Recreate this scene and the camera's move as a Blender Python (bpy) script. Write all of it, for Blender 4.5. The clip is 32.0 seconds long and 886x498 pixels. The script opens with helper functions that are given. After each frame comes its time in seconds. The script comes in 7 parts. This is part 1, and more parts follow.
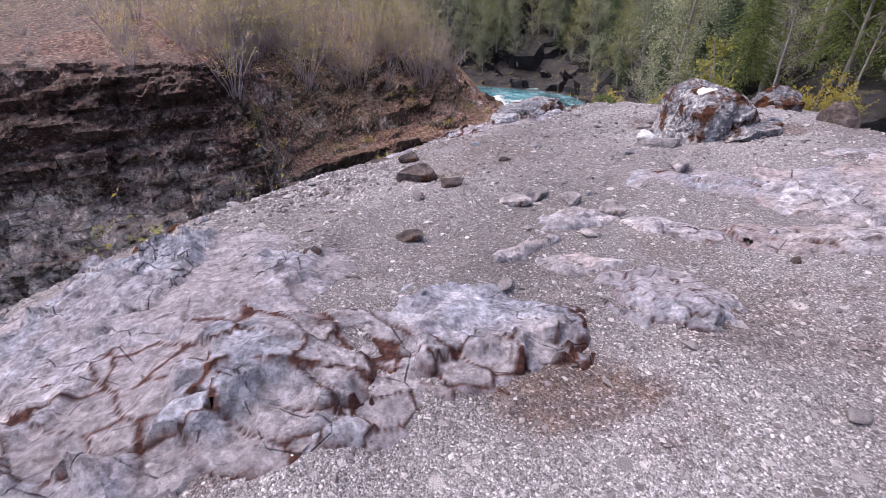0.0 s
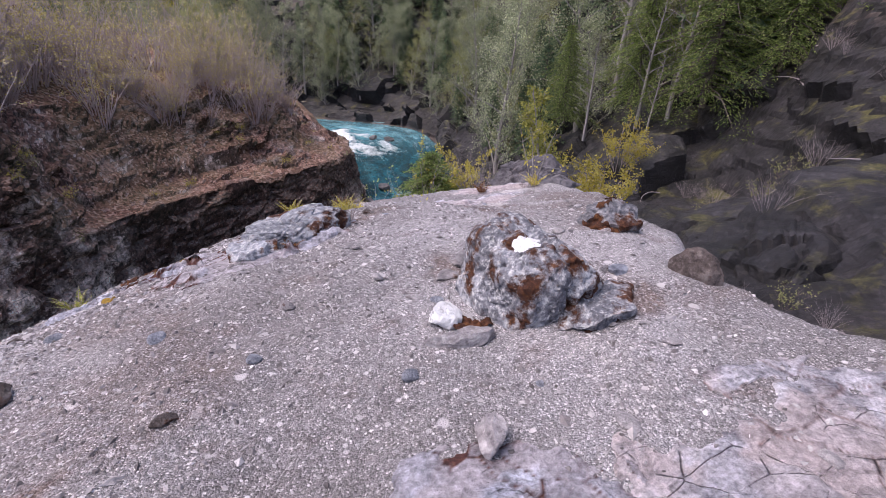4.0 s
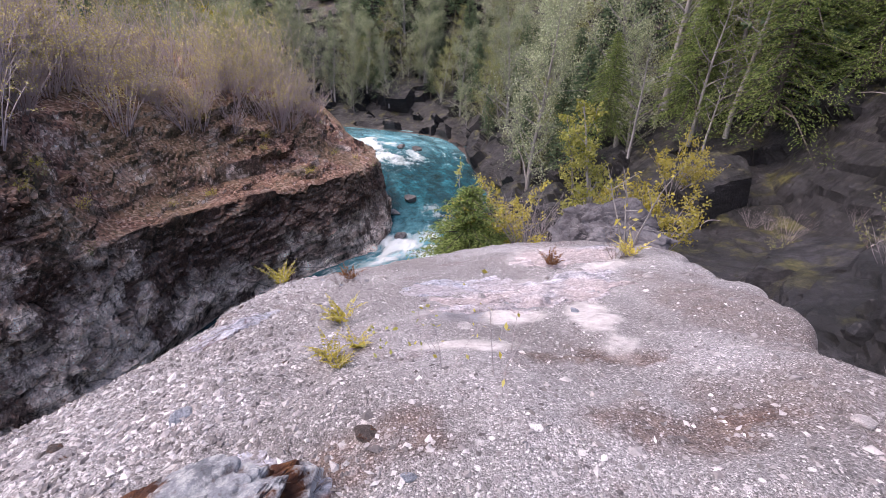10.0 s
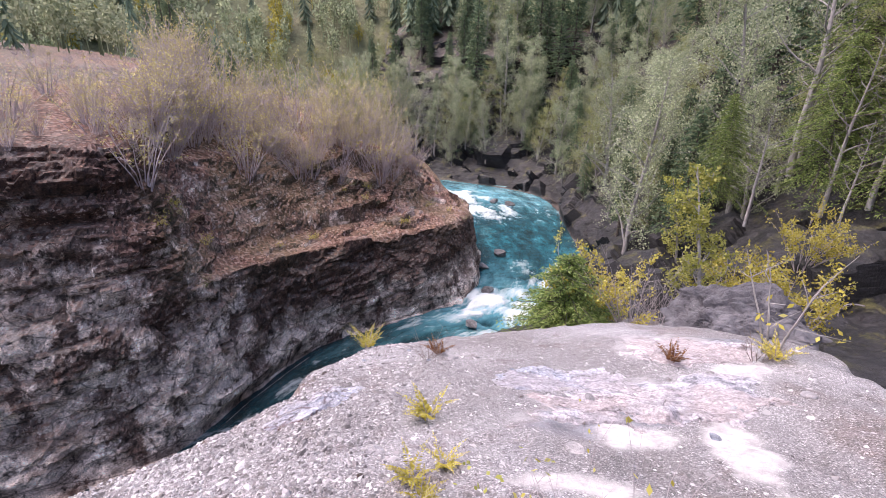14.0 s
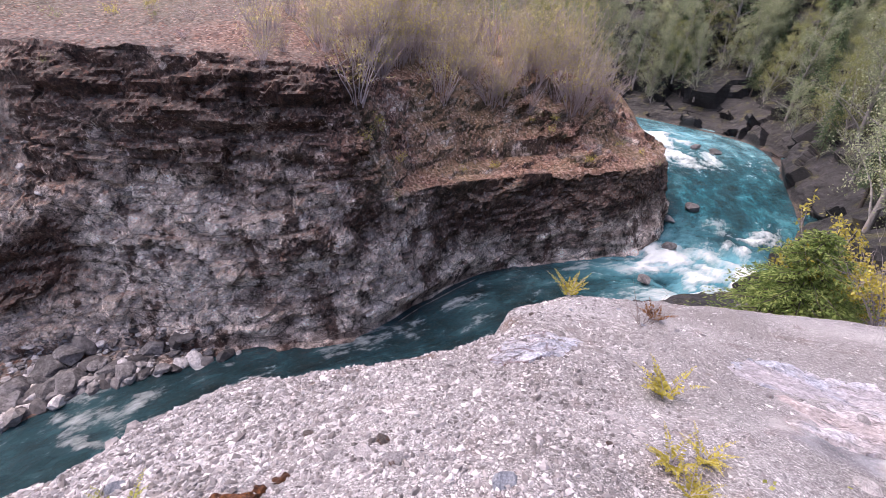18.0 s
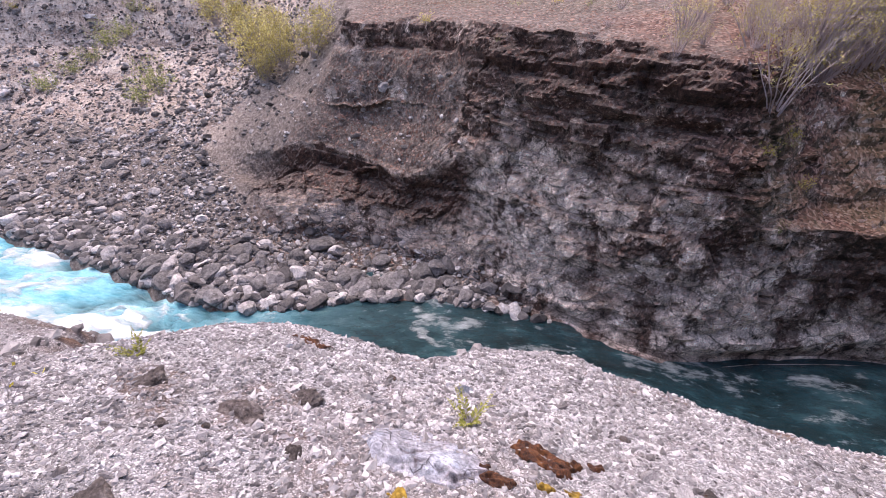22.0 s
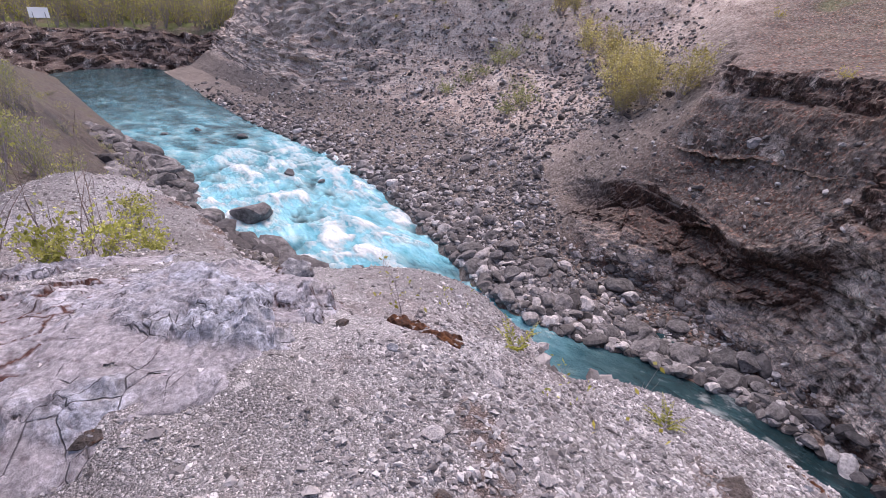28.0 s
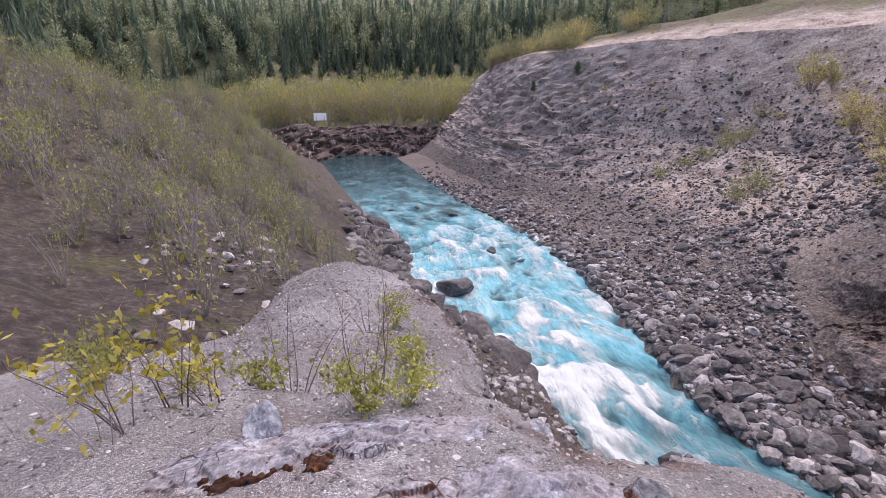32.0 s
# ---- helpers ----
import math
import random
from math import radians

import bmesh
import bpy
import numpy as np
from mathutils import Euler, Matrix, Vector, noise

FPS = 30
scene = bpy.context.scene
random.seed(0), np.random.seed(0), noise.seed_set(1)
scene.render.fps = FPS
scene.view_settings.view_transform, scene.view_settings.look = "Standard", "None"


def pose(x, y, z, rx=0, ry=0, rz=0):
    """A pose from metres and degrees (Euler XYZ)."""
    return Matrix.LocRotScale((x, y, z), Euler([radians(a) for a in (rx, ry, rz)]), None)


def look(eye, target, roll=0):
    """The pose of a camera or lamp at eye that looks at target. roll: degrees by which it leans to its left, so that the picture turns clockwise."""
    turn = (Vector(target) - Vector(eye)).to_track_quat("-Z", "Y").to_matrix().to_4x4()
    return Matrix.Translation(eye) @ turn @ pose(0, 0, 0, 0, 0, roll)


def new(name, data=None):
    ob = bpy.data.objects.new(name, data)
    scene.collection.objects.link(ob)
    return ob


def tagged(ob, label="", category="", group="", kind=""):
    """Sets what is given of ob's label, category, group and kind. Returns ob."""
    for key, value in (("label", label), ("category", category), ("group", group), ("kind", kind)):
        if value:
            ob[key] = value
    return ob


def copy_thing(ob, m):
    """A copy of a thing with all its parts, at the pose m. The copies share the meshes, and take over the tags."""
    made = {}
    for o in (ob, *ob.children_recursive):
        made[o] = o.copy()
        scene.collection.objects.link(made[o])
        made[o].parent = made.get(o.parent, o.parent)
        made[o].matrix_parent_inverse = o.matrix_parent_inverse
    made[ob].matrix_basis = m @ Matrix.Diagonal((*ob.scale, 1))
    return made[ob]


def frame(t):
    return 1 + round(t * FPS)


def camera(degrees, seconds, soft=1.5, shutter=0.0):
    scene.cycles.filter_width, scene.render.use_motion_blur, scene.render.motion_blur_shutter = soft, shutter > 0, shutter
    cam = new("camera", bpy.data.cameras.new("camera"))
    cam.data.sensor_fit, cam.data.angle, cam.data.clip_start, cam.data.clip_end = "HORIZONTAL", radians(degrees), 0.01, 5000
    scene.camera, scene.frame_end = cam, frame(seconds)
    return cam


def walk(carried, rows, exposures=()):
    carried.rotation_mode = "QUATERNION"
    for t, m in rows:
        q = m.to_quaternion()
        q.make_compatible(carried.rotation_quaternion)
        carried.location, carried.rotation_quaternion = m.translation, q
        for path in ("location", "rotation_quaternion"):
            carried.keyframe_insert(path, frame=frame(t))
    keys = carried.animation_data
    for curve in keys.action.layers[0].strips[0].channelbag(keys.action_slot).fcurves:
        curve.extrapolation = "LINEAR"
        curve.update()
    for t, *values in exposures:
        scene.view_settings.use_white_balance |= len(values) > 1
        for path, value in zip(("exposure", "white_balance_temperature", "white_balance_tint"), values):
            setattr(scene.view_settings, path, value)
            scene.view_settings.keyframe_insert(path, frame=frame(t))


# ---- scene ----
cam = camera(87.1, 32.0, 0.7)
PATH = [
    (0, (0.000, 0.000, 0.000), (-0.054, 1.741, -0.983), -3.35),
    (0.5, (0.059, 0.245, 0.026), (0.099, 1.978, -0.972), -3.60),
    (1, (0.050, 0.538, 0.063), (0.192, 2.267, -0.932), -3.55),
    (1.5, (0.152, 0.747, 0.114), (0.388, 2.478, -0.859), -2.81),
    (2, (0.387, 0.992, 0.175), (0.705, 2.728, -0.766), -1.55),
    (2.5, (0.559, 1.293, 0.186), (0.964, 3.031, -0.718), -0.71),
    (3, (0.737, 1.619, 0.216), (1.253, 3.336, -0.671), 0.08),
    (3.5, (0.963, 1.927, 0.208), (1.506, 3.648, -0.654), 0.93),
    (5.5, (1.385, 2.968, 0.138), (1.941, 4.535, -0.973), 0.24),
    (6, (1.419, 3.220, 0.071), (2.006, 4.732, -1.099), 0.60),
    (6.5, (1.474, 3.469, 0.017), (2.059, 4.957, -1.185), 0.87),
    (7, (1.527, 3.742, 0.000), (2.117, 5.231, -1.197), 0.92),
    (7.5, (1.525, 4.022, -0.018), (2.115, 5.531, -1.190), 1.18),
    (8, (1.575, 4.317, -0.011), (2.166, 5.864, -1.131), 1.71),
    (8.5, (1.625, 4.528, 0.010), (2.213, 6.114, -1.058), 2.08),
    (9, (1.595, 4.728, 0.012), (2.161, 6.362, -0.992), 2.06),
    (9.5, (1.611, 4.923, 0.002), (2.126, 6.614, -0.932), 1.66),
    (10, (1.675, 5.132, -0.007), (2.120, 6.881, -0.868), 1.24),
    (10.5, (1.649, 5.302, -0.000), (2.053, 7.095, -0.788), 0.81),
    (11, (1.659, 5.469, 0.024), (2.054, 7.295, -0.688), 0.58),
    (11.5, (1.728, 5.618, 0.030), (2.110, 7.464, -0.639), 1.17),
    (12, (1.724, 5.651, 0.044), (2.115, 7.513, -0.574), 0.58),
    (12.5, (1.702, 5.630, 0.062), (2.106, 7.506, -0.500), 0.35),
    (13, (1.672, 5.628, 0.068), (2.059, 7.512, -0.480), 0.24),
    (13.5, (1.634, 5.649, 0.054), (1.931, 7.535, -0.543), 0.32),
    (14, (1.631, 5.691, 0.034), (1.718, 7.577, -0.628), 1.10),
    (14.5, (1.601, 5.729, 0.031), (1.576, 7.607, -0.654), 1.30),
    (16.5, (1.229, 5.732, 0.115), (0.910, 7.531, -0.698), 2.66),
    (17, (1.157, 5.756, 0.101), (0.768, 7.522, -0.754), 2.19),
    (17.5, (1.070, 5.765, 0.107), (0.593, 7.485, -0.795), 1.66),
    (18, (0.998, 5.767, 0.094), (0.418, 7.434, -0.845), 1.21),
    (18.5, (0.951, 5.771, 0.102), (0.255, 7.374, -0.870), 0.82),
    (19, (0.913, 5.762, 0.104), (0.071, 7.274, -0.898), 0.59),
    (19.5, (0.877, 5.738, 0.110), (-0.128, 7.135, -0.909), 0.27),
    (20, (0.844, 5.707, 0.113), (-0.328, 6.970, -0.903), 0.04),
    (20.5, (0.816, 5.678, 0.118), (-0.494, 6.806, -0.888), 0.13),
    (21, (0.785, 5.650, 0.112), (-0.625, 6.652, -0.891), 0.56),
    (21.5, (0.775, 5.598, 0.130), (-0.722, 6.476, -0.863), 0.17),
    (22, (0.777, 5.549, 0.134), (-0.786, 6.313, -0.853), 0.05),
    (22.5, (0.786, 5.505, 0.145), (-0.842, 6.152, -0.820), -1.11),
    (23, (0.786, 5.456, 0.164), (-0.896, 6.010, -0.767), -0.67),
    (23.5, (0.792, 5.378, 0.180), (-0.950, 5.779, -0.717), -0.91),
    (24, (0.781, 5.322, 0.185), (-0.982, 5.631, -0.708), -0.60),
    (24.5, (0.734, 5.254, 0.187), (-1.067, 5.436, -0.665), -1.23),
    (26.5, (0.519, 4.640, 0.145), (-1.266, 4.512, -0.748), 3.62),
    (27, (0.508, 4.414, 0.212), (-1.265, 4.203, -0.690), 3.64),
    (27.5, (0.283, 4.060, 0.235), (-1.475, 3.775, -0.674), 3.16),
    (28, (0.139, 3.666, 0.276), (-1.606, 3.310, -0.635), 2.91),
    (28.5, (0.075, 3.356, 0.406), (-1.653, 2.919, -0.502), 2.65),
    (29, (0.010, 3.121, 0.462), (-1.693, 2.579, -0.436), 2.19),
    (29.5, (-0.074, 2.926, 0.508), (-1.775, 2.362, -0.380), 2.04),
    (30, (-0.165, 2.726, 0.504), (-1.856, 2.079, -0.347), 1.32),
    (30.5, (-0.228, 2.480, 0.557), (-1.896, 1.726, -0.249), 0.48),
    (31, (-0.294, 2.319, 0.597), (-1.926, 1.441, -0.155), -0.26),
    (31.5, (-0.338, 2.269, 0.618), (-1.920, 1.256, -0.070), -0.91),
    (32, (-0.322, 2.258, 0.632), (-1.852, 1.129, 0.011), -1.15),
]
walk(cam, [(t, look(eye, target, roll)) for t, eye, target, roll in PATH], [(0, 0.8, 6600, 21), (6, 0.75, 6400, 21), (9, 0.9, 6600, 21), (11, 1.25, 6600, 20), (13, 1.4, 6600, 20), (17, 1.3, 6700, 22), (23, 1.18, 6750, 22), (27, 0.86, 6700, 22), (30, 0.65, 6500, 20), (32, 0.6, 6600, 20)])

# ---- light: bright overcast sky with a very soft sun ----
world = bpy.data.worlds.new("sky")
scene.world = world
world.use_nodes = True
wn, wl = world.node_tree.nodes, world.node_tree.links
wn.clear()
sky = wn.new("ShaderNodeTexSky")
sky.sky_type = "NISHITA"
sky.sun_disc = False
sky.sun_elevation, sky.sun_rotation = radians(60), radians(280)
sky.air_density, sky.dust_density, sky.ozone_density = 1.0, 4.0, 1.0
bg = wn.new("ShaderNodeBackground")
bg.inputs["Strength"].default_value = 0.15
wo = wn.new("ShaderNodeOutputWorld")
wl.new(sky.outputs[0], bg.inputs["Color"])
wl.new(bg.outputs[0], wo.inputs["Surface"])
sun_data = bpy.data.lights.new("sun", "SUN")
sun_data.energy, sun_data.angle, sun_data.color = 0.9, radians(30), (1.0, 0.96, 0.92)
sun = new("sun", sun_data)
sun.matrix_world = look((0, 0, 60), (20, 4, -10))


# ---- noise ----
def lattice(ix, iy, iz, seed):
    h = (ix * 374761393 + iy * 668265263 + iz * 1274126177 + seed * 974634777) & 0xFFFFFFFF
    h = ((h ^ (h >> 13)) * 1274126177) & 0xFFFFFFFF
    h = ((h ^ (h >> 16)) * 2246822519) & 0xFFFFFFFF
    return ((h ^ (h >> 15)) & 0xFFFFFF) / 8388607.5 - 1.0


def vnoise(x, y, z, seed=0):
    """Smooth value noise in -1..1 for arrays."""
    x, y, z = np.broadcast_arrays(np.asarray(x, float), np.asarray(y, float), np.asarray(z, float))
    fx, fy, fz = np.floor(x), np.floor(y), np.floor(z)
    ix, iy, iz = fx.astype(np.int64), fy.astype(np.int64), fz.astype(np.int64)
    u, v, w = x - fx, y - fy, z - fz
    u, v, w = (a * a * a * (a * (a * 6 - 15) + 10) for a in (u, v, w))
    out = 0.0
    for dx in (0, 1):
        for dy in (0, 1):
            for dz in (0, 1):
                out = out + (u if dx else 1 - u) * (v if dy else 1 - v) * (w if dz else 1 - w) * lattice(ix + dx, iy + dy, iz + dz, seed)
    return out


def fbm(x, y, z, octaves=4, seed=0, gain=0.5):
    total, amp = 0.0, 1.0
    for k in range(octaves):
        total = total + amp * vnoise(x, y, z, seed + k)
        x, y, z, amp = np.asarray(x) * 2.03 + 7.1, np.asarray(y) * 2.03 - 3.7, np.asarray(z) * 2.03 + 1.9, amp * gain
    return total


def cells(x, y, z, seed=0):
    """Distance to the nearest and to the second nearest cell point, and a random number of the nearest cell."""
    x, y, z = np.broadcast_arrays(np.asarray(x, float), np.asarray(y, float), np.asarray(z, float))
    ix, iy, iz = (np.floor(a).astype(np.int64) for a in (x, y, z))
    f1, f2, idn = np.full(x.shape, 9.0), np.full(x.shape, 9.0), np.zeros(x.shape)
    for dx in (-1, 0, 1):
        for dy in (-1, 0, 1):
            for dz in (-1, 0, 1):
                jx, jy, jz = ix + dx, iy + dy, iz + dz
                px = jx + 0.5 + 0.45 * lattice(jx, jy, jz, seed)
                py = jy + 0.5 + 0.45 * lattice(jx, jy, jz, seed + 1)
                pz = jz + 0.5 + 0.45 * lattice(jx, jy, jz, seed + 2)
                d = np.sqrt((x - px) ** 2 + (y - py) ** 2 + (z - pz) ** 2)
                near = d < f1
                f2 = np.where(near, f1, np.minimum(f2, d))
                idn = np.where(near, lattice(jx, jy, jz, seed + 3), idn)
                f1 = np.where(near, d, f1)
    return f1, f2, idn


def smooth(a, b, x):
    t = np.clip((np.asarray(x, float) - a) / (b - a), 0, 1)
    return t * t * (3 - 2 * t)


# ---- meshes ----
def mesh_from(name, verts, faces, material=None, smooth_shade=False):
    me = bpy.data.meshes.new(name)
    verts = np.asarray(verts, np.float32)
    faces = np.asarray(faces, np.int32)
    n = faces.shape[1]
    me.vertices.add(len(verts))
    me.vertices.foreach_set("co", verts.ravel())
    me.loops.add(faces.size)
    me.loops.foreach_set("vertex_index", faces.ravel())
    me.polygons.add(len(faces))
    me.polygons.foreach_set("loop_start", np.arange(0, faces.size, n, dtype=np.int32))
    me.polygons.foreach_set("loop_total", np.full(len(faces), n, np.int32))
    me.polygons.foreach_set("use_smooth", np.full(len(faces), smooth_shade))
    me.update(calc_edges=True)
    if material is not None:
        me.materials.append(material)
    return me


def grid_faces(nu, nv):
    i = np.arange((nu - 1) * (nv - 1))
    a = (i // (nv - 1)) * nv + i % (nv - 1)
    return np.stack([a, a + nv, a + nv + 1, a + 1], 1)


def set_float(me, name, values):
    att = me.attributes.new(name, "FLOAT", "POINT")
    att.data.foreach_set("value", np.asarray(values, np.float32).ravel())


def normals_of(p):
    """Normals of a grid of points (nu, nv, 3)."""
    du, dv = np.gradient(p, axis=0), np.gradient(p, axis=1)
    n = np.cross(du, dv)
    return n / np.maximum(np.linalg.norm(n, axis=2, keepdims=True), 1e-9)


def spline(points, n):
    """n points along a Catmull-Rom curve through the given ones, at even steps of the parameter."""
    p = np.asarray(points, float)
    p = np.vstack([2 * p[0] - p[1], p, 2 * p[-1] - p[-2]])
    s = np.linspace(0, len(p) - 3 - 1e-6, n)
    k = s.astype(int)
    t = (s - k)[:, None]
    a, b, c, d = p[k], p[k + 1], p[k + 2], p[k + 3]
    return 0.5 * (2 * b + (c - a) * t + (2 * a - 5 * b + 4 * c - d) * t**2 + (3 * b - a - 3 * c + d) * t**3)


def resample(points, weights):
    """Points along a polyline of columns, at the parameters in weights (0..n-1)."""
    k = np.minimum(weights.astype(int), len(points) - 2)
    t = (weights - k)[:, None, None]
    return points[k] * (1 - t) + points[k + 1] * t


def part(name, mesh_or_bm, material, parent, label=""):
    if isinstance(mesh_or_bm, bmesh.types.BMesh):
        me = bpy.data.meshes.new(name)
        mesh_or_bm.to_mesh(me)
        mesh_or_bm.free()
    else:
        me = mesh_or_bm
    if material is not None and not me.materials:
        me.materials.append(material)
    ob = new(name, me)
    ob.parent = parent
    if label:
        ob["label"] = label
    return ob


# ---- materials ----
def material(name):
    m = bpy.data.materials.new(name)
    m.use_nodes = True
    nt = m.node_tree
    return m, nt.nodes, nt.links, nt.nodes["Principled BSDF"]


def tex_noise(nodes, links, vec, scale, detail=5.0, rough=0.55):
    t = nodes.new("ShaderNodeTexNoise")
    t.inputs["Scale"].default_value, t.inputs["Detail"].default_value, t.inputs["Roughness"].default_value = scale, detail, rough
    links.new(vec, t.inputs["Vector"])
    return t.outputs["Fac"]


def ramp(nodes, links, fac, stops):
    r = nodes.new("ShaderNodeValToRGB")
    while len(r.color_ramp.elements) < len(stops):
        r.color_ramp.elements.new(0.5)
    for e, (p, c) in zip(r.color_ramp.elements, stops):
        e.position, e.color = p, (*c, 1) if len(c) == 3 else c
    links.new(fac, r.inputs["Fac"])
    return r.outputs["Color"]


def grey(v):
    return (v, v, v)


def mix(nodes, links, fac, a, b, mode="MIX"):
    m = nodes.new("ShaderNodeMix")
    m.data_type, m.blend_type = "RGBA", mode
    for sock, val in ((m.inputs[0], fac), (m.inputs[6], a), (m.inputs[7], b)):
        if isinstance(val, (int, float)):
            sock.default_value = val
        elif isinstance(val, tuple):
            sock.default_value = (*val, 1)
        else:
            links.new(val, sock)
    return m.outputs[2]


def mathn(nodes, links, op, a, b=0.0, clamp=False):
    m = nodes.new("ShaderNodeMath")
    m.operation, m.use_clamp = op, clamp
    for sock, val in ((m.inputs[0], a), (m.inputs[1], b)):
        if isinstance(val, (int, float)):
            sock.default_value = val
        else:
            links.new(val, sock)
    return m.outputs[0]


def where(nodes, links, stretch=(1, 1, 1)):
    g = nodes.new("ShaderNodeNewGeometry")
    mp = nodes.new("ShaderNodeMapping")
    mp.inputs["Scale"].default_value = stretch
    links.new(g.outputs["Position"], mp.inputs["Vector"])
    return mp.outputs["Vector"], g


def bump(nodes, links, bsdf, height, strength, distance):
    b = nodes.new("ShaderNodeBump")
    b.inputs["Strength"].default_value, b.inputs["Distance"].default_value = strength, distance
    links.new(height, b.inputs["Height"])
    links.new(b.outputs[0], bsdf.inputs["Normal"])
    return b


def voronoi(nodes, links, vec, scale, feature="F1", out="Distance"):
    t = nodes.new("ShaderNodeTexVoronoi")
    t.feature = feature
    t.inputs["Scale"].default_value = scale
    links.new(vec, t.inputs["Vector"])
    return t.outputs[out]


def attribute(nodes, name):
    a = nodes.new("ShaderNodeAttribute")
    a.attribute_name = name
    return a.outputs["Fac"]


def up_facing(nodes, links, geo, low, high):
    s = nodes.new("ShaderNodeSeparateXYZ")
    links.new(geo.outputs["Normal"], s.inputs[0])
    mr = nodes.new("ShaderNodeMapRange")
    mr.inputs[1].default_value, mr.inputs[2].default_value = low, high
    links.new(s.outputs[2], mr.inputs[0])
    return mr.outputs[0]


def make_gravel():
    m, n, l, b = material("gravel_ground")
    v, g = where(n, l)
    big = tex_noise(n, l, v, 0.55, 5, 0.6)
    fine = tex_noise(n, l, v, 9.0, 6, 0.7)
    base = ramp(n, l, big, [(0.32, (0.20, 0.182, 0.183)), (0.5, (0.30, 0.283, 0.29)), (0.68, (0.44, 0.42, 0.44))])
    dirt = tex_noise(n, l, v, 2.2, 7, 0.7)
    base = mix(n, l, ramp(n, l, dirt, [(0.54, grey(0)), (0.66, grey(0.75))]), base, (0.17, 0.135, 0.13))
    peb = voronoi(n, l, v, 125.0, "F1", "Color")
    pv = n.new("ShaderNodeSeparateColor")
    l.new(peb, pv.inputs[0])
    tone = ramp(n, l, pv.outputs[0], [(0.0, grey(0.4)), (0.4, grey(0.85)), (0.85, grey(1.15)), (1.0, grey(2.2))])
    col = mix(n, l, 0.85, base, tone, "MULTIPLY")
    peb2 = voronoi(n, l, v, 270.0, "F1", "Color")
    pv2 = n.new("ShaderNodeSeparateColor")
    l.new(peb2, pv2.inputs[0])
    tone2 = ramp(n, l, pv2.outputs[1], [(0.0, grey(0.45)), (0.6, grey(1.0)), (1.0, grey(1.8))])
    col = mix(n, l, 0.8, col, tone2, "MULTIPLY")
    # larger chips that stand out among the grit, dark ones and whitish ones
    for size, few in ((62.0, 0.80), (27.0, 0.90), (12.0, 0.955)):
        chip = n.new("ShaderNodeSeparateColor")
        l.new(voronoi(n, l, v, size, "F1", "Color"), chip.inputs[0])
        body = ramp(n, l, voronoi(n, l, v, size), [(0.30, grey(1.0)), (0.42, grey(0.0))])
        chosen = mathn(n, l, "MULTIPLY", body, mathn(n, l, "GREATER_THAN", chip.outputs[0], few))
        col = mix(n, l, chosen, col, ramp(n, l, chip.outputs[1], [(0.0, (0.11, 0.10, 0.11)), (0.25, (0.27, 0.25, 0.26)), (0.6, (0.50, 0.47, 0.48)), (1.0, (0.74, 0.71, 0.72))]))
    pale = attribute(n, "pale")
    rock = ramp(n, l, fine, [(0.3, (0.28, 0.26, 0.275)), (0.5, (0.45, 0.42, 0.435)), (0.7, (0.6, 0.56, 0.565))])
    col = mix(n, l, mathn(n, l, "MULTIPLY", pale, ramp(n, l, pv.outputs[1], [(0.25, grey(0.45)), (0.4, grey(1.0))])), col, rock)
    blue = attribute(n, "blue")
    col = mix(n, l, blue, col, ramp(n, l, fine, [(0.3, (0.13, 0.15, 0.19)), (0.7, (0.34, 0.36, 0.42))]))
    powder = ramp(n, l, fine, [(0.34, (0.44, 0.405, 0.41)), (0.5, (0.62, 0.58, 0.58)), (0.66, (0.74, 0.71, 0.71))])
    col = mix(n, l, mathn(n, l, "MULTIPLY", attribute(n, "silt"), ramp(n, l, dirt, [(0.36, grey(0.35)), (0.5, grey(1.0))])), col, powder)
    rust = attribute(n, "rust")
    col = mix(n, l, rust, col, ramp(n, l, fine, [(0.35, (0.05, 0.032, 0.028)), (0.55, (0.13, 0.07, 0.05)), (0.75, (0.25, 0.17, 0.12))]))
    col = mix(n, l, mathn(n, l, "MULTIPLY", rust, 0.8), col, mix(n, l, 1.0, col, tone, "MULTIPLY"))
    l.new(col, b.inputs["Base Color"])
    b.inputs["Roughness"].default_value = 0.9
    b.inputs["Specular IOR Level"].default_value = 0.25
    d1 = voronoi(n, l, v, 125.0)
    d2 = voronoi(n, l, v, 270.0)
    h = mathn(n, l, "ADD", mathn(n, l, "MULTIPLY", d1, -1.2), mathn(n, l, "MULTIPLY", d2, -0.5))
    h = mathn(n, l, "ADD", h, mathn(n, l, "MULTIPLY", fine, 1.2))
    bump(n, l, b, h, 0.8, 0.009)
    return m


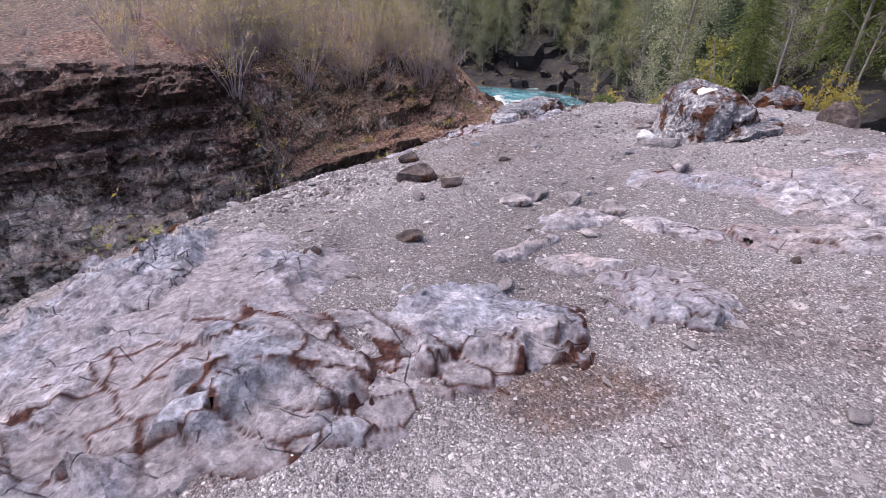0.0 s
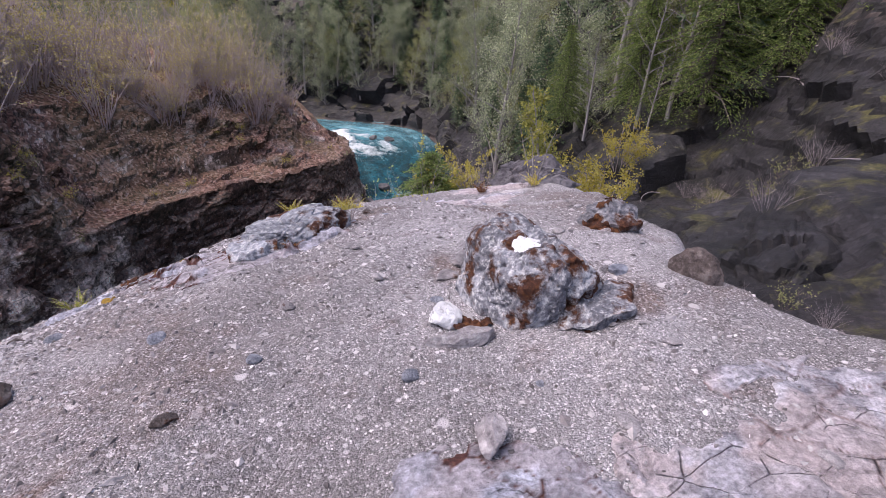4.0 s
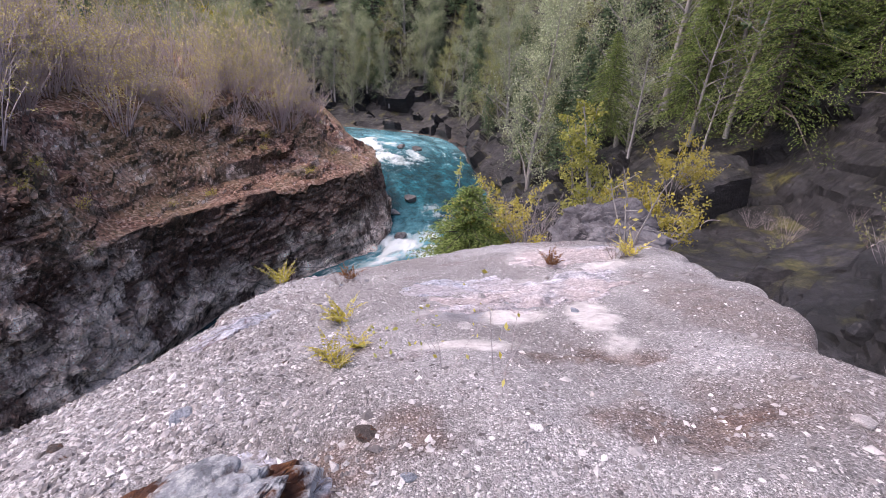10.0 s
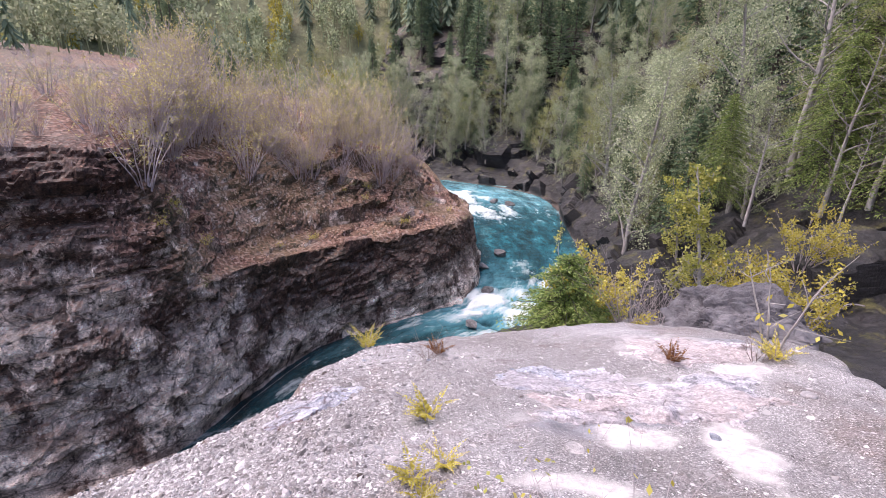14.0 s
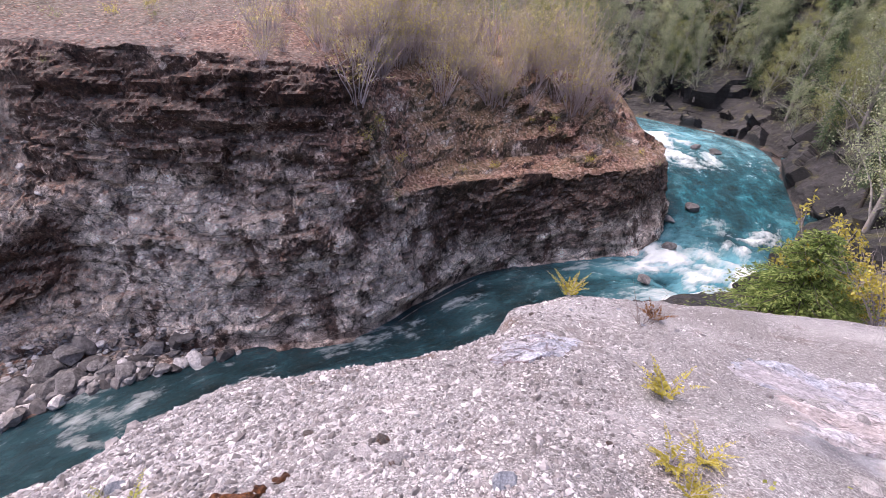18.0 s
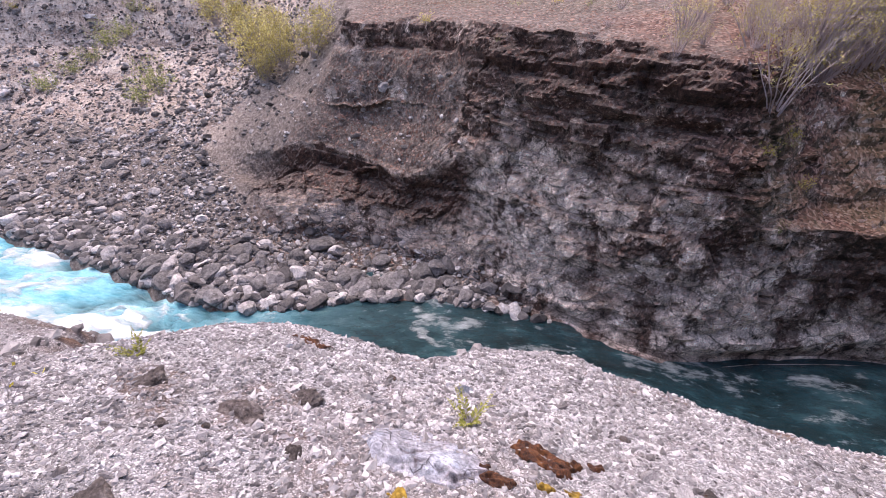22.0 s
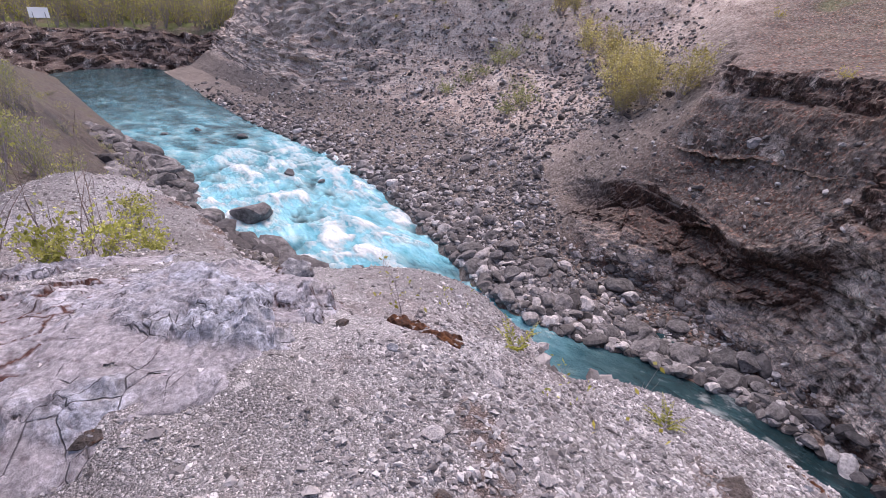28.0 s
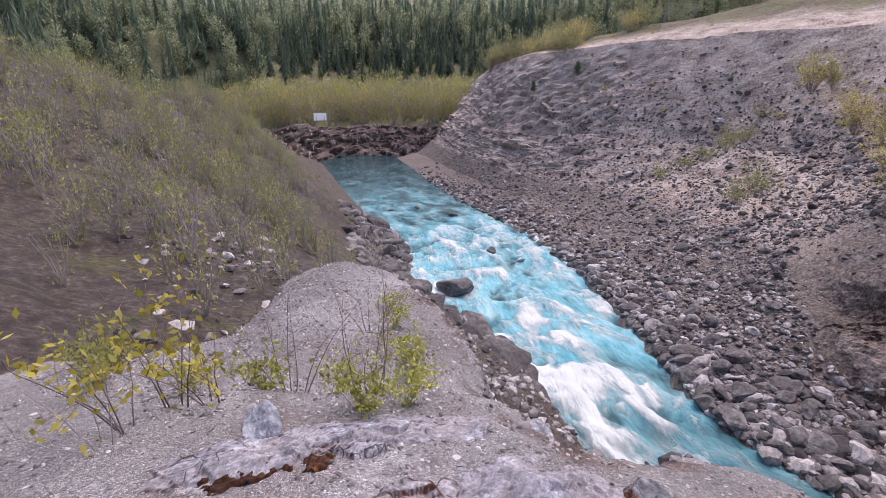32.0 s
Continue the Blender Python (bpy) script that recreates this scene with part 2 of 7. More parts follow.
def make_outcrop(name, gain):
    m, n, l, b = material(name)
    v, g = where(n, l)
    big = tex_noise(n, l, v, 1.5, 6, 0.6)
    mid = tex_noise(n, l, v, 7.0, 8, 0.72)
    fine = tex_noise(n, l, v, 34.0, 8, 0.75)
    blue = ramp(n, l, mid, [(0.32, (0.13, 0.133, 0.155)), (0.5, (0.31, 0.312, 0.345)), (0.64, (0.47, 0.47, 0.50))])
    pink = ramp(n, l, mid, [(0.32, (0.20, 0.175, 0.178)), (0.5, (0.38, 0.345, 0.35)), (0.66, (0.52, 0.48, 0.48))])
    col = mix(n, l, ramp(n, l, big, [(0.36, grey(0)), (0.52, grey(1))]), pink, blue)
    col = mix(n, l, 0.9, col, ramp(n, l, fine, [(0.34, grey(0.35)), (0.5, grey(1.0)), (0.64, grey(1.5))]), "MULTIPLY")
    dust = attribute(n, "dust")
    dcol = ramp(n, l, fine, [(0.3, (0.16, 0.14, 0.14)), (0.5, (0.30, 0.27, 0.275)), (0.7, (0.5, 0.46, 0.47))])
    col = mix(n, l, dust, col, dcol)
    # rusty moss of the joints, with crevice shade put into the same dark colour
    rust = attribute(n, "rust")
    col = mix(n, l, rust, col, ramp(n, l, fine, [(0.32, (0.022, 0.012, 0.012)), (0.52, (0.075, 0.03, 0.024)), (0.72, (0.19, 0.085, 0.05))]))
    wv, _ = where(n, l, (1.0, 1.7, 1.0))
    thin = ramp(n, l, voronoi(n, l, wv, 4.5, "DISTANCE_TO_EDGE"), [(0.0, grey(0.8)), (0.022, grey(0.0))])
    broken = ramp(n, l, tex_noise(n, l, v, 3.2, 6, 0.7), [(0.5, grey(0.0)), (0.56, grey(1.0))])
    cracks = mathn(n, l, "MULTIPLY", thin, broken)
    chips = n.new("ShaderNodeSeparateColor")
    l.new(voronoi(n, l, wv, 11.0, "F1", "Color"), chips.inputs[0])
    small = n.new("ShaderNodeSeparateColor")
    l.new(voronoi(n, l, wv, 32.0, "F1", "Color"), small.inputs[0])
    facet = mathn(n, l, "ADD", mathn(n, l, "MULTIPLY", chips.outputs[0], 0.65), mathn(n, l, "MULTIPLY", small.outputs[0], 0.35))
    col = mix(n, l, 0.8, col, ramp(n, l, facet, [(0.1, grey(0.72)), (0.5, grey(1.02)), (0.9, grey(1.32))]), "MULTIPLY")
    col = mix(n, l, cracks, col, (0.05, 0.037, 0.035))
    col = mix(n, l, 1.0, col, gain, "MULTIPLY")
    l.new(col, b.inputs["Base Color"])
    b.inputs["Roughness"].default_value = 0.88
    b.inputs["Specular IOR Level"].default_value = 0.25
    h = mathn(n, l, "ADD", mathn(n, l, "MULTIPLY", mid, 1.0), mathn(n, l, "MULTIPLY", fine, 0.45))
    h = mathn(n, l, "SUBTRACT", mathn(n, l, "ADD", h, mathn(n, l, "MULTIPLY", facet, 0.5)), mathn(n, l, "MULTIPLY", cracks, 0.5))
    bump(n, l, b, h, 1.0, 0.05)
    return m


def make_cliff():
    m, n, l, b = material("cliff_rock")
    v, g = where(n, l)
    vs, _ = where(n, l, (0.5, 0.5, 1.15))
    strata = tex_noise(n, l, vs, 0.5, 9, 0.66)
    patch = tex_noise(n, l, v, 0.14, 7, 0.65)
    mid = tex_noise(n, l, v, 0.9, 8, 0.7)
    fine = tex_noise(n, l, v, 3.4, 9, 0.74)
    col = ramp(n, l, strata, [(0.36, (0.10, 0.075, 0.068)), (0.44, (0.26, 0.21, 0.195)), (0.52, (0.46, 0.40, 0.38)), (0.60, (0.72, 0.66, 0.635))])
    pale = attribute(n, "pale")
    pmask = ramp(n, l, mathn(n, l, "ADD", mathn(n, l, "MULTIPLY", pale, 0.3), mid), [(0.6, grey(0.0)), (0.68, grey(0.8))])
    col = mix(n, l, pmask, col, (0.66, 0.60, 0.575))
    vd, _ = where(n, l, (1.0, 1.0, 0.7))
    dirt = tex_noise(n, l, vd, 0.42, 12, 0.72)
    bias = mathn(n, l, "SUBTRACT", mathn(n, l, "MULTIPLY", attribute(n, "stain"), 0.13), mathn(n, l, "MULTIPLY", pale, 0.05))
    stain = ramp(n, l, mathn(n, l, "ADD", dirt, bias), [(0.522, grey(0.0)), (0.562, grey(1.0))])
    col = mix(n, l, mathn(n, l, "MULTIPLY", stain, 0.9), col, ramp(n, l, fine, [(0.38, (0.022, 0.011, 0.010)), (0.62, (0.105, 0.057, 0.047))]))
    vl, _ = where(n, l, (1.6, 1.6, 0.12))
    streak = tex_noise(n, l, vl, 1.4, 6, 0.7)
    # streaked dark brown rock below the lip, overhang shade included in the colour
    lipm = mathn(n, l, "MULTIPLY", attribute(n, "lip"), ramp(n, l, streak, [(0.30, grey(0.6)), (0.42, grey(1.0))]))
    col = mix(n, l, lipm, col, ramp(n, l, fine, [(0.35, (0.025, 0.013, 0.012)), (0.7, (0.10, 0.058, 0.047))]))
    blotch = ramp(n, l, mid, [(0.36, grey(0.85)), (0.43, grey(0.0))])
    col = mix(n, l, blotch, col, (0.035, 0.027, 0.025))
    lich = ramp(n, l, fine, [(0.575, grey(0.0)), (0.615, grey(1.0))])
    col = mix(n, l, mathn(n, l, "MULTIPLY", lich, mathn(n, l, "SUBTRACT", 0.85, mathn(n, l, "MULTIPLY", lipm, 0.75))), col, (0.45, 0.40, 0.375))
    pit = ramp(n, l, fine, [(0.39, grey(0.9)), (0.43, grey(0.0))])
    col = mix(n, l, pit, col, (0.028, 0.022, 0.021))
    crack = voronoi(n, l, vs, 0.55, "DISTANCE_TO_EDGE")
    col = mix(n, l, ramp(n, l, crack, [(0.0, grey(0.7)), (0.03, grey(0.0))]), col, (0.02, 0.016, 0.015))
    grit = tex_noise(n, l, v, 9.0, 6, 0.8)
    col = mix(n, l, 0.9, col, ramp(n, l, mid, [(0.36, grey(0.5)), (0.5, grey(1.0)), (0.62, grey(1.5))]), "MULTIPLY")
    col = mix(n, l, 0.9, col, ramp(n, l, grit, [(0.36, grey(0.35)), (0.5, grey(1.0)), (0.64, grey(1.75))]), "MULTIPLY")
    col = mix(n, l, 1.0, col, (1.22, 1.12, 1.04), "MULTIPLY")
    soil = attribute(n, "soil")
    leafc = voronoi(n, l, v, 6.0, "F1", "Color")
    lv = n.new("ShaderNodeSeparateColor")
    l.new(leafc, lv.inputs[0])
    litter = ramp(n, l, lv.outputs[0], [(0.0, (0.045, 0.023, 0.019)), (0.4, (0.16, 0.077, 0.057)), (0.75, (0.30, 0.16, 0.12)), (1.0, (0.46, 0.33, 0.28))])
    sand = ramp(n, l, fine, [(0.34, (0.068, 0.048, 0.042)), (0.5, (0.138, 0.106, 0.093)), (0.64, (0.30, 0.255, 0.23))])
    # scree base toned down: shade of the gaps between rubble put into its colour
    scree = ramp(n, l, fine, [(0.34, (0.075, 0.058, 0.052)), (0.5, (0.19, 0.155, 0.14)), (0.64, (0.38, 0.33, 0.305))])
    fleck = ramp(n, l, mathn(n, l, "ADD", lv.outputs[1], mathn(n, l, "MULTIPLY", mid, 0.5)), [(0.98, grey(0)), (1.05, grey(0.9))])
    sand = mix(n, l, fleck, sand, litter)
    sand = mix(n, l, attribute(n, "scree"), sand, scree)
    sand = mix(n, l, attribute(n, "tan"), sand, ramp(n, l, mathn(n, l, "ADD", mathn(n, l, "MULTIPLY", fine, 0.6), mathn(n, l, "MULTIPLY", strata, 0.4)), [(0.38, (0.10, 0.062, 0.052)), (0.48, (0.44, 0.345, 0.30)), (0.6, (0.76, 0.66, 0.60))]))
    topc = mix(n, l, attribute(n, "leafy"), sand, litter)
    col = mix(n, l, mathn(n, l, "MAXIMUM", attribute(n, "sandy"), mathn(n, l, "MULTIPLY", soil, ramp(n, l, mathn(n, l, "ADD", up_facing(n, l, g, 0.25, 0.75), mathn(n, l, "MULTIPLY", fine, 0.3)), [(0.3, grey(0)), (0.6, grey(1))]))), col, topc)
    green = attribute(n, "green")
    col = mix(n, l, mathn(n, l, "MULTIPLY", green, ramp(n, l, patch, [(0.4, grey(0)), (0.55, grey(0.9))])), col, ramp(n, l, fine, [(0.3, (0.075, 0.10, 0.03)), (0.7, (0.23, 0.28, 0.09))]))
    l.new(col, b.inputs["Base Color"])
    b.inputs["Roughness"].default_value = 0.85
    b.inputs["Specular IOR Level"].default_value = 0.3
    h = mathn(n, l, "ADD", mathn(n, l, "MULTIPLY", strata, 0.8), mathn(n, l, "MULTIPLY", fine, 0.5))
    h = mathn(n, l, "ADD", h, mathn(n, l, "MULTIPLY", mid, 0.7))
    h = mathn(n, l, "ADD", h, mathn(n, l, "MULTIPLY", grit, 0.25))
    bump(n, l, b, h, 1.0, 0.25)
    return m


def make_dark_rock():
    m, n, l, b = material("dark_basalt")
    v, g = where(n, l)
    big = tex_noise(n, l, v, 0.3, 8, 0.62)
    fine = tex_noise(n, l, v, 3.0, 8, 0.7)
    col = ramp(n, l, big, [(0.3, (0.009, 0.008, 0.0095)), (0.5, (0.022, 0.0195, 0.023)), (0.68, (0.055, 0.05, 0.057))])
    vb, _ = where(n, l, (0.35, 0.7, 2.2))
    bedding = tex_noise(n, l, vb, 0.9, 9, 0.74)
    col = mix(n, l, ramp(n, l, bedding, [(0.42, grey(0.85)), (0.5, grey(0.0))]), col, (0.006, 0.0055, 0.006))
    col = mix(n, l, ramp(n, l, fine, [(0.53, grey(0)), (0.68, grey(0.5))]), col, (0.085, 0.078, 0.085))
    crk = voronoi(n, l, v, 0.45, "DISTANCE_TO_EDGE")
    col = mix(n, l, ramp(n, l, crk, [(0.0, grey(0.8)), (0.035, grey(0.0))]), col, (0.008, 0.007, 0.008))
    soil = attribute(n, "soil")
    earth = ramp(n, l, fine, [(0.34, (0.028, 0.016, 0.014)), (0.5, (0.072, 0.049, 0.041)), (0.66, (0.165, 0.13, 0.112))])
    up = ramp(n, l, mathn(n, l, "ADD", up_facing(n, l, g, 0.3, 0.9), mathn(n, l, "MULTIPLY", fine, 0.35)), [(0.45, grey(0)), (0.75, grey(1))])
    col = mix(n, l, mathn(n, l, "MULTIPLY", soil, up), col, earth)
    moss = ramp(n, l, tex_noise(n, l, v, 0.45, 9, 0.72), [(0.54, grey(0)), (0.61, grey(1))])
    mossc = ramp(n, l, fine, [(0.3, (0.035, 0.034, 0.01)), (0.55, (0.12, 0.11, 0.03)), (0.8, (0.24, 0.21, 0.07))])
    col = mix(n, l, mathn(n, l, "MULTIPLY", moss, mathn(n, l, "MULTIPLY", attribute(n, "green"), up)), col, mossc)
    grit = tex_noise(n, l, v, 7.0, 7, 0.8)
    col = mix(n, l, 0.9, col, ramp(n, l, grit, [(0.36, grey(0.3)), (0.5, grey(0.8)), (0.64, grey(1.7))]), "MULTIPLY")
    l.new(col, b.inputs["Base Color"])
    b.inputs["Roughness"].default_value = 0.6
    h = mathn(n, l, "ADD", mathn(n, l, "MULTIPLY", bedding, 1.0), mathn(n, l, "MULTIPLY", fine, 0.5))
    bump(n, l, b, h, 1.0, 0.22)
    return m


def make_forest_floor():
    m, n, l, b = material("forest_floor")
    v, g = where(n, l)
    big = tex_noise(n, l, v, 0.03, 6, 0.65)
    fine = tex_noise(n, l, v, 0.6, 7, 0.7)
    col = ramp(n, l, big, [(0.35, (0.09, 0.10, 0.05)), (0.55, (0.17, 0.17, 0.09)), (0.7, (0.24, 0.22, 0.14))])
    col = mix(n, l, 0.8, col, ramp(n, l, fine, [(0.3, grey(0.4)), (0.7, grey(1.5))]), "MULTIPLY")
    l.new(col, b.inputs["Base Color"])
    b.inputs["Roughness"].default_value = 0.9
    bump(n, l, b, fine, 1.0, 1.0)
    return m


def make_water():
    m, n, l, b = material("river_water")
    flow = n.new("ShaderNodeCombineXYZ")
    l.new(mathn(n, l, "MULTIPLY", attribute(n, "run"), 0.45), flow.inputs[0])
    l.new(attribute(n, "side"), flow.inputs[1])
    v = flow.outputs[0]
    foam = attribute(n, "foam")
    # milky rapids, plus sky reflection painted on the calm upper reach
    milk_sky = attribute(n, "milk_sky")
    f1 = tex_noise(n, l, v, 0.42, 10, 0.68)
    f2 = tex_noise(n, l, v, 2.4, 9, 0.76)
    deep = ramp(n, l, f1, [(0.36, (0.004, 0.012, 0.014)), (0.52, (0.014, 0.046, 0.056)), (0.66, (0.05, 0.12, 0.135))])
    teal = attribute(n, "teal")
    deep = mix(n, l, teal, deep, ramp(n, l, f1, [(0.36, (0.004, 0.03, 0.042)), (0.52, (0.012, 0.10, 0.13)), (0.66, (0.06, 0.26, 0.31))]))
    # ripple glints painted into the deep water colour
    deep = mix(n, l, ramp(n, l, f2, [(0.58, grey(0.0)), (0.68, grey(0.4))]), deep, (0.20, 0.33, 0.35))
    col = mix(n, l, milk_sky, deep, ramp(n, l, f1, [(0.34, (0.10, 0.42, 0.54)), (0.5, (0.30, 0.69, 0.81)), (0.64, (0.62, 0.88, 0.93))]))
    brk = mathn(n, l, "ADD", mathn(n, l, "MULTIPLY", f1, 0.5), mathn(n, l, "MULTIPLY", f2, 0.5))
    ff = mathn(n, l, "ADD", mathn(n, l, "MULTIPLY", foam, 0.85), mathn(n, l, "MULTIPLY", mathn(n, l, "SUBTRACT", brk, 0.5), 2.8))
    fm = ramp(n, l, ff, [(0.26, grey(0)), (0.5, grey(0.42)), (0.82, grey(1))])
    col = mix(n, l, fm, col, (0.82, 0.87, 0.89))
    l.new(col, b.inputs["Base Color"])
    l.new(ramp(n, l, fm, [(0.0, grey(0.1)), (0.6, grey(0.7))]), b.inputs["Roughness"])
    b.inputs["IOR"].default_value = 1.33
    wv = tex_noise(n, l, v, 1.6, 8, 0.7)
    bump(n, l, b, mathn(n, l, "ADD", wv, mathn(n, l, "MULTIPLY", fm, 0.5)), 1.0, 0.5)
    return m


def make_stone(name, tones, moss=0.0, scale=1.0, lich=0.5):
    m, n, l, b = material(name)
    tc = n.new("ShaderNodeTexCoord")
    v = tc.outputs["Object"]
    oi = n.new("ShaderNodeObjectInfo")
    fine = tex_noise(n, l, v, 11.0 * scale, 9, 0.76)
    big = tex_noise(n, l, v, 1.6 * scale, 6, 0.6)
    col = ramp(n, l, big, [(0.3, tones[0]), (0.5, tones[1]), (0.7, tones[2])])
    col = mix(n, l, ramp(n, l, fine, [(0.50, grey(0)), (0.64, grey(lich))]), col, tuple(min(0.75, c * 1.6) for c in tones[2]))
    col = mix(n, l, ramp(n, l, fine, [(0.36, grey(0.8)), (0.47, grey(0))]), col, tuple(c * 0.45 for c in tones[0]))
    var = ramp(n, l, oi.outputs["Random"], [(0.0, grey(0.7)), (1.0, grey(1.25))])
    col = mix(n, l, 1.0, col, var, "MULTIPLY")
    if moss:
        g = n.new("ShaderNodeNewGeometry")
        mm = ramp(n, l, tex_noise(n, l, v, 2.2 * scale, 6, 0.7), [(0.60 - 0.16 * moss, grey(0)), (0.68 - 0.16 * moss, grey(1))])
        mc = ramp(n, l, fine, [(0.3, (0.022, 0.010, 0.009)), (0.5, (0.068, 0.026, 0.015)), (0.72, (0.20, 0.083, 0.03))])
        col = mix(n, l, mm, col, mc)
    l.new(col, b.inputs["Base Color"])
    b.inputs["Roughness"].default_value = 0.85
    b.inputs["Specular IOR Level"].default_value = 0.3
    bump(n, l, b, mathn(n, l, "ADD", big, mathn(n, l, "MULTIPLY", fine, 0.6)), 0.8, 0.06 / scale)
    return m


def make_rubble(name, tones):
    m, n, l, b = material(name)
    g = n.new("ShaderNodeNewGeometry")
    v = g.outputs["Position"]
    fine = tex_noise(n, l, v, 4.0, 7, 0.7)
    col = ramp(n, l, g.outputs["Random Per Island"], [(0.0, tones[0]), (0.6, tones[1]), (1.0, tones[2])])
    col = mix(n, l, 0.8, col, ramp(n, l, fine, [(0.34, grey(0.4)), (0.5, grey(1.0)), (0.68, grey(1.7))]), "MULTIPLY")
    l.new(col, b.inputs["Base Color"])
    b.inputs["Roughness"].default_value = 0.88
    bump(n, l, b, fine, 0.7, 0.06)
    return m


def make_leaf(name, a, bcol, c):
    m, n, l, b = material(name)
    g = n.new("ShaderNodeNewGeometry")
    col = ramp(n, l, g.outputs["Random Per Island"], [(0.0, a), (0.5, bcol), (1.0, c)])
    oi = n.new("ShaderNodeObjectInfo")
    col = mix(n, l, 0.6, col, ramp(n, l, oi.outputs["Random"], [(0.0, grey(0.65)), (1.0, grey(1.35))]), "MULTIPLY")
    l.new(col, b.inputs["Base Color"])
    b.inputs["Roughness"].default_value = 0.75
    b.inputs["Specular IOR Level"].default_value = 0.2
    tr = n.new("ShaderNodeBsdfTranslucent")
    l.new(col, tr.inputs["Color"])
    ms = n.new("ShaderNodeMixShader")
    ms.inputs[0].default_value = 0.5
    out = n["Material Output"]
    l.new(b.outputs[0], ms.inputs[1])
    l.new(tr.outputs[0], ms.inputs[2])
    l.new(ms.outputs[0], out.inputs["Surface"])
    return m


def make_bark(name, a, c):
    m, n, l, b = material(name)
    v, g = where(n, l, (1, 1, 0.3))
    f = tex_noise(n, l, v, 9.0, 6, 0.65)
    l.new(ramp(n, l, f, [(0.3, a), (0.7, c)]), b.inputs["Base Color"])
    b.inputs["Roughness"].default_value = 0.85
    bump(n, l, b, f, 0.6, 0.02)
    return m


GRAVEL = make_gravel()
OUTCROP = make_outcrop("lichened_bedrock", (1.38, 1.41, 1.50))
PALE_OUTCROP = make_outcrop("pale_bedrock", (1.55, 1.49, 1.49))
FOREST_FLOOR = make_forest_floor()
CLIFF = make_cliff()
DARK = make_dark_rock()
WATER = make_water()
PALE_STONE = make_stone("pale_stone", ((0.20, 0.185, 0.195), (0.36, 0.33, 0.34), (0.52, 0.48, 0.49)), 0.0, 2.0)
BLUE_STONE = make_stone("blue_grey_stone", ((0.10, 0.11, 0.14), (0.22, 0.235, 0.28), (0.36, 0.37, 0.42)), 0.0, 1.2)
BOULDER_STONE = make_stone("boulder_rock", ((0.085, 0.086, 0.105), (0.235, 0.238, 0.27), (0.50, 0.51, 0.55)), 0.70, 2.1, 0.9)
RIM_STONE = make_stone("rim_bedrock", ((0.15, 0.156, 0.18), (0.36, 0.37, 0.41), (0.62, 0.63, 0.67)), 0.5, 1.6, 0.9)
MOSS_STONE = make_stone("mossy_stone", ((0.11, 0.11, 0.13), (0.25, 0.248, 0.275), (0.46, 0.455, 0.485)), 0.55, 1.3, 0.6)
BROWN_STONE = make_stone("brown_stone", ((0.045, 0.034, 0.032), (0.10, 0.08, 0.075), (0.19, 0.165, 0.16)), 0.35, 1.5)
SLAB_STONE = make_stone("slab_stone", ((0.17, 0.155, 0.165), (0.32, 0.295, 0.305), (0.48, 0.445, 0.455)), 0.25, 1.2)
RIVER_STONE = make_stone("river_stone", ((0.065, 0.058, 0.06), (0.155, 0.142, 0.145), (0.31, 0.29, 0.295)), 0.0, 0.5, 0.35)
RUBBLE = make_rubble("talus_rubble", ((0.055, 0.048, 0.049), (0.19, 0.17, 0.17), (0.54, 0.50, 0.50)))
WET_RUBBLE = make_rubble("shore_rubble", ((0.05, 0.043, 0.045), (0.125, 0.112, 0.116), (0.27, 0.25, 0.255)))
PEBBLES = make_rubble("pebble_mix", ((0.12, 0.105, 0.107), (0.31, 0.285, 0.292), (0.60, 0.57, 0.575)))

WATER_Z = -22.95

# ---- far ground: one sheet out to the horizon ----
def far_height(x, y):
    # the valley runs on upstream, so the hills stand farther off there
    ang = np.degrees(np.arctan2(y, x)) % 360
    r = np.hypot(x, y)
    r = r - 110 * smooth(180, 200, ang) * (1 - smooth(262, 280, ang)) * smooth(120, 200, r)
    z = -29 + 72 * smooth(150, 245, r) + 0.22 * np.maximum(r - 245, 0)
    z = z + smooth(200, 420, r) * 16 * fbm(x * 0.006, y * 0.006, 0.0, 4, 11)
    return np.where(r > 1200, z - 0.16 * (r - 1200), z)


def build_far_ground():
    ang = np.linspace(0, 2 * math.pi, 181)
    rad = np.concatenate([[0.5, 40, 80, 120], np.linspace(140, 460, 40), np.geomspace(480, 3000, 24)])
    rr, aa = np.meshgrid(rad, ang, indexing="ij")
    x, y = rr * np.cos(aa), rr * np.sin(aa)
    v = np.stack([x, y, far_height(x, y)], 2)
    me = mesh_from("ground", v.reshape(-1, 3), grid_faces(len(rad), len(ang)), FOREST_FLOOR, True)
    tagged(new("ground", me), "wooded valley floor and hillsides under the forest", "ground", kind="structure")


build_far_ground()


# ---- banks: lofted between control lines that run along the river, upstream to downstream ----
def loft(lines, per_station, steps):
    curves = [spline(line, (len(line) - 1) * per_station + 1) for line in lines]
    stack = np.stack(curves, 0)
    w = np.concatenate([[k + j / s for j in range(s)] for k, s in enumerate(steps)] + [[len(lines) - 1.0]])
    p = resample(stack, w)
    return np.transpose(p, (1, 0, 2)), w


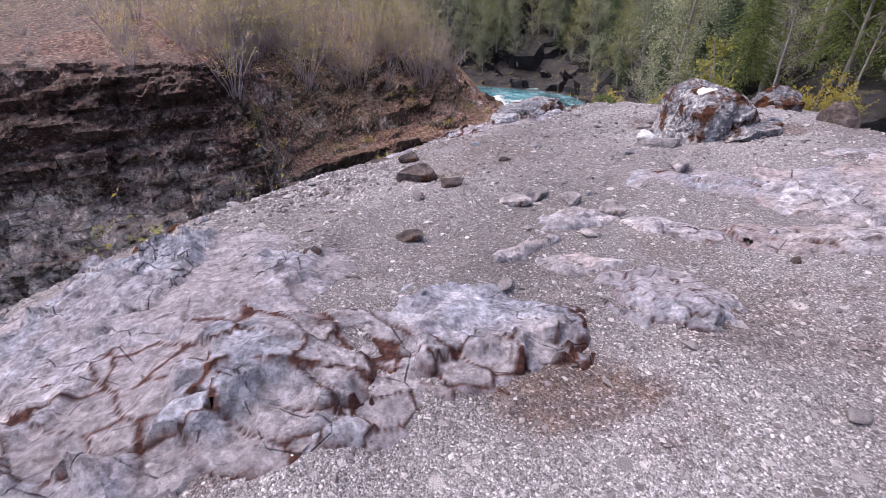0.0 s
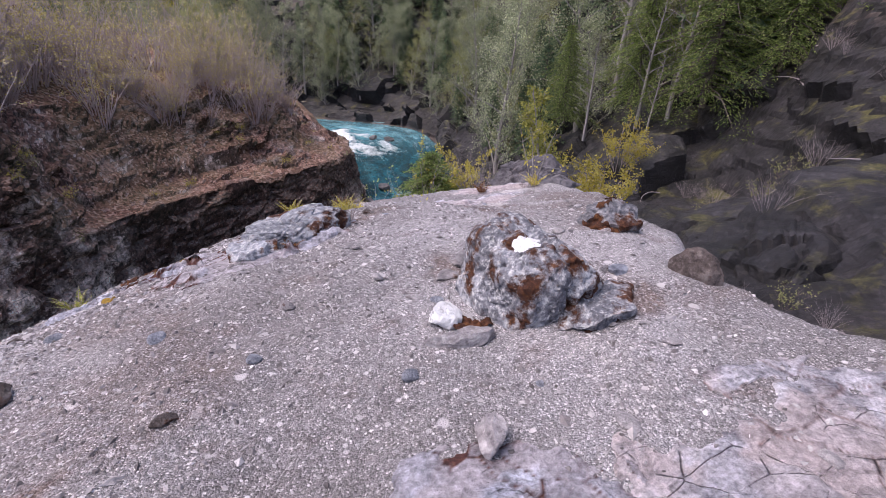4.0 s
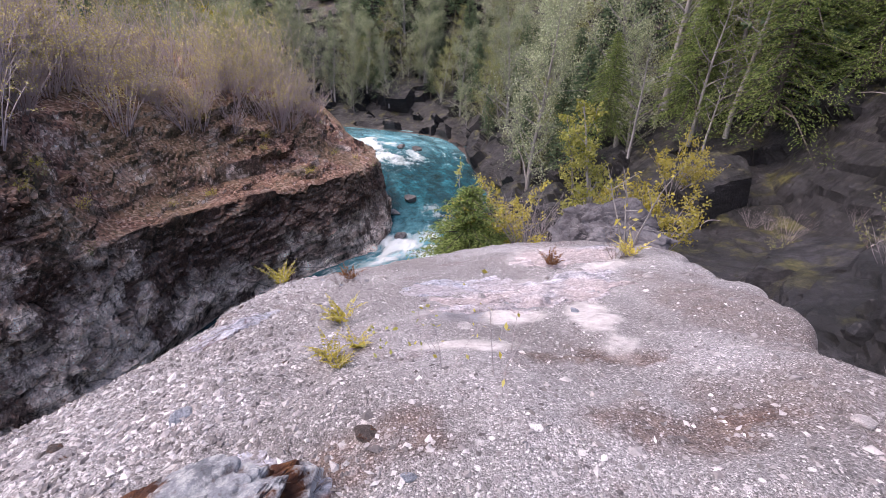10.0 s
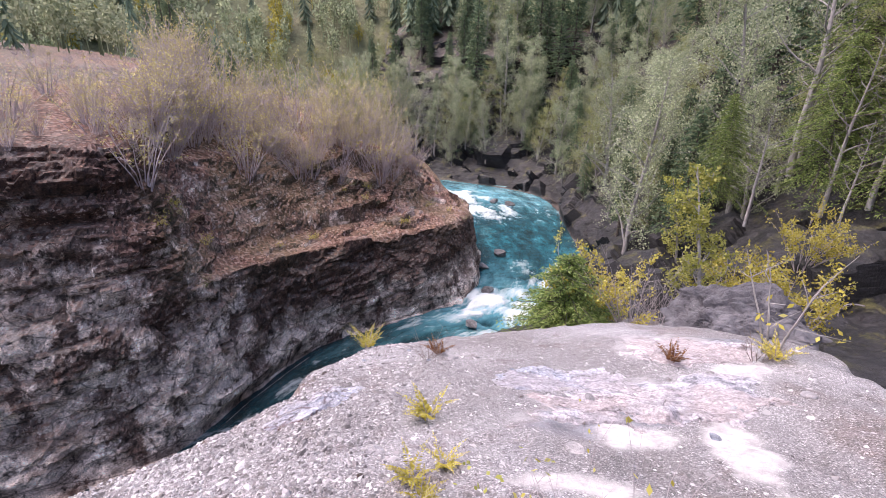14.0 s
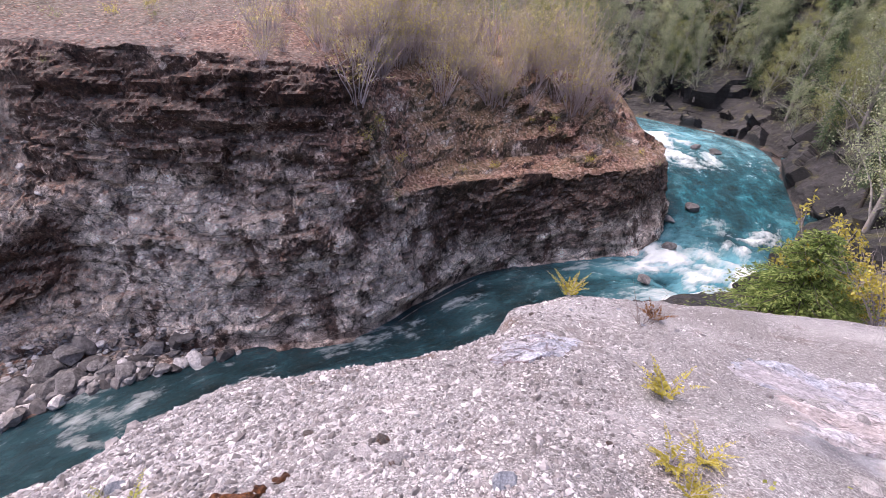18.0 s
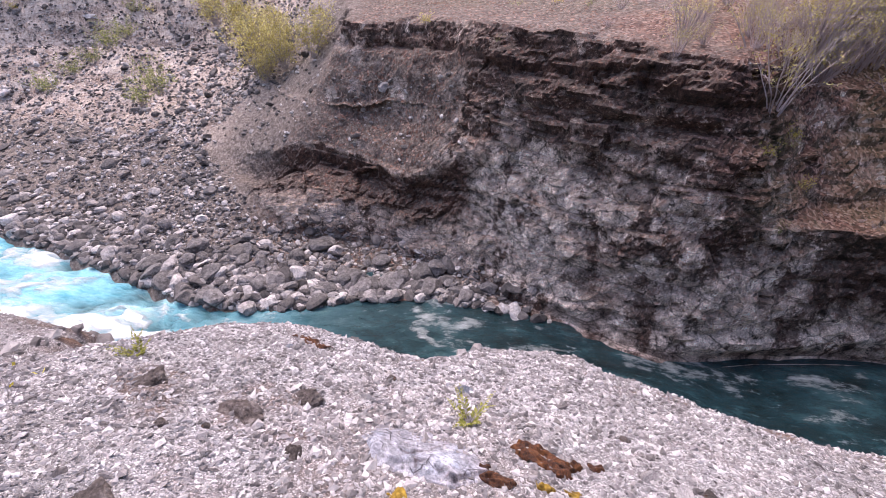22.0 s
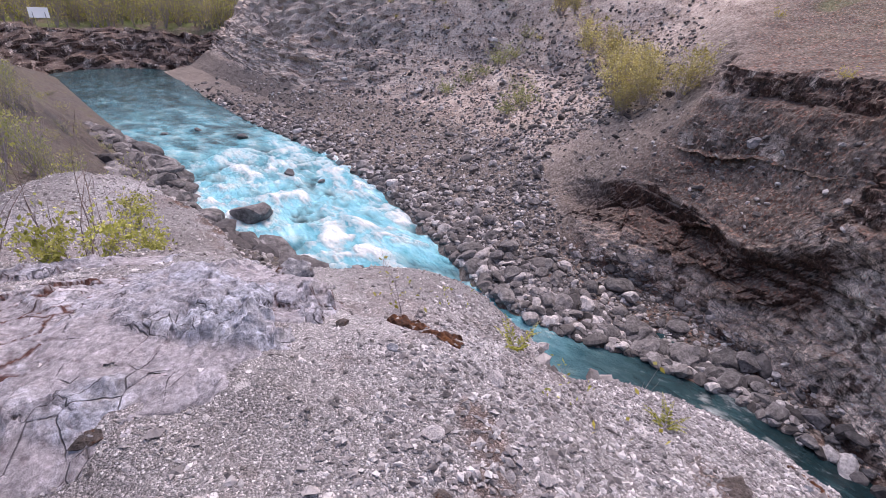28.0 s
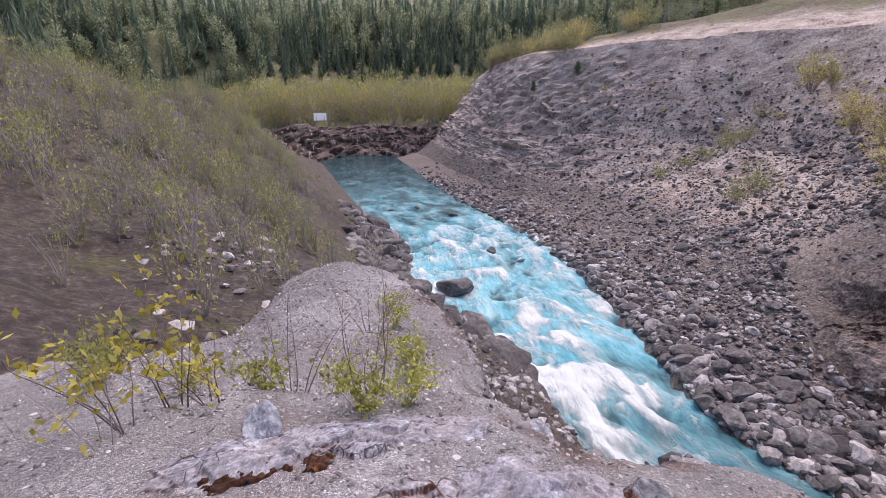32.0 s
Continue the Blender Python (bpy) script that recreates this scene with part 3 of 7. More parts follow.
LB_WATER = [(-146, -128), (-95, -65), (-77, -38.5), (-62, -20.5), (-50.5, -10), (-42, -3.3), (-36, 1.5), (-32, 8), (-31, 13), (-28, 19), (-23, 24.3),
            (-17, 28.2), (-13.5, 31), (-11, 37), (-6.3, 44.7), (3.9, 51.8), (8.2, 58), (9, 66), (8.5, 80), (4, 98), (-4, 112), (-30, 122)]
LB_FOOT = [(-152, -122, -21), (-105, -62, -21), (-84, -31, -20.5), (-67, -13, -20.5), (-55, -3, -20.5), (-46.5, 2.5, -20.8), (-42.5, 9.5, -21), (-39, 16.5, -22),
           (-35, 19.5, -22.3), (-30, 22.5, -22.5), (-24, 25.2, -22.7), (-17.5, 28.6, -22.8), (-13.8, 31.3, -22.8), (-11.2, 37.1, -22.8), (-6.4, 44.9, -22.8),
           (3.8, 52, -22.8), (8, 58.1, -22.8), (8.8, 66.1, -22.8), (8, 80, -22.7), (3.3, 97, -22.7), (-5, 110.5, -22.5), (-31, 120, -22.5)]
LB_LIP = [(-157, -116, -15), (-112, -64, -16), (-92, -20, -16.5), (-73, -3, -16), (-60, 4, -15.5), (-51, 9, -16), (-47, 13.5, -14), (-41.5, 17.6, -14.6),
          (-36.5, 20, -15), (-31.5, 23.5, -13), (-25, 26, -14), (-18, 29.2, -14), (-14.2, 31.8, -13), (-11.4, 37.5, -12.7), (-6.6, 45.4, -13.7),
          (3.2, 52.6, -14), (7, 58.6, -14.5), (7.8, 66.5, -15), (6, 80, -17), (1, 95.5, -18), (-7.5, 107, -19), (-33, 116, -19)]
LB_BENCH = [(-162, -112, -6), (-118, -66, -8), (-99, -10, -9), (-80, 9, -9), (-65, 12, -9.5), (-54, 13.5, -10.5), (-48, 16, -10), (-43, 20.5, -9),
            (-38, 23, -9), (-32, 24.5, -8), (-25.5, 26.6, -8), (-18.6, 29.8, -8), (-14.8, 32.6, -8.5), (-13.2, 39.8, -12.1), (-8.8, 48.8, -13.2),
            (0.0, 56, -13.4), (2.8, 60.4, -13.7), (2.5, 67, -13.6), (2, 80.5, -12), (-3, 93, -13), (-12, 103, -14), (-36, 112, -14)]
LB_RIM = [(-172, -104, 9), (-128, -62, 11), (-112, -8, 11), (-90, 24, 7.5), (-70, 24, 0.5), (-57, 22, -2.8), (-50, 19, -2.8), (-45, 23, -3),
          (-39, 25.5, -2.8), (-32.5, 26, -2.6), (-26.2, 27.8, -2.6), (-19.4, 31, -3.2), (-16, 34.5, -3.8), (-17, 42.5, -5.5), (-12.5, 52, -6.5),
          (-4, 60, -7.5), (-1, 64.5, -8.5), (-3, 71, -8), (-4, 82, -8), (-8, 92, -9), (-16, 101, -10), (-38, 109, -10)]
LB_BACK = [(-200, -85, 18), (-150, -45, 17), (-130, 15, 20), (-110, 42, 17), (-85, 45, 10), (-68, 45, 3), (-60, 42, 2), (-52, 45, 1.5),
           (-45, 48, 1), (-38, 50, 1), (-31, 50, 1), (-24, 54, 1), (-21, 58, 0.5), (-24, 62, -0.5), (-20, 70, -2),
           (-14, 76, -3), (-13, 82, -3), (-16, 88, -3), (-20, 94, -3), (-26, 100, -3), (-34, 106, -3), (-48, 112, -3)]
LB_FAR = [(-340, -20, 40), (-330, 60, 45), (-300, 120, 45), (-250, 140, 40), (-200, 140, 30), (-160, 130, 18), (-140, 115, 10), (-120, 115, 8),
          (-105, 118, 8), (-95, 122, 8), (-85, 125, 7), (-75, 128, 6), (-68, 130, 5), (-62, 130, 4), (-58, 130, 2),
          (-54, 130, 0), (-54, 130, -1), (-55, 130, -2), (-58, 130, -2), (-62, 130, -3), (-68, 130, -3), (-76, 132, -3)]


def lowered(line, shift, z):
    return [(x + shift[0], y + shift[1], z) for x, y, *_ in line]


def build_left_bank():
    water = [(x, y, WATER_Z) for x, y in LB_WATER]
    lines = [lowered(LB_WATER, (2.5, -2.5), -26.5), water, LB_FOOT, LB_LIP, LB_BENCH, LB_RIM, LB_BACK, LB_FAR]
    per = 40
    p, w = loft(lines, per, (3, 14, 44, 26, 30, 30, 18))
    nu, nv = p.shape[:2]
    st = np.linspace(0, len(LB_WATER) - 1, nu)[:, None] * np.ones(nv)
    row = np.ones((nu, 1)) * w
    # the slope over the leafy shelf starts with an upright rock step, uneven and broken through in places
    f = np.clip(row - 4, 0, 1)
    tall = (0.26 + 0.16 * vnoise(p[..., 0] * 0.16, p[..., 1] * 0.16, 0.0, 17)) * smooth(12.6, 13.2, st) * (1 - smooth(17.2, 18, st))
    tall = tall * smooth(-0.45, -0.1, vnoise(p[..., 0] * 0.09, p[..., 1] * 0.09, 0.0, 19))
    rise = np.where(f < 0.07, f / 0.07 * tall, tall + (f - 0.07) / 0.93 * (1 - tall))
    zb = p[:, np.argmin(np.abs(w - 4))][:, None, 2]
    zr = p[:, np.argmin(np.abs(w - 5))][:, None, 2]
    p[..., 2] = np.where((row > 4) & (row < 5), zb + (zr - zb) * rise, p[..., 2])
    n = normals_of(p)
    x, y, z = p[..., 0], p[..., 1], p[..., 2]
    begin = st + 1.9 * smooth(2.0, 3.0, row)
    wall = smooth(2.0, 2.2, row) * (1 - smooth(4.85, 5.15, row)) * smooth(5.9, 6.7, begin + 0.4 * vnoise(x * 0.2, y * 0.2, z * 0.2, 8))
    bluff = smooth(2.6, 3.0, row) * (1 - smooth(4.7, 5.1, row)) * (1 - smooth(1.2, 2.0, st))
    shelf = smooth(3.02, 3.12, row) * (1 - smooth(4.6, 4.75, row)) * (1 - smooth(8.3, 9.3, st + 0.5 * vnoise(x * 0.25, y * 0.25, z * 0.25, 9)))
    wall = wall * (1 - shelf) * (1 - 0.6 * smooth(12.0, 12.8, st) * smooth(3.02, 3.2, row))
    hard = np.maximum(wall, 0.9 * bluff)
    bigd = 0.95 * fbm(x * 0.16, y * 0.16, z * 0.2, 3, 21)
    bed = z + 0.09 * x - 0.05 * y + 0.9 * vnoise(x * 0.1, y * 0.1, 0.0, 5)
    lay = bed * 0.62 + 0.35 * vnoise(x * 0.08, y * 0.08, 0.0, 35)
    lay2 = bed * 1.7 + 0.4 * vnoise(x * 0.14, y * 0.14, 0.0, 37)
    k1, k2 = np.floor(lay).astype(np.int64), np.floor(lay2).astype(np.int64)
    j1 = np.floor(x * 0.21 + y * 0.13 + 3.1 * lattice(k1, k1 * 0, k1 * 0, 3) + 0.5 * vnoise(x * 0.3, y * 0.3, z * 0.3, 38)).astype(np.int64)
    j2 = np.floor(x * 0.5 + y * 0.33 + 5.3 * lattice(k2, k2 * 0, k2 * 0, 4) + 0.4 * vnoise(x * 0.6, y * 0.6, z * 0.6, 39)).astype(np.int64)
    groove = np.exp(-((lay - k1 - 0.04) / 0.07) ** 2)
    ledge = 0.30 * lattice(k1, j1, k1 * 0, 31) + 0.15 * lattice(k2, j2, k2 * 0, 33) - 0.28 * groove * (0.5 + 0.6 * vnoise(x * 0.12, y * 0.12, bed, 34))
    ledge = ledge * (0.6 + 0.4 * smooth(-14, -9, z))
    f1, f2, idn = cells(x * 0.22 + 0.4 * vnoise(x * 0.3, y * 0.3, z * 0.3, 2), y * 0.22, bed * 0.4, 41)
    block = 0.5 * idn - 0.28 * (1 - smooth(0.0, 0.16, f2 - f1))
    g1, g2, idm = cells(x * 0.6 + 0.4 * vnoise(x, y, z, 4), y * 0.6, bed * 1.1, 44)
    block = block + 0.16 * idm - 0.08 * (1 - smooth(0.0, 0.18, g2 - g1))
    fine = 0.2 * fbm(x * 1.2, y * 1.2, z * 1.4, 4, 51, 0.6)
    # undercut band below the rim
    cut = np.exp(-((row - 4.52) / 0.07) ** 2) * smooth(8.2, 9.2, st) * (1 - smooth(12.2, 13.0, st))
    cut = cut + 0.8 * np.exp(-((row - 4.2) / 0.05) ** 2) * smooth(9.0, 10.0, st) * (1 - smooth(11.5, 12.6, st))
    ledge = ledge * (0.25 + 0.75 * smooth(4.0, 6.0, st)) * (1 - 0.6 * smooth(12.2, 13.0, st))
    block = block + bluff * (0.9 * idn - 0.4 * (1 - smooth(0, 0.14, f2 - f1)) + 0.5 * idm)
    cut = 0.7 * cut * (0.5 + 0.9 * vnoise(x * 0.25, y * 0.25, z * 0.4, 27))
    under = np.exp(-((row - 2.80) / 0.15) ** 2) * smooth(4.2, 5.0, st) * (1 - smooth(8.2, 9.0, st))
    foot = np.exp(-((row - 2.12) / 0.12) ** 2) * smooth(9.5, 10.5, st) * (1 - smooth(17, 18, st))
    d = hard * (0.6 * bigd + 1.15 * ledge + 0.62 * block + 0.8 * fine - 0.9 * cut - 1.0 * under + 0.2 * foot)
    soft = (1 - hard)
    d = d + soft * smooth(1.0, 1.3, row) * (0.45 * fbm(x * 0.12, y * 0.12, 0.0, 4, 61) + 0.10 * fbm(x * 0.9, y * 0.9, z * 0.9, 3, 65)) * (1 - smooth(6.0, 6.6, row))
    d = d - shelf * smooth(5.6, 6.6, st) * (1.3 * np.exp(-((row - 3.75) / 0.4) ** 2) * (0.6 + 0.5 * vnoise(x * 0.15, y * 0.15, 0, 97)) + 0.25 * fbm(x * 0.6, y * 0.6, z * 0.6, 4, 98, 0.6))
    # rock steps that break through the leaf-covered slope
    nose = smooth(12.1, 12.9, st) * (1 - smooth(17, 18, st)) * smooth(3.1, 3.35, row) * (1 - smooth(4.9, 5.2, row))
    lev = z / 1.9 + 0.9 * fbm(x * 0.16, y * 0.16, 0.0, 3, 101)
    saw = lev - np.floor(lev)
    some = smooth(-0.15, 0.3, fbm(x * 0.2, y * 0.2, z * 0.2, 3, 103))
    d = d + nose * (0.2 + 0.7 * some) * (0.95 * (0.5 - saw) + 0.35 * idm + 0.5 * fine)
    q = p + n * d[..., None]
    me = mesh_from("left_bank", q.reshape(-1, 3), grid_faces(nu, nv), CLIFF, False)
    nz = normals_of(q)[..., 2]
    zz = q[..., 2]
    streak = smooth(-0.1, 0.5, fbm(x * 0.22, y * 0.22, z * 0.06, 3, 71))
    stain = np.clip(smooth(-11.5, -6.5, zz) * (1 - smooth(12.5, 13.5, st)) * smooth(6, 7.5, st) + smooth(12.6, 13.6, st) * smooth(-20, -16, zz) + 1.0 * np.exp(-((row - 2.8) / 0.25) ** 2) * (1 - smooth(8.4, 9.4, st)) * smooth(4.0, 4.8, st) + 0.35 * streak, 0, 1)
    set_float(me, "stain", np.maximum(stain * hard * (1 - 0.5 * bluff), 0.6 * nose))
    set_float(me, "scree", (1 - smooth(5.0, 6.4, st)) * (1 - smooth(4.9, 5.2, row)))
    set_float(me, "tan", (1 - smooth(3.2, 4.6, st)) * smooth(2.6, 3.1, row) * (1 - smooth(5.2, 5.6, row)))
    set_float(me, "sandy", np.clip(shelf * (0.75 + 0.5 * vnoise(x * 0.5, y * 0.5, z * 0.5, 95)), 0, 1) * smooth(3.6, 4.8, st + 0.6 * fbm(x * 0.2, y * 0.2, z * 0.2, 3, 96)) + 1.0 * (1 - smooth(4.6, 5.8, st)) * smooth(2.3, 2.8, row) * (1 - smooth(4.9, 5.1, row)) * np.maximum(smooth(-0.6, -0.2, fbm(x * 0.15, y * 0.15, z * 0.3, 4, 99)), smooth(3.3, 3.8, row)))
    # brown bands below the overhangs; their darkness also paints the shallow undercut's shade
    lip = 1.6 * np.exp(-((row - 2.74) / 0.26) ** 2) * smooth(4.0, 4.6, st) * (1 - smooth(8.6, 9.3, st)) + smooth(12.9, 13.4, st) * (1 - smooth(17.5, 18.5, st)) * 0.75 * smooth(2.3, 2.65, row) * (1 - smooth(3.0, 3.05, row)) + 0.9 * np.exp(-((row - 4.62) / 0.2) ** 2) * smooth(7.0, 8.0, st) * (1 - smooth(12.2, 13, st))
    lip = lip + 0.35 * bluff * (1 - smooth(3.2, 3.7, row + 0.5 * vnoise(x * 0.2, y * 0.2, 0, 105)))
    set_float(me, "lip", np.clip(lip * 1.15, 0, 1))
    set_float(me, "pale", smooth(0.0, 0.45, fbm(x * 0.12, y * 0.12, z * 0.16, 4, 81)) * (1 - smooth(-13, -9, zz)) * hard + 0.4 * bluff)
    set_float(me, "soil", np.clip(1.0 - 0.35 * hard, 0, 1) * (1 - smooth(8.8, 9.6, st) * (1 - smooth(2.1, 2.4, row))))
    leafy = smooth(11.0, 12.2, st + 0.8 * vnoise(x * 0.2, y * 0.2, 0, 91)) * smooth(2.9, 3.1, row)
    leafy = np.maximum(leafy, 0.8 * smooth(4.95, 5.2, row) * smooth(10.2, 11.4, st + 0.9 * vnoise(x * 0.12, y * 0.12, 0, 92)))
    leafy = np.maximum(leafy, smooth(0.05, 0.4, vnoise(x * 0.15, y * 0.15, 0, 93)) * smooth(9.5, 11, st) * smooth(4.9, 5.2, row))
    set_float(me, "leafy", leafy)
    set_float(me, "green", np.where(st < 4.5, 0.55, 0.12) * smooth(5.1, 5.6, row) + 0.18 * smooth(11.8, 12.6, st) * smooth(2.6, 3.4, row))
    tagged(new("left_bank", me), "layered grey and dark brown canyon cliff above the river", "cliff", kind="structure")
    return q, st, row


LEFT, LEFT_ST, LEFT_ROW = build_left_bank()

RB_WATER = [(-118.7, -142), (-79.4, -84.6), (-56.8, -49.5), (-42.6, -35), (-36.6, -24.3), (-33.5, -17), (-27, -8.5), (-22, -1), (-18, 7), (-12, 17), (-6, 27),
            (1, 35), (10, 43), (18, 53), (24, 66), (26.5, 82), (28.4, 100), (24, 112), (5, 126), (-25, 138)]
RB_TOP = [(-112, -147, -19), (-73, -89, -19), (-51, -54, -18), (-37, -39, -17), (-31, -28, -16), (-28, -20, -15), (-22, -10.5, -14), (-17, -3, -13),
          (-13, 5, -13), (-8, 13.5, -14), (-2, 21, -14), (5, 28, -14), (13, 36, -15), (21, 47, -17), (27, 62, -19), (29.5, 81, -19), (31, 101, -19),
          (27, 115, -19), (7, 129, -19), (-24, 141, -19)]
RB_MID = [(-100, -158, -6), (-58, -99, -4), (-36, -64, 0.2), (-22, -47, 1.2), (-15, -34, -0.2), (-12, -23, -3.4), (-9, -13, -5.6), (-8, -4, -7),
          (-6, 3, -8), (-2, 9, -9), (5, 16, -8.6), (13, 21, -8.6), (20, 28, -10), (26, 40, -11), (33, 57, -12), (36, 78, -12), (38, 103, -12),
          (36, 122, -12), (12, 136, -13), (-20, 148, -12)]
RB_BACK = [(-70, -185, 2), (-30, -120, 2), (-10, -85, 3), (4, -62, 9), (12, -46, 9), (16, -34, 8.5), (18, -24, 6.5), (20, -14, 1),
           (21, -4, -3), (22, 4, -4), (24, 12, -5), (25.5, 21.5, -8.8), (28, 28, -7.5), (35, 36, -4.5), (44, 50, -3), (48, 74, -2), (52, 104, 0),
           (50, 132, 2), (22, 152, 2), (-12, 165, 3)]
RB_STEEP = [(-50, -200, 10), (-10, -130, 10), (8, -94, 11), (18, -68, 12), (26, -52, 12), (30, -38, 12), (32, -28, 12), (32, -17, 10),
            (31, -6, 8), (31, 3, 8), (32, 10, 6), (32, 22, 1), (34, 29.5, 2), (42, 36, 6), (54, 47, 9), (58, 73, 10), (62, 106, 12),
            (58, 140, 14), (28, 163, 14), (-8, 178, 15)]
RB_FAR = [(20, -330, 60), (60, -280, 60), (90, -230, 55), (110, -190, 50), (130, -150, 50), (140, -110, 48), (150, -80, 48), (155, -50, 48),
          (160, -20, 48), (160, 10, 48), (160, 40, 48), (160, 70, 48), (160, 100, 48), (160, 130, 48), (160, 160, 48), (150, 190, 50), (140, 210, 50),
          (120, 230, 55), (80, 250, 60), (20, 260, 60)]


def build_right_bank():
    water = [(x, y, WATER_Z) for x, y in RB_WATER]
    p, w = loft([lowered(RB_WATER, (-2.5, 2.5), -26.5), water, RB_TOP, RB_MID, RB_BACK, RB_STEEP, RB_FAR], 36, (3, 20, 26, 50, 30, 20))
    nu, nv = p.shape[:2]
    st = np.linspace(0, len(RB_WATER) - 1, nu)[:, None] * np.ones(nv)
    row = np.ones((nu, 1)) * w
    n = -normals_of(p)
    x, y, z = p[..., 0], p[..., 1], p[..., 2]
    rock = smooth(8.0, 9.5, st) * smooth(1.0, 1.3, row) * (1 - smooth(4.9, 5.2, row) * smooth(12, 13, st)) * (1 - smooth(5.0, 5.4, row))
    f1, f2, idn = cells(x * 0.16 + 0.2 * vnoise(x * 0.3, y * 0.3, z * 0.3, 3), y * 0.16, z * 0.3, 141)
    # smooth slabs that dip towards the gorge, each ending in a low broken step
    lev = (z + 0.22 * x - 0.12 * y) / 1.4 + 0.8 * fbm(x * 0.09, y * 0.09, 0.0, 3, 127)
    saw = lev - np.floor(lev)
    step = smooth(0.0, 0.12, saw) * (1 - saw) * (1 - smooth(10.5, 12.0, st))
    idn = idn * (1 + 2.6 * smooth(11, 12.5, st))
    d = rock * (0.8 * fbm(x * 0.1, y * 0.1, z * 0.1, 3, 121) + 0.5 * step + 0.6 * idn - 0.10 * (1 - smooth(0, 0.05, f2 - f1)) + 0.16 * fbm(x * 0.9, y * 0.9, z * 0.9, 4, 125, 0.6))
    d = d + (1 - rock) * smooth(1.0, 1.4, row) * (1 - smooth(5.0, 5.6, row)) * (0.7 * fbm(x * 0.11, y * 0.11, 0, 3, 131) + 0.12 * fbm(x * 0.9, y * 0.9, 0, 3, 135))
    q = p + n * d[..., None]
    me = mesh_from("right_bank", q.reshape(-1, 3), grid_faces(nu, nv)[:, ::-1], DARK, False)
    set_float(me, "soil", np.clip(1 - rock + 0.9 * smooth(3.6, 4.4, row) * rock * smooth(12.0, 13.0, st) + 0.8 * smooth(4.7, 5.0, row), 0, 1))
    set_float(me, "green", np.clip(0.7 + 0.3 * smooth(3.6, 4.2, row), 0, 1))
    tagged(new("right_bank", me), "dark mossy basalt bank rising to the forest", "river bank", kind="structure")
    return q, st, row


RIGHT, RIGHT_ST, RIGHT_ROW = build_right_bank()


# ---- river ----
CENTRE = [(-132, -135), (-87, -75), (-67, -44), (-52, -28), (-43, -17), (-37, -9), (-31, -3), (-27, 4), (-24.5, 10), (-20, 18), (-14.5, 25.5), (-8, 31.5), (-5, 36), (2, 44), (11, 50), (16, 60), (17.5, 74), (17.5, 90), (14, 106), (0, 119), (-28, 130)]


def along_river(x, y):
    """Signed distance from the river's centre line, the place along it in stations, and the metres run."""
    c = spline(np.array(CENTRE, float), 481)
    run = np.concatenate([[0], np.cumsum(np.hypot(*np.diff(c, axis=0).T))])
    way = np.gradient(c, axis=0)
    way /= np.linalg.norm(way, axis=1, keepdims=True)
    best, at = np.full(x.shape, 1e9), np.zeros(x.shape, int)
    for k in range(len(c)):
        d = (x - c[k, 0]) ** 2 + (y - c[k, 1]) ** 2
        near = d < best
        best, at = np.where(near, d, best), np.where(near, k, at)
    dx, dy = x - c[at, 0], y - c[at, 1]
    side = dx * -way[at, 1] + dy * way[at, 0]
    ahead = dx * way[at, 0] + dy * way[at, 1]
    step = np.gradient(run)[at]
    return np.sign(side) * np.sqrt(best), (at + np.clip(ahead / step, -0.5, 0.5)) / 24.0, run[at] + ahead


def bell(s, at, wide):
    return np.exp(-((s - at) / wide) ** 2)


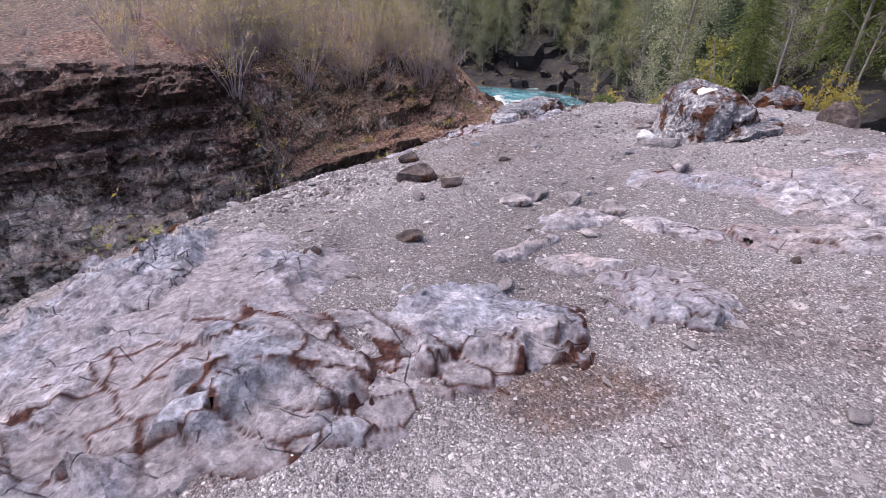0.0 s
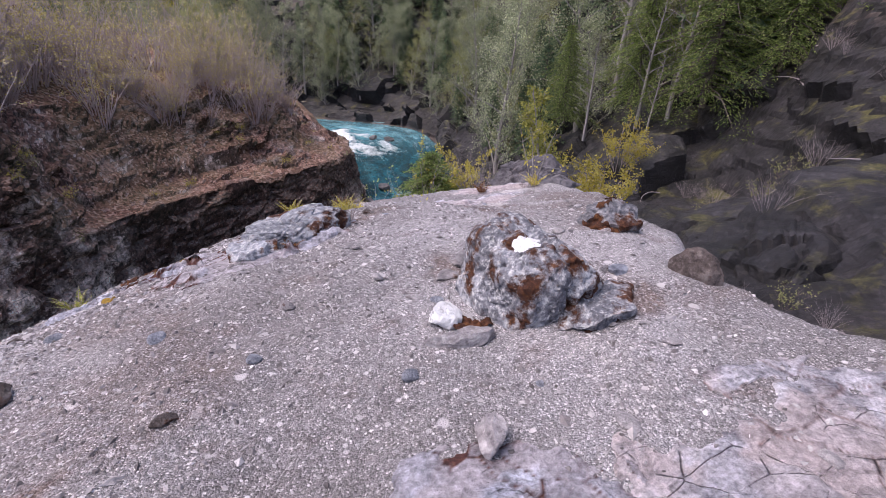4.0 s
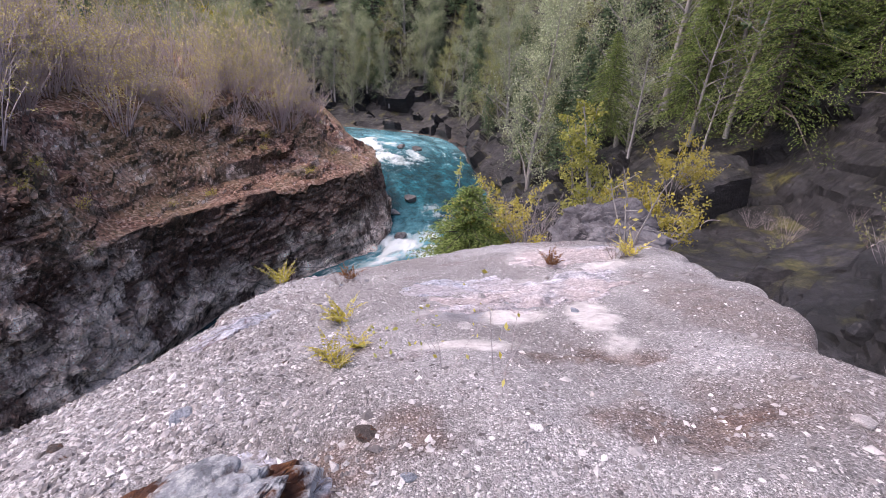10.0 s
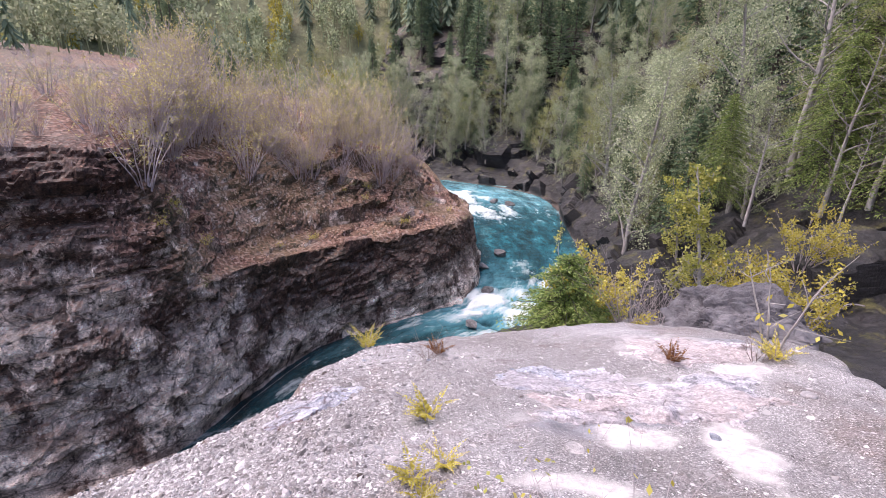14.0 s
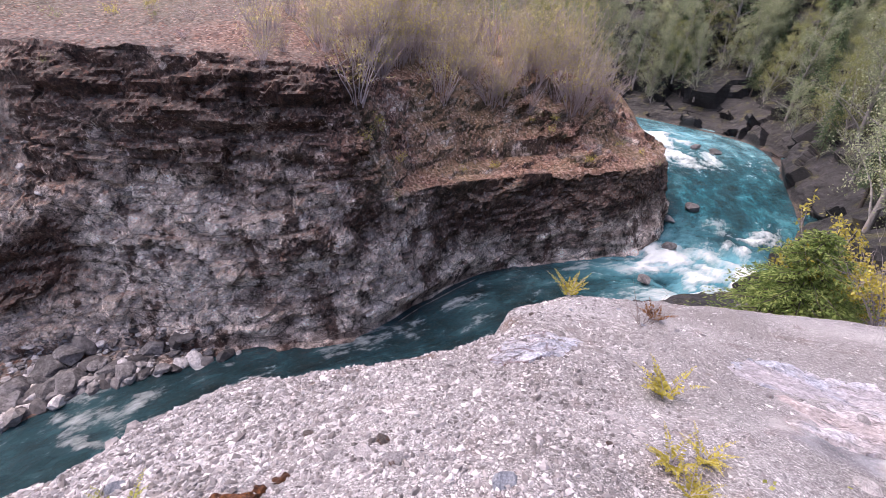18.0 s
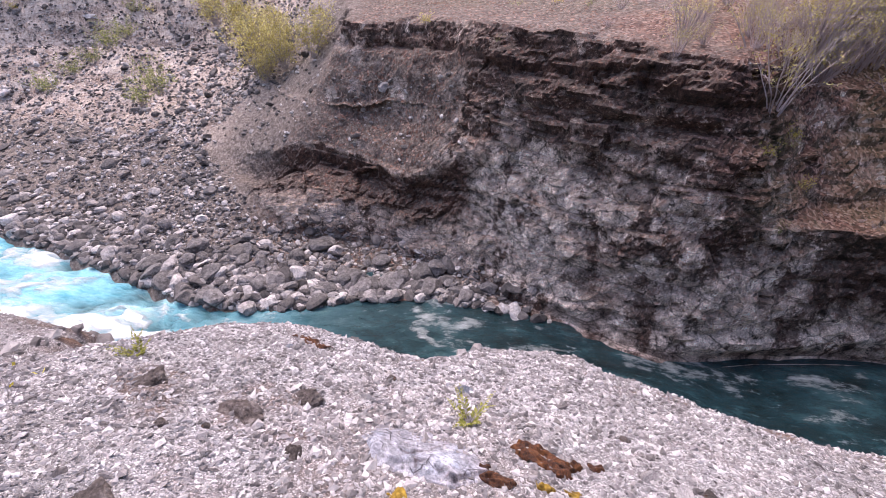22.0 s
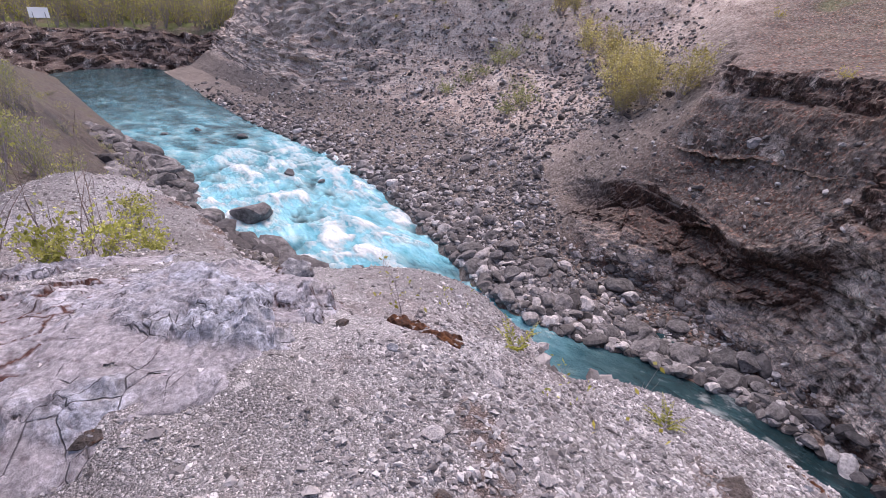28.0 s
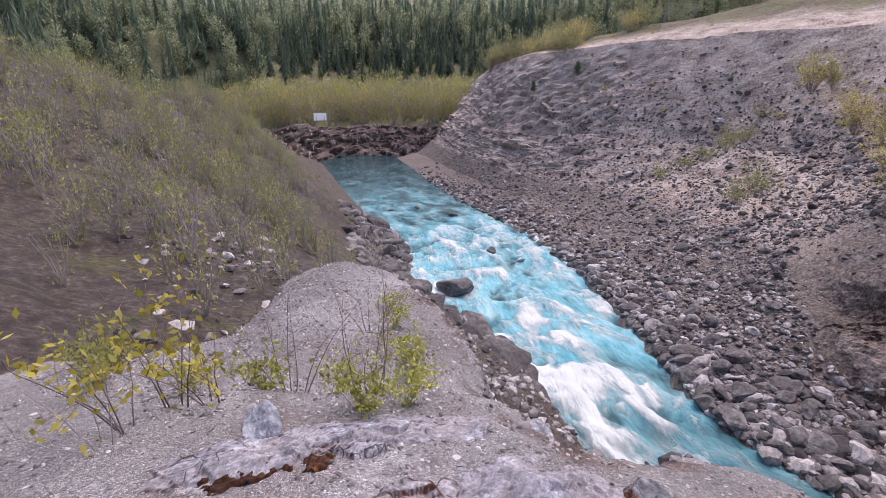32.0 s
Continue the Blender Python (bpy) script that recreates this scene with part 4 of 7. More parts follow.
def build_river():
    xs, ys = np.arange(-150, 36, 0.45), np.arange(-150, 140, 0.45)
    x, y = np.meshgrid(xs, ys, indexing="ij")
    near = np.zeros(x.shape, bool)
    for cx, cy in spline(np.array(CENTRE, float), 121):
        near |= (x - cx) ** 2 + (y - cy) ** 2 < (26 + 14 * (cx < -80)) ** 2
    faces = grid_faces(len(xs), len(ys))
    faces = faces[near.ravel()[faces].all(1)]
    used = np.unique(faces)
    remap = np.zeros(x.size, int)
    remap[used] = np.arange(len(used))
    x, y = x.ravel()[used], y.ravel()[used]
    n, s, m = along_river(x, y)
    # rapids upstream of the sill, broken water round the nose, white water at the far bend
    white = 1.3 * bell(s, 5.6, 1.0) + 1.1 * bell(s, 4.1, 0.7) + 0.9 * bell(s, 2.9, 0.6) + 0.6 * bell(s, 2.1, 0.35) + 0.6 * bell(s, 7.3, 0.35) * smooth(1.0, -4.0, n)
    white = white + 0.5 * bell(s, 8.4, 0.4) * smooth(0.0, 4.0, n) + 1.15 * bell(s, 14.0, 0.55) + 0.85 * bell(s, 15.1, 0.45) * smooth(7, -2, n) + 0.35 * bell(s, 13.0, 0.3) + 1.25 * bell(s, 18.0, 0.8) * smooth(-4, 2, n) + 0.5 * bell(s, 17.1, 0.35)
    white = np.clip(white, 0, 1.4)
    warp = vnoise(m * 0.07, n * 0.1, 0, 3)
    crest = 1 - np.abs(vnoise(m * 0.20 + 0.8 * warp, n * 0.16, 0.0, 203)) * 1.6
    crest = 0.6 * crest + 0.4 * (1 - np.abs(vnoise(m * 0.42 + warp, n * 0.33 + warp, 0.0, 205)) * 1.8)
    turb = fbm(m * 0.16 + warp, n * 0.22, 0, 5, 207, 0.6)
    lanes = fbm(m * 0.035, n * 0.42 + 0.5 * warp, 0, 4, 209, 0.55)
    fizz = fbm(m * 0.5 + 1.5 * turb, n * 0.6 + warp, 0, 4, 211, 0.65)
    foam = white * (0.42 + 0.5 * crest + 0.55 * turb + 0.4 * lanes + 0.55 * fizz) + 0.5 * np.maximum(0.7 * lanes + 0.7 * fizz - 0.16, 0) * smooth(7, 8, s) * (1 - smooth(12.2, 13, s))
    # the rise at station 1.6 paints reflected sky; the others are milky water
    milk_sky = 1.15 * bell(s, 4.7, 1.9) + 0.95 * bell(s, 2.9, 1.0) + 0.35 * bell(s, 1.6, 1.0) + 0.75 * bell(s, 14.1, 0.75) * (0.55 + 0.9 * lanes) + 0.4 * bell(s, 18.0, 0.7)
    milk_sky = np.clip(milk_sky * (1.0 + 0.6 * turb + 0.3 * fizz), 0, 1)
    amp = 0.05 + 0.50 * np.clip(white, 0, 1)
    z = WATER_Z + amp * (0.85 * crest - 0.4 + 0.75 * turb + 0.35 * fizz) + 0.03 * vnoise(m * 0.9, n * 1.2, 0, 213)
    me = mesh_from("water", np.stack([x, y, z], 1), remap[faces], WATER, True)
    set_float(me, "foam", np.clip(foam, 0, 1.3))
    set_float(me, "teal", smooth(12.4, 13.6, s) * (0.75 + 0.4 * lanes))
    set_float(me, "milk_sky", milk_sky)
    set_float(me, "run", m)
    set_float(me, "side", n)
    tagged(new("water", me), "turquoise mountain river with white rapids", "river", kind="structure")


build_river()

# ---- the rock spur on which the walk goes ----
SPUR_RIM = [(4.3, 5.7), (4.5, 6.3), (4.7, 6.95), (5.3, 7.9), (5.8, 8.6), (6.3, 9.8), (6.7, 10.4), (7.5, 11.5), (7.6, 13.0), (6.6, 14.5), (5.0, 14.8), (3.5, 14.4), (2.9, 13.3), (2.3, 12.0), (1.3, 12.3), (0.6, 11.8), (0.35, 10.6), (0.35, 9.6), (-0.08, 9.2), (-0.78, 8.8), (-1.48, 8.6), (-2.18, 8.6), (-2.68, 7.8), (-2.38, 6.9), (-3.48, 6.5), (-4.58, 5.8), (-4.48, 4.9), (-3.48, 4.75), (-2.68, 4.3), (-2.58, 3.95), (-3.68, 3.75), (-5.08, 3.7), (-5.1, 2.9), (-4.7, 2.2), (-3.9, 1.85), (-3.0, 1.4), (-3.3, 0.9), (-4.6, 0.2), (-5.6, -0.9), (-6.6, -1.9), (-7.8, -3.6), (-8.5, -5.4), (-8.2, -6.8), (-7.0, -7.1), (-5.4, -6.1), (-4.1, -5.3), (-3.0, -6.3), (-1.7, -9), (0, -12.5), (2, -16), (12, -16), (8, -6), (6, -2), (5, 0.8), (4.4, 2.6), (3.7, 3.8), (3.9, 4.8)]
RELIEF = [-1.583, 1.19, 0.269, -4.563, 3.116, -2.593, -0.091, 0.519, 0.204, 0.596, -0.139, 4.532, 0.063, 0.383, 0.483, 0.106, 0.22, 0.294, 0.122, -0.054, -0.093, 0.455, 0.26, 0.487, 0.047, 0.168, 0.159, 0.097, -0.33, 0.235, 0.138, 0.202, 0.341, 0.148, 0.242, 0.096]


def spur_top(x, y):
    xc, yc = np.clip(x, -7, 8) / 10, np.clip(y, -4, 14) / 10
    b = [np.ones_like(xc), xc, yc, xc * xc, xc * yc, yc * yc]
    k = 6
    z = sum(c * f for c, f in zip(RELIEF[:6], b))
    for a in np.arange(-4, 6.1, 2.5):
        for c in np.arange(-1, 11.6, 2.5):
            z = z + RELIEF[k] * np.exp(-((x - a) ** 2 + (y - c) ** 2) / 5.12)
            k += 1
    z = z + 0.35 * np.exp(-(((x + 4.4) / 1.1) ** 2 + ((y - 2.9) / 0.9) ** 2))
    # below the outcrop the gravel drops to a saddle and runs out as a mound
    past = -0.76 * (x + 3.4) - 0.65 * (y - 0.6)
    along = -0.768 * (x + 3.2) - 0.64 * (y + 2.6)
    side = np.abs(-0.64 * (x + 3.2) + 0.768 * (y + 2.6))
    low = -2.9 - 0.05 * np.clip(along, 0, 5.5) - 0.27 * np.maximum(side - 0.3, 0) - 0.6 * np.maximum(along - 5.5, 0)
    low = np.maximum(low, -5.2) + 0.9 * smooth(-4.5, 0.5, x) * smooth(-1.5, -5.0, y)
    w = smooth(0.3, 2.2, past)
    z = z * (1 - w) + low * w
    return z


def rim_distance(x, y):
    """Distance outside the rim (positive) or inside it (negative)."""
    p = np.array(SPUR_RIM, float)
    best, inside = np.full(x.shape, 1e9), np.zeros(x.shape, bool)
    for k in range(len(p)):
        a, b = p[k], p[(k + 1) % len(p)]
        e = b - a
        t = np.clip(((x - a[0]) * e[0] + (y - a[1]) * e[1]) / (e @ e), 0, 1)
        best = np.minimum(best, np.hypot(x - a[0] - t * e[0], y - a[1] - t * e[1]))
        if a[1] != b[1]:
            cross = ((a[1] > y) != (b[1] > y)) & (x < (b[0] - a[0]) * (y - a[1]) / (b[1] - a[1]) + a[0])
            inside ^= cross
    return np.where(inside, -best, best)


def ellipse(x, y, cx, cy, rx, ry, turn=0.0):
    c, s = math.cos(radians(turn)), math.sin(radians(turn))
    u, v = (x - cx) * c + (y - cy) * s, -(x - cx) * s + (y - cy) * c
    return (u / rx) ** 2 + (v / ry) ** 2


# bare rock showing through the gravel: centre, half sizes, turn, how far it stands proud
BARE = [(3.6, 9.1, 1.4, 0.55, 20, 0.03), (4.6, 10.4, 0.9, 0.6, 0, 0.03), (2.9, 8.6, 0.9, 0.35, 10, 0.03)]

# smooth patches of whitish silt: centre, half sizes, turn
SILT = [(3.05, 8.25, 0.42, 0.24, 20), (3.75, 8.0, 0.22, 0.75, -25), (3.25, 9.35, 0.85, 0.2, -14), (3.85, 8.9, 0.4, 0.14, -10), (2.5, 7.55, 0.4, 0.12, -10), (4.9, 9.6, 0.35, 0.2, 20)]


def silt(x, y):
    m = np.zeros(x.shape)
    for cx, cy, rx, ry, turn in SILT:
        m = np.maximum(m, 1 - smooth(0.5, 1.2, ellipse(x, y, cx, cy, rx, ry, turn) + 0.7 * fbm(x * 2.6, y * 2.6, 0, 4, 361, 0.6)))
    return m


def spur_height(x, y):
    d = rim_distance(x, y)
    wob = 0.16 * fbm(x * 1.1, y * 1.1, 0, 3, 301)
    d = d + wob
    z = spur_top(x, y) + 0.05 * fbm(x * 0.9, y * 0.9, 0, 3, 305) + 0.018 * fbm(x * 5, y * 5, 0, 3, 308)
    bare = np.zeros(x.shape)
    for cx, cy, rx, ry, turn, up in BARE:
        e = ellipse(x, y, cx, cy, rx, ry, turn) + 0.55 * fbm(x * 1.7, y * 1.7, 0, 3, 311)
        m = 1 - smooth(0.82, 1.0, e)
        f1, f2, idn = cells(x * 2.4 + 0.3 * vnoise(x * 2, y * 2, 0, 7), y * 2.4, 0.5, 315)
        z = z + m * (0.45 * up + 0.01 * idn + 0.01 * fbm(x * 4, y * 4, 0, 3, 319))
        bare = np.maximum(bare, m)
    steep = np.where(x < 1.8, 2.6, 1.5) - 1.7 * smooth(-2.6, -4.2, y) * (x < 0)
    lip = np.exp(-(d / 0.25) ** 2)
    out = np.maximum(d, 0)
    z = z - 0.08 * smooth(-0.5, 0.1, d) - steep * out * smooth(0, 0.35, out) - 0.25 * out
    z = z + smooth(0.1, 0.8, out) * (0.35 * fbm(x * 1.1, y * 1.1, z * 0.9, 3, 331))
    return z, d, bare, lip


def build_spur():
    xs, ys = np.arange(-13, 10.01, 0.065), np.arange(-15.5, 16.01, 0.065)
    x, y = np.meshgrid(xs, ys, indexing="ij")
    z, d, bare, lip = spur_height(x, y)
    z = np.maximum(z, -15 + 0 * z)
    me = mesh_from("spur", np.stack([x, y, z], 2).reshape(-1, 3), grid_faces(len(xs), len(ys)), GRAVEL, True)
    rocky = smooth(0.15, 0.5, d)
    palen = smooth(-0.1, 0.35, fbm(x * 0.9, y * 0.9, 0, 4, 341))
    set_float(me, "pale", np.clip(bare * (0.45 + 0.5 * palen), 0, 1))
    set_float(me, "silt", silt(x, y))
    set_float(me, "blue", np.clip(bare * (1 - palen) * 0.55 + 0.2 * rocky, 0, 1))
    patch = smooth(0.15, 0.5, fbm(x * 2.2, y * 2.2, 0, 4, 351))
    f1, f2, idn = cells(x * 2.4 + 0.3 * vnoise(x * 2, y * 2, 0, 7), y * 2.4, 0.5, 315)
    crack = bare * (1 - smooth(0.03, 0.13, f2 - f1))
    soil = np.zeros(x.shape)
    for cx, cy, rx, ry, turn in [(1.78, 6.45, 0.42, 0.2, 10), (3.35, 6.32, 0.7, 0.2, -8), (2.15, 4.95, 0.36, 0.2, 0), (2.75, 4.15, 0.4, 0.25, 10), (0.42, 1.2, 0.3, 0.2, 0), (-0.1, 3.55, 0.35, 0.15, 30), (-1.35, 5.45, 0.45, 0.25, 20), (-1.75, 4.9, 0.4, 0.2, 0), (-1.33, 3.6, 0.3, 0.12, 20), (3.2, 7.2, 0.5, 0.12, -10)]:
        ring = ellipse(x, y, cx, cy, rx, ry, turn) + 0.8 * fbm(x * 4, y * 4, 0, 4, 357, 0.6)
        soil = np.maximum(soil, 0.6 * (1 - smooth(0.3, 1.2, ring)))
    set_float(me, "rust", np.clip(soil + 0.8 * lip * patch * (x < 1) + 0.3 * crack + 0.3 * smooth(0.35, 0.7, fbm(x * 0.8, y * 0.8, 0, 4, 355)) + 0.35 * rocky, 0, 1))
    tagged(new("spur", me), "gravel-strewn pale rock spur high above the river", "rock outcrop", kind="structure")


build_spur()


# fractured bedrock standing out of the gravel
def outcrop(cx, cy, rx, ry, turn, up, seed, label, rust=0.7, plates=2.3, edge=0.3, rag=0.15, lean=-1.0, wide=0.048, rock=OUTCROP):
    step = 0.014 if rx < 1 else 0.017
    us, vs = np.arange(-rx * 1.15, rx * 1.15, step), np.arange(-ry * 1.25, ry * 1.25, step)
    u, v = np.meshgrid(us, vs, indexing="ij")
    c, s = math.cos(radians(turn)), math.sin(radians(turn))
    x, y = cx + u * c - v * s, cy + u * s + v * c
    z = spur_height(x, y)[0]
    wx, wy = 0.05 * fbm(x * 2.5, y * 2.5, 0, 4, seed), 0.05 * fbm(x * 2.5, y * 2.5, 0, 4, seed + 9)
    up = up * 0.8
    px, py = (u + wx) * plates * 0.85, (v + wy + 0.3 * u) * plates * 1.25
    f1, f2, idn = cells(px, py, 0.5, seed + 2)
    e = (u / rx) ** 2 + (v / ry) ** 2 + 0.3 * fbm(x * 3.1, y * 3.1, 0, 5, seed + 1, 0.6) + rag * idn
    # whole plates stay or break away, so that the outline is angular
    ids, inv = np.unique(np.round(idn * 1e6).astype(np.int64), return_inverse=True)
    inv = inv.reshape(e.shape)
    mean = (np.bincount(inv.ravel(), e.ravel()) / np.bincount(inv.ravel()))[inv]
    g1, g2, idm = cells(px * 1.9 + 0.4 * wx, py * 1.9, 0.5, seed + 3)
    ep = 0.6 * mean + 0.4 * e + 0.22 * idm
    m = (0.35 * (1 - smooth(edge, 1.0, e)) + 0.65 * (1 - smooth(0.58, 0.82, ep))) * (1 - smooth(0.9, 1.1, e)) * np.clip(0.5 + 0.62 * lean * v / ry, 0.06, 1.0)
    # gravel and dust cover part of it
    clear = smooth(-0.5, 0.0, fbm(x * 1.7, y * 1.7, 0, 4, seed + 20, 0.6) + 0.25 * idn)
    m = m * (0.2 + 0.8 * clear)
    size = np.bincount(inv.ravel())
    mx, my = (np.bincount(inv.ravel(), px.ravel()) / size)[inv], (np.bincount(inv.ravel(), py.ravel()) / size)[inv]
    slope = lattice((idn * 9999).astype(np.int64), 0, 0, 5) * (px - mx) + lattice((idn * 9999).astype(np.int64), 1, 0, 5) * (py - my)
    crack = 1 - smooth(0.0, wide, f2 - f1)
    seam = 1 - smooth(0.0, 0.07, g2 - g1)
    keep = smooth(-0.15, 0.35, fbm(x * 1.9, y * 1.3, 0, 2, seed + 6))
    h = up * (0.75 + 0.22 * idn + 0.3 * slope + 0.22 * idm - 0.30 * crack * keep - 0.20 * seam * keep)
    h = h + 0.022 * fbm(x * 7, y * 7, 0, 5, seed + 7, 0.68) + 0.008 * fbm(x * 26, y * 26, 0, 3, seed + 8)
    zz = z + m * h - 0.05 * smooth(0.85, 1.1, e) + 0.004
    # moss follows the joints; its dark tone also paints the shade inside them
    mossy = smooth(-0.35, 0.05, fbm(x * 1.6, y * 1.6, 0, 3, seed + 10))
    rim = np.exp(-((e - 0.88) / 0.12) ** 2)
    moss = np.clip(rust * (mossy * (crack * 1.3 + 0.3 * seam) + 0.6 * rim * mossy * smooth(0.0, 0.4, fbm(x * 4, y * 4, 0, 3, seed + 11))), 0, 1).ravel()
    dust = np.clip(smooth(-0.1, 0.35, fbm(x * 2.3, y * 2.3, 0, 5, seed + 12, 0.6)) * 0.5 + 0.9 * (1 - clear), 0, 1).ravel()
    # each plate between the cracks is a slab of its own
    z0 = float(z.min())
    v = np.stack([x - cx, y - cy, zz - z0], 2).reshape(-1, 3)
    faces = grid_faces(len(us), len(vs))
    faces = faces[e.ravel()[faces].min(1) < 1.15]
    plate = np.round(idn.ravel()[faces[:, 0]] * 1e6).astype(np.int64)
    root = new("outcrop")
    root.matrix_world = pose(cx, cy, z0)
    for k in np.unique(plate):
        f = faces[plate == k]
        if len(f) < 8:
            continue
        used, inv = np.unique(f, return_inverse=True)
        me = mesh_from("slab", v[used], inv.reshape(f.shape), rock, True)
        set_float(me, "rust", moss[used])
        set_float(me, "dust", dust[used])
        part("slab", me, rock, root)
    tagged(root, label, "bedrock", "bedrock outcrops")


outcrop(0.06, 1.56, 0.50, 0.36, 4, 0.17, 901, "fractured blue-grey bedrock with rusty moss in its cracks", 2.0, 6.5, 0.4, 0.25, -1.0, 0.115)
outcrop(-1.12, 1.26, 0.85, 0.48, 14, 0.16, 921, "pale cracked bedrock with dark mossy joints", 1.5, 4.6, 0.35, 0.2, -1.0, 0.08)
outcrop(-0.34, 1.14, 0.24, 0.17, 60, 0.09, 941, "crumbled dark grey bedrock between two ledges", 1.4, 7.0, 0.4, 0.2, -1.0, 0.10)
outcrop(-1.6, 1.75, 1.1, 0.62, 24, 0.22, 981, "layered purple-grey bedrock ledge with long cracks", 0.35, 4.4, 0.4, 0.3, 0.7)
outcrop(-2.25, 2.02, 0.6, 0.36, 48, 0.26, 1001, "raised dark ridge of layered bedrock with orange moss", 0.8, 5.0, 0.2, 0.15, 0.8)
outcrop(-2.0, 0.18, 1.15, 0.34, 146, 0.11, 1021, "blue-grey rim bedrock with rust-red moss", 0.8, 4.5)
outcrop(0.64, 2.12, 0.27, 0.13, -15, 0.07, 961, "pale smooth bedrock slab in the gravel", 0.4, 5.0, 0.75, 0.35, rock=PALE_OUTCROP)
outcrop(0.40, 2.29, 0.28, 0.08, 42, 0.10, 1041, "chain of broken white bedrock chips", 0.5, 9.0, 0.75, 0.45, rock=PALE_OUTCROP)
outcrop(0.80, 2.68, 0.32, 0.14, 26, 0.11, 1045, "angular broken pale bedrock pieces in the gravel", 0.6, 7.0, 0.75, 0.45, rock=PALE_OUTCROP)
outcrop(0.98, 1.76, 0.32, 0.24, -30, 0.07, 1047, "crumbled grey bedrock with rust-dark joints", 1.4, 7.0, 0.7, 0.35)
outcrop(1.26, 2.48, 0.32, 0.13, -38, 0.07, 1081, "strip of cracked pale bedrock in the gravel", 0.9, 6.0, 0.75, 0.45, rock=PALE_OUTCROP)
outcrop(1.88, 2.20, 0.55, 0.17, -18, 0.07, 1085, "long strip of cracked pale bedrock", 0.7, 5.0, 0.75, 0.45, rock=PALE_OUTCROP)
outcrop(2.78, 2.82, 0.86, 0.56, 12, 0.11, 1061, "broad pale bedrock with thin dark cracks by the rim", 0.5, 2.8, 0.7, 0.35, rock=PALE_OUTCROP)
outcrop(1.78, 3.14, 0.44, 0.26, -25, 0.10, 1051, "low grey bedrock with rusty joints", 1.1, 5.0, 0.7, 0.4)
outcrop(3.7, 9.0, 1.25, 0.5, 12, 0.04, 1101, "pale pinkish bedrock near the spur tip", 0.15, 2.2, 0.7, 0.5, rock=PALE_OUTCROP)
outcrop(3.0, 9.6, 0.7, 0.3, 20, 0.03, 1111, "smooth blue-grey bedrock near the spur tip", 0.1, 1.6, 0.6, 0.3)
outcrop(4.7, 10.3, 0.8, 0.5, 5, 0.05, 1121, "pale grey bedrock at the spur tip", 0.25, 2.0, rock=PALE_OUTCROP)
outcrop(0.75, 9.1, 0.5, 0.34, 70, 0.06, 1141, "rounded rim bedrock with dark moss above the gorge", 0.6, 5.2, 0.3, 0.2, -1.0, 0.14)
outcrop(0.85, 6.05, 0.85, 0.5, 30, 0.14, 1161, "blue-grey rim bedrock with orange moss cushions", 1.8, 3.5, 0.3, 0.2, -1.0, 0.12)
outcrop(0.1, 6.25, 0.4, 0.24, 25, 0.12, 1181, "low mossy rim bedrock with yellow-orange moss", 2.0, 5.0, 0.3, 0.2, -1.0, 0.14)
outcrop(-0.7, 6.15, 0.4, 0.22, 40, 0.08, 1201, "low grey bedrock in coarse gravel", 0.4, 3.5)


# the rocky bluff that closes the bend upstream
def build_bluff():
    foot = np.array([(-190, -60), (-168, -92), (-156, -112), (-150, -128), (-143, -146), (-126, -160), (-104, -170), (-80, -178)], float)
    rows = []
    for back, z in ((0, -24.5), (2, -21), (6, -17.5), (11, -11), (24, -8.5), (60, -3), (150, 34)):
        rows.append([(x - back * 0.8, y - back * 0.6, z) for x, y in foot])
    p, w = loft(rows, 14, (4, 10, 14, 10, 10, 8))
    x, y, z = p[..., 0], p[..., 1], p[..., 2]
    f1, f2, idn = cells(x * 0.2, y * 0.2, z * 0.35, 152)
    hard = (1 - smooth(3.0, 3.6, w))[None, :]
    d = hard * (1.6 * fbm(x * 0.1, y * 0.1, z * 0.15, 4, 151, 0.6) + 1.2 * idn - 0.7 * (1 - smooth(0, 0.15, f2 - f1)))
    q = p + normals_of(p) * d[..., None] * -1.0
    me = mesh_from("upstream_bluff", q.reshape(-1, 3), grid_faces(*p.shape[:2])[:, ::-1], CLIFF, False)
    one = np.ones(x.shape)
    for key, val in (("stain", 0.8 * one), ("lip", 0.0 * one), ("sandy", 0.0 * one), ("pale", 0.35 * one), ("soil", 0.8 * one), ("leafy", 0.2 * one), ("scree", 0.5 * one), ("green", one * smooth(3.0, 3.4, w)[None, :])):
        set_float(me, key, val)
    tagged(new("upstream_bluff", me), "dark layered rock bluff at the upstream bend", "cliff", kind="structure")
    return q, w[None, :] * one


BLUFF, BLUFF_ROW = build_bluff()

# ---- rocks ----
def ico(level):
    bm = bmesh.new()
    bmesh.ops.create_icosphere(bm, subdivisions=level, radius=1.0)
    bm.verts.ensure_lookup_table()
    v = np.array([q.co[:] for q in bm.verts])
    f = np.array([[q.index for q in face.verts] for face in bm.faces])
    bm.free()
    return v, f


ICO = {k: ico(k) for k in (1, 2, 3, 4, 5, 6)}


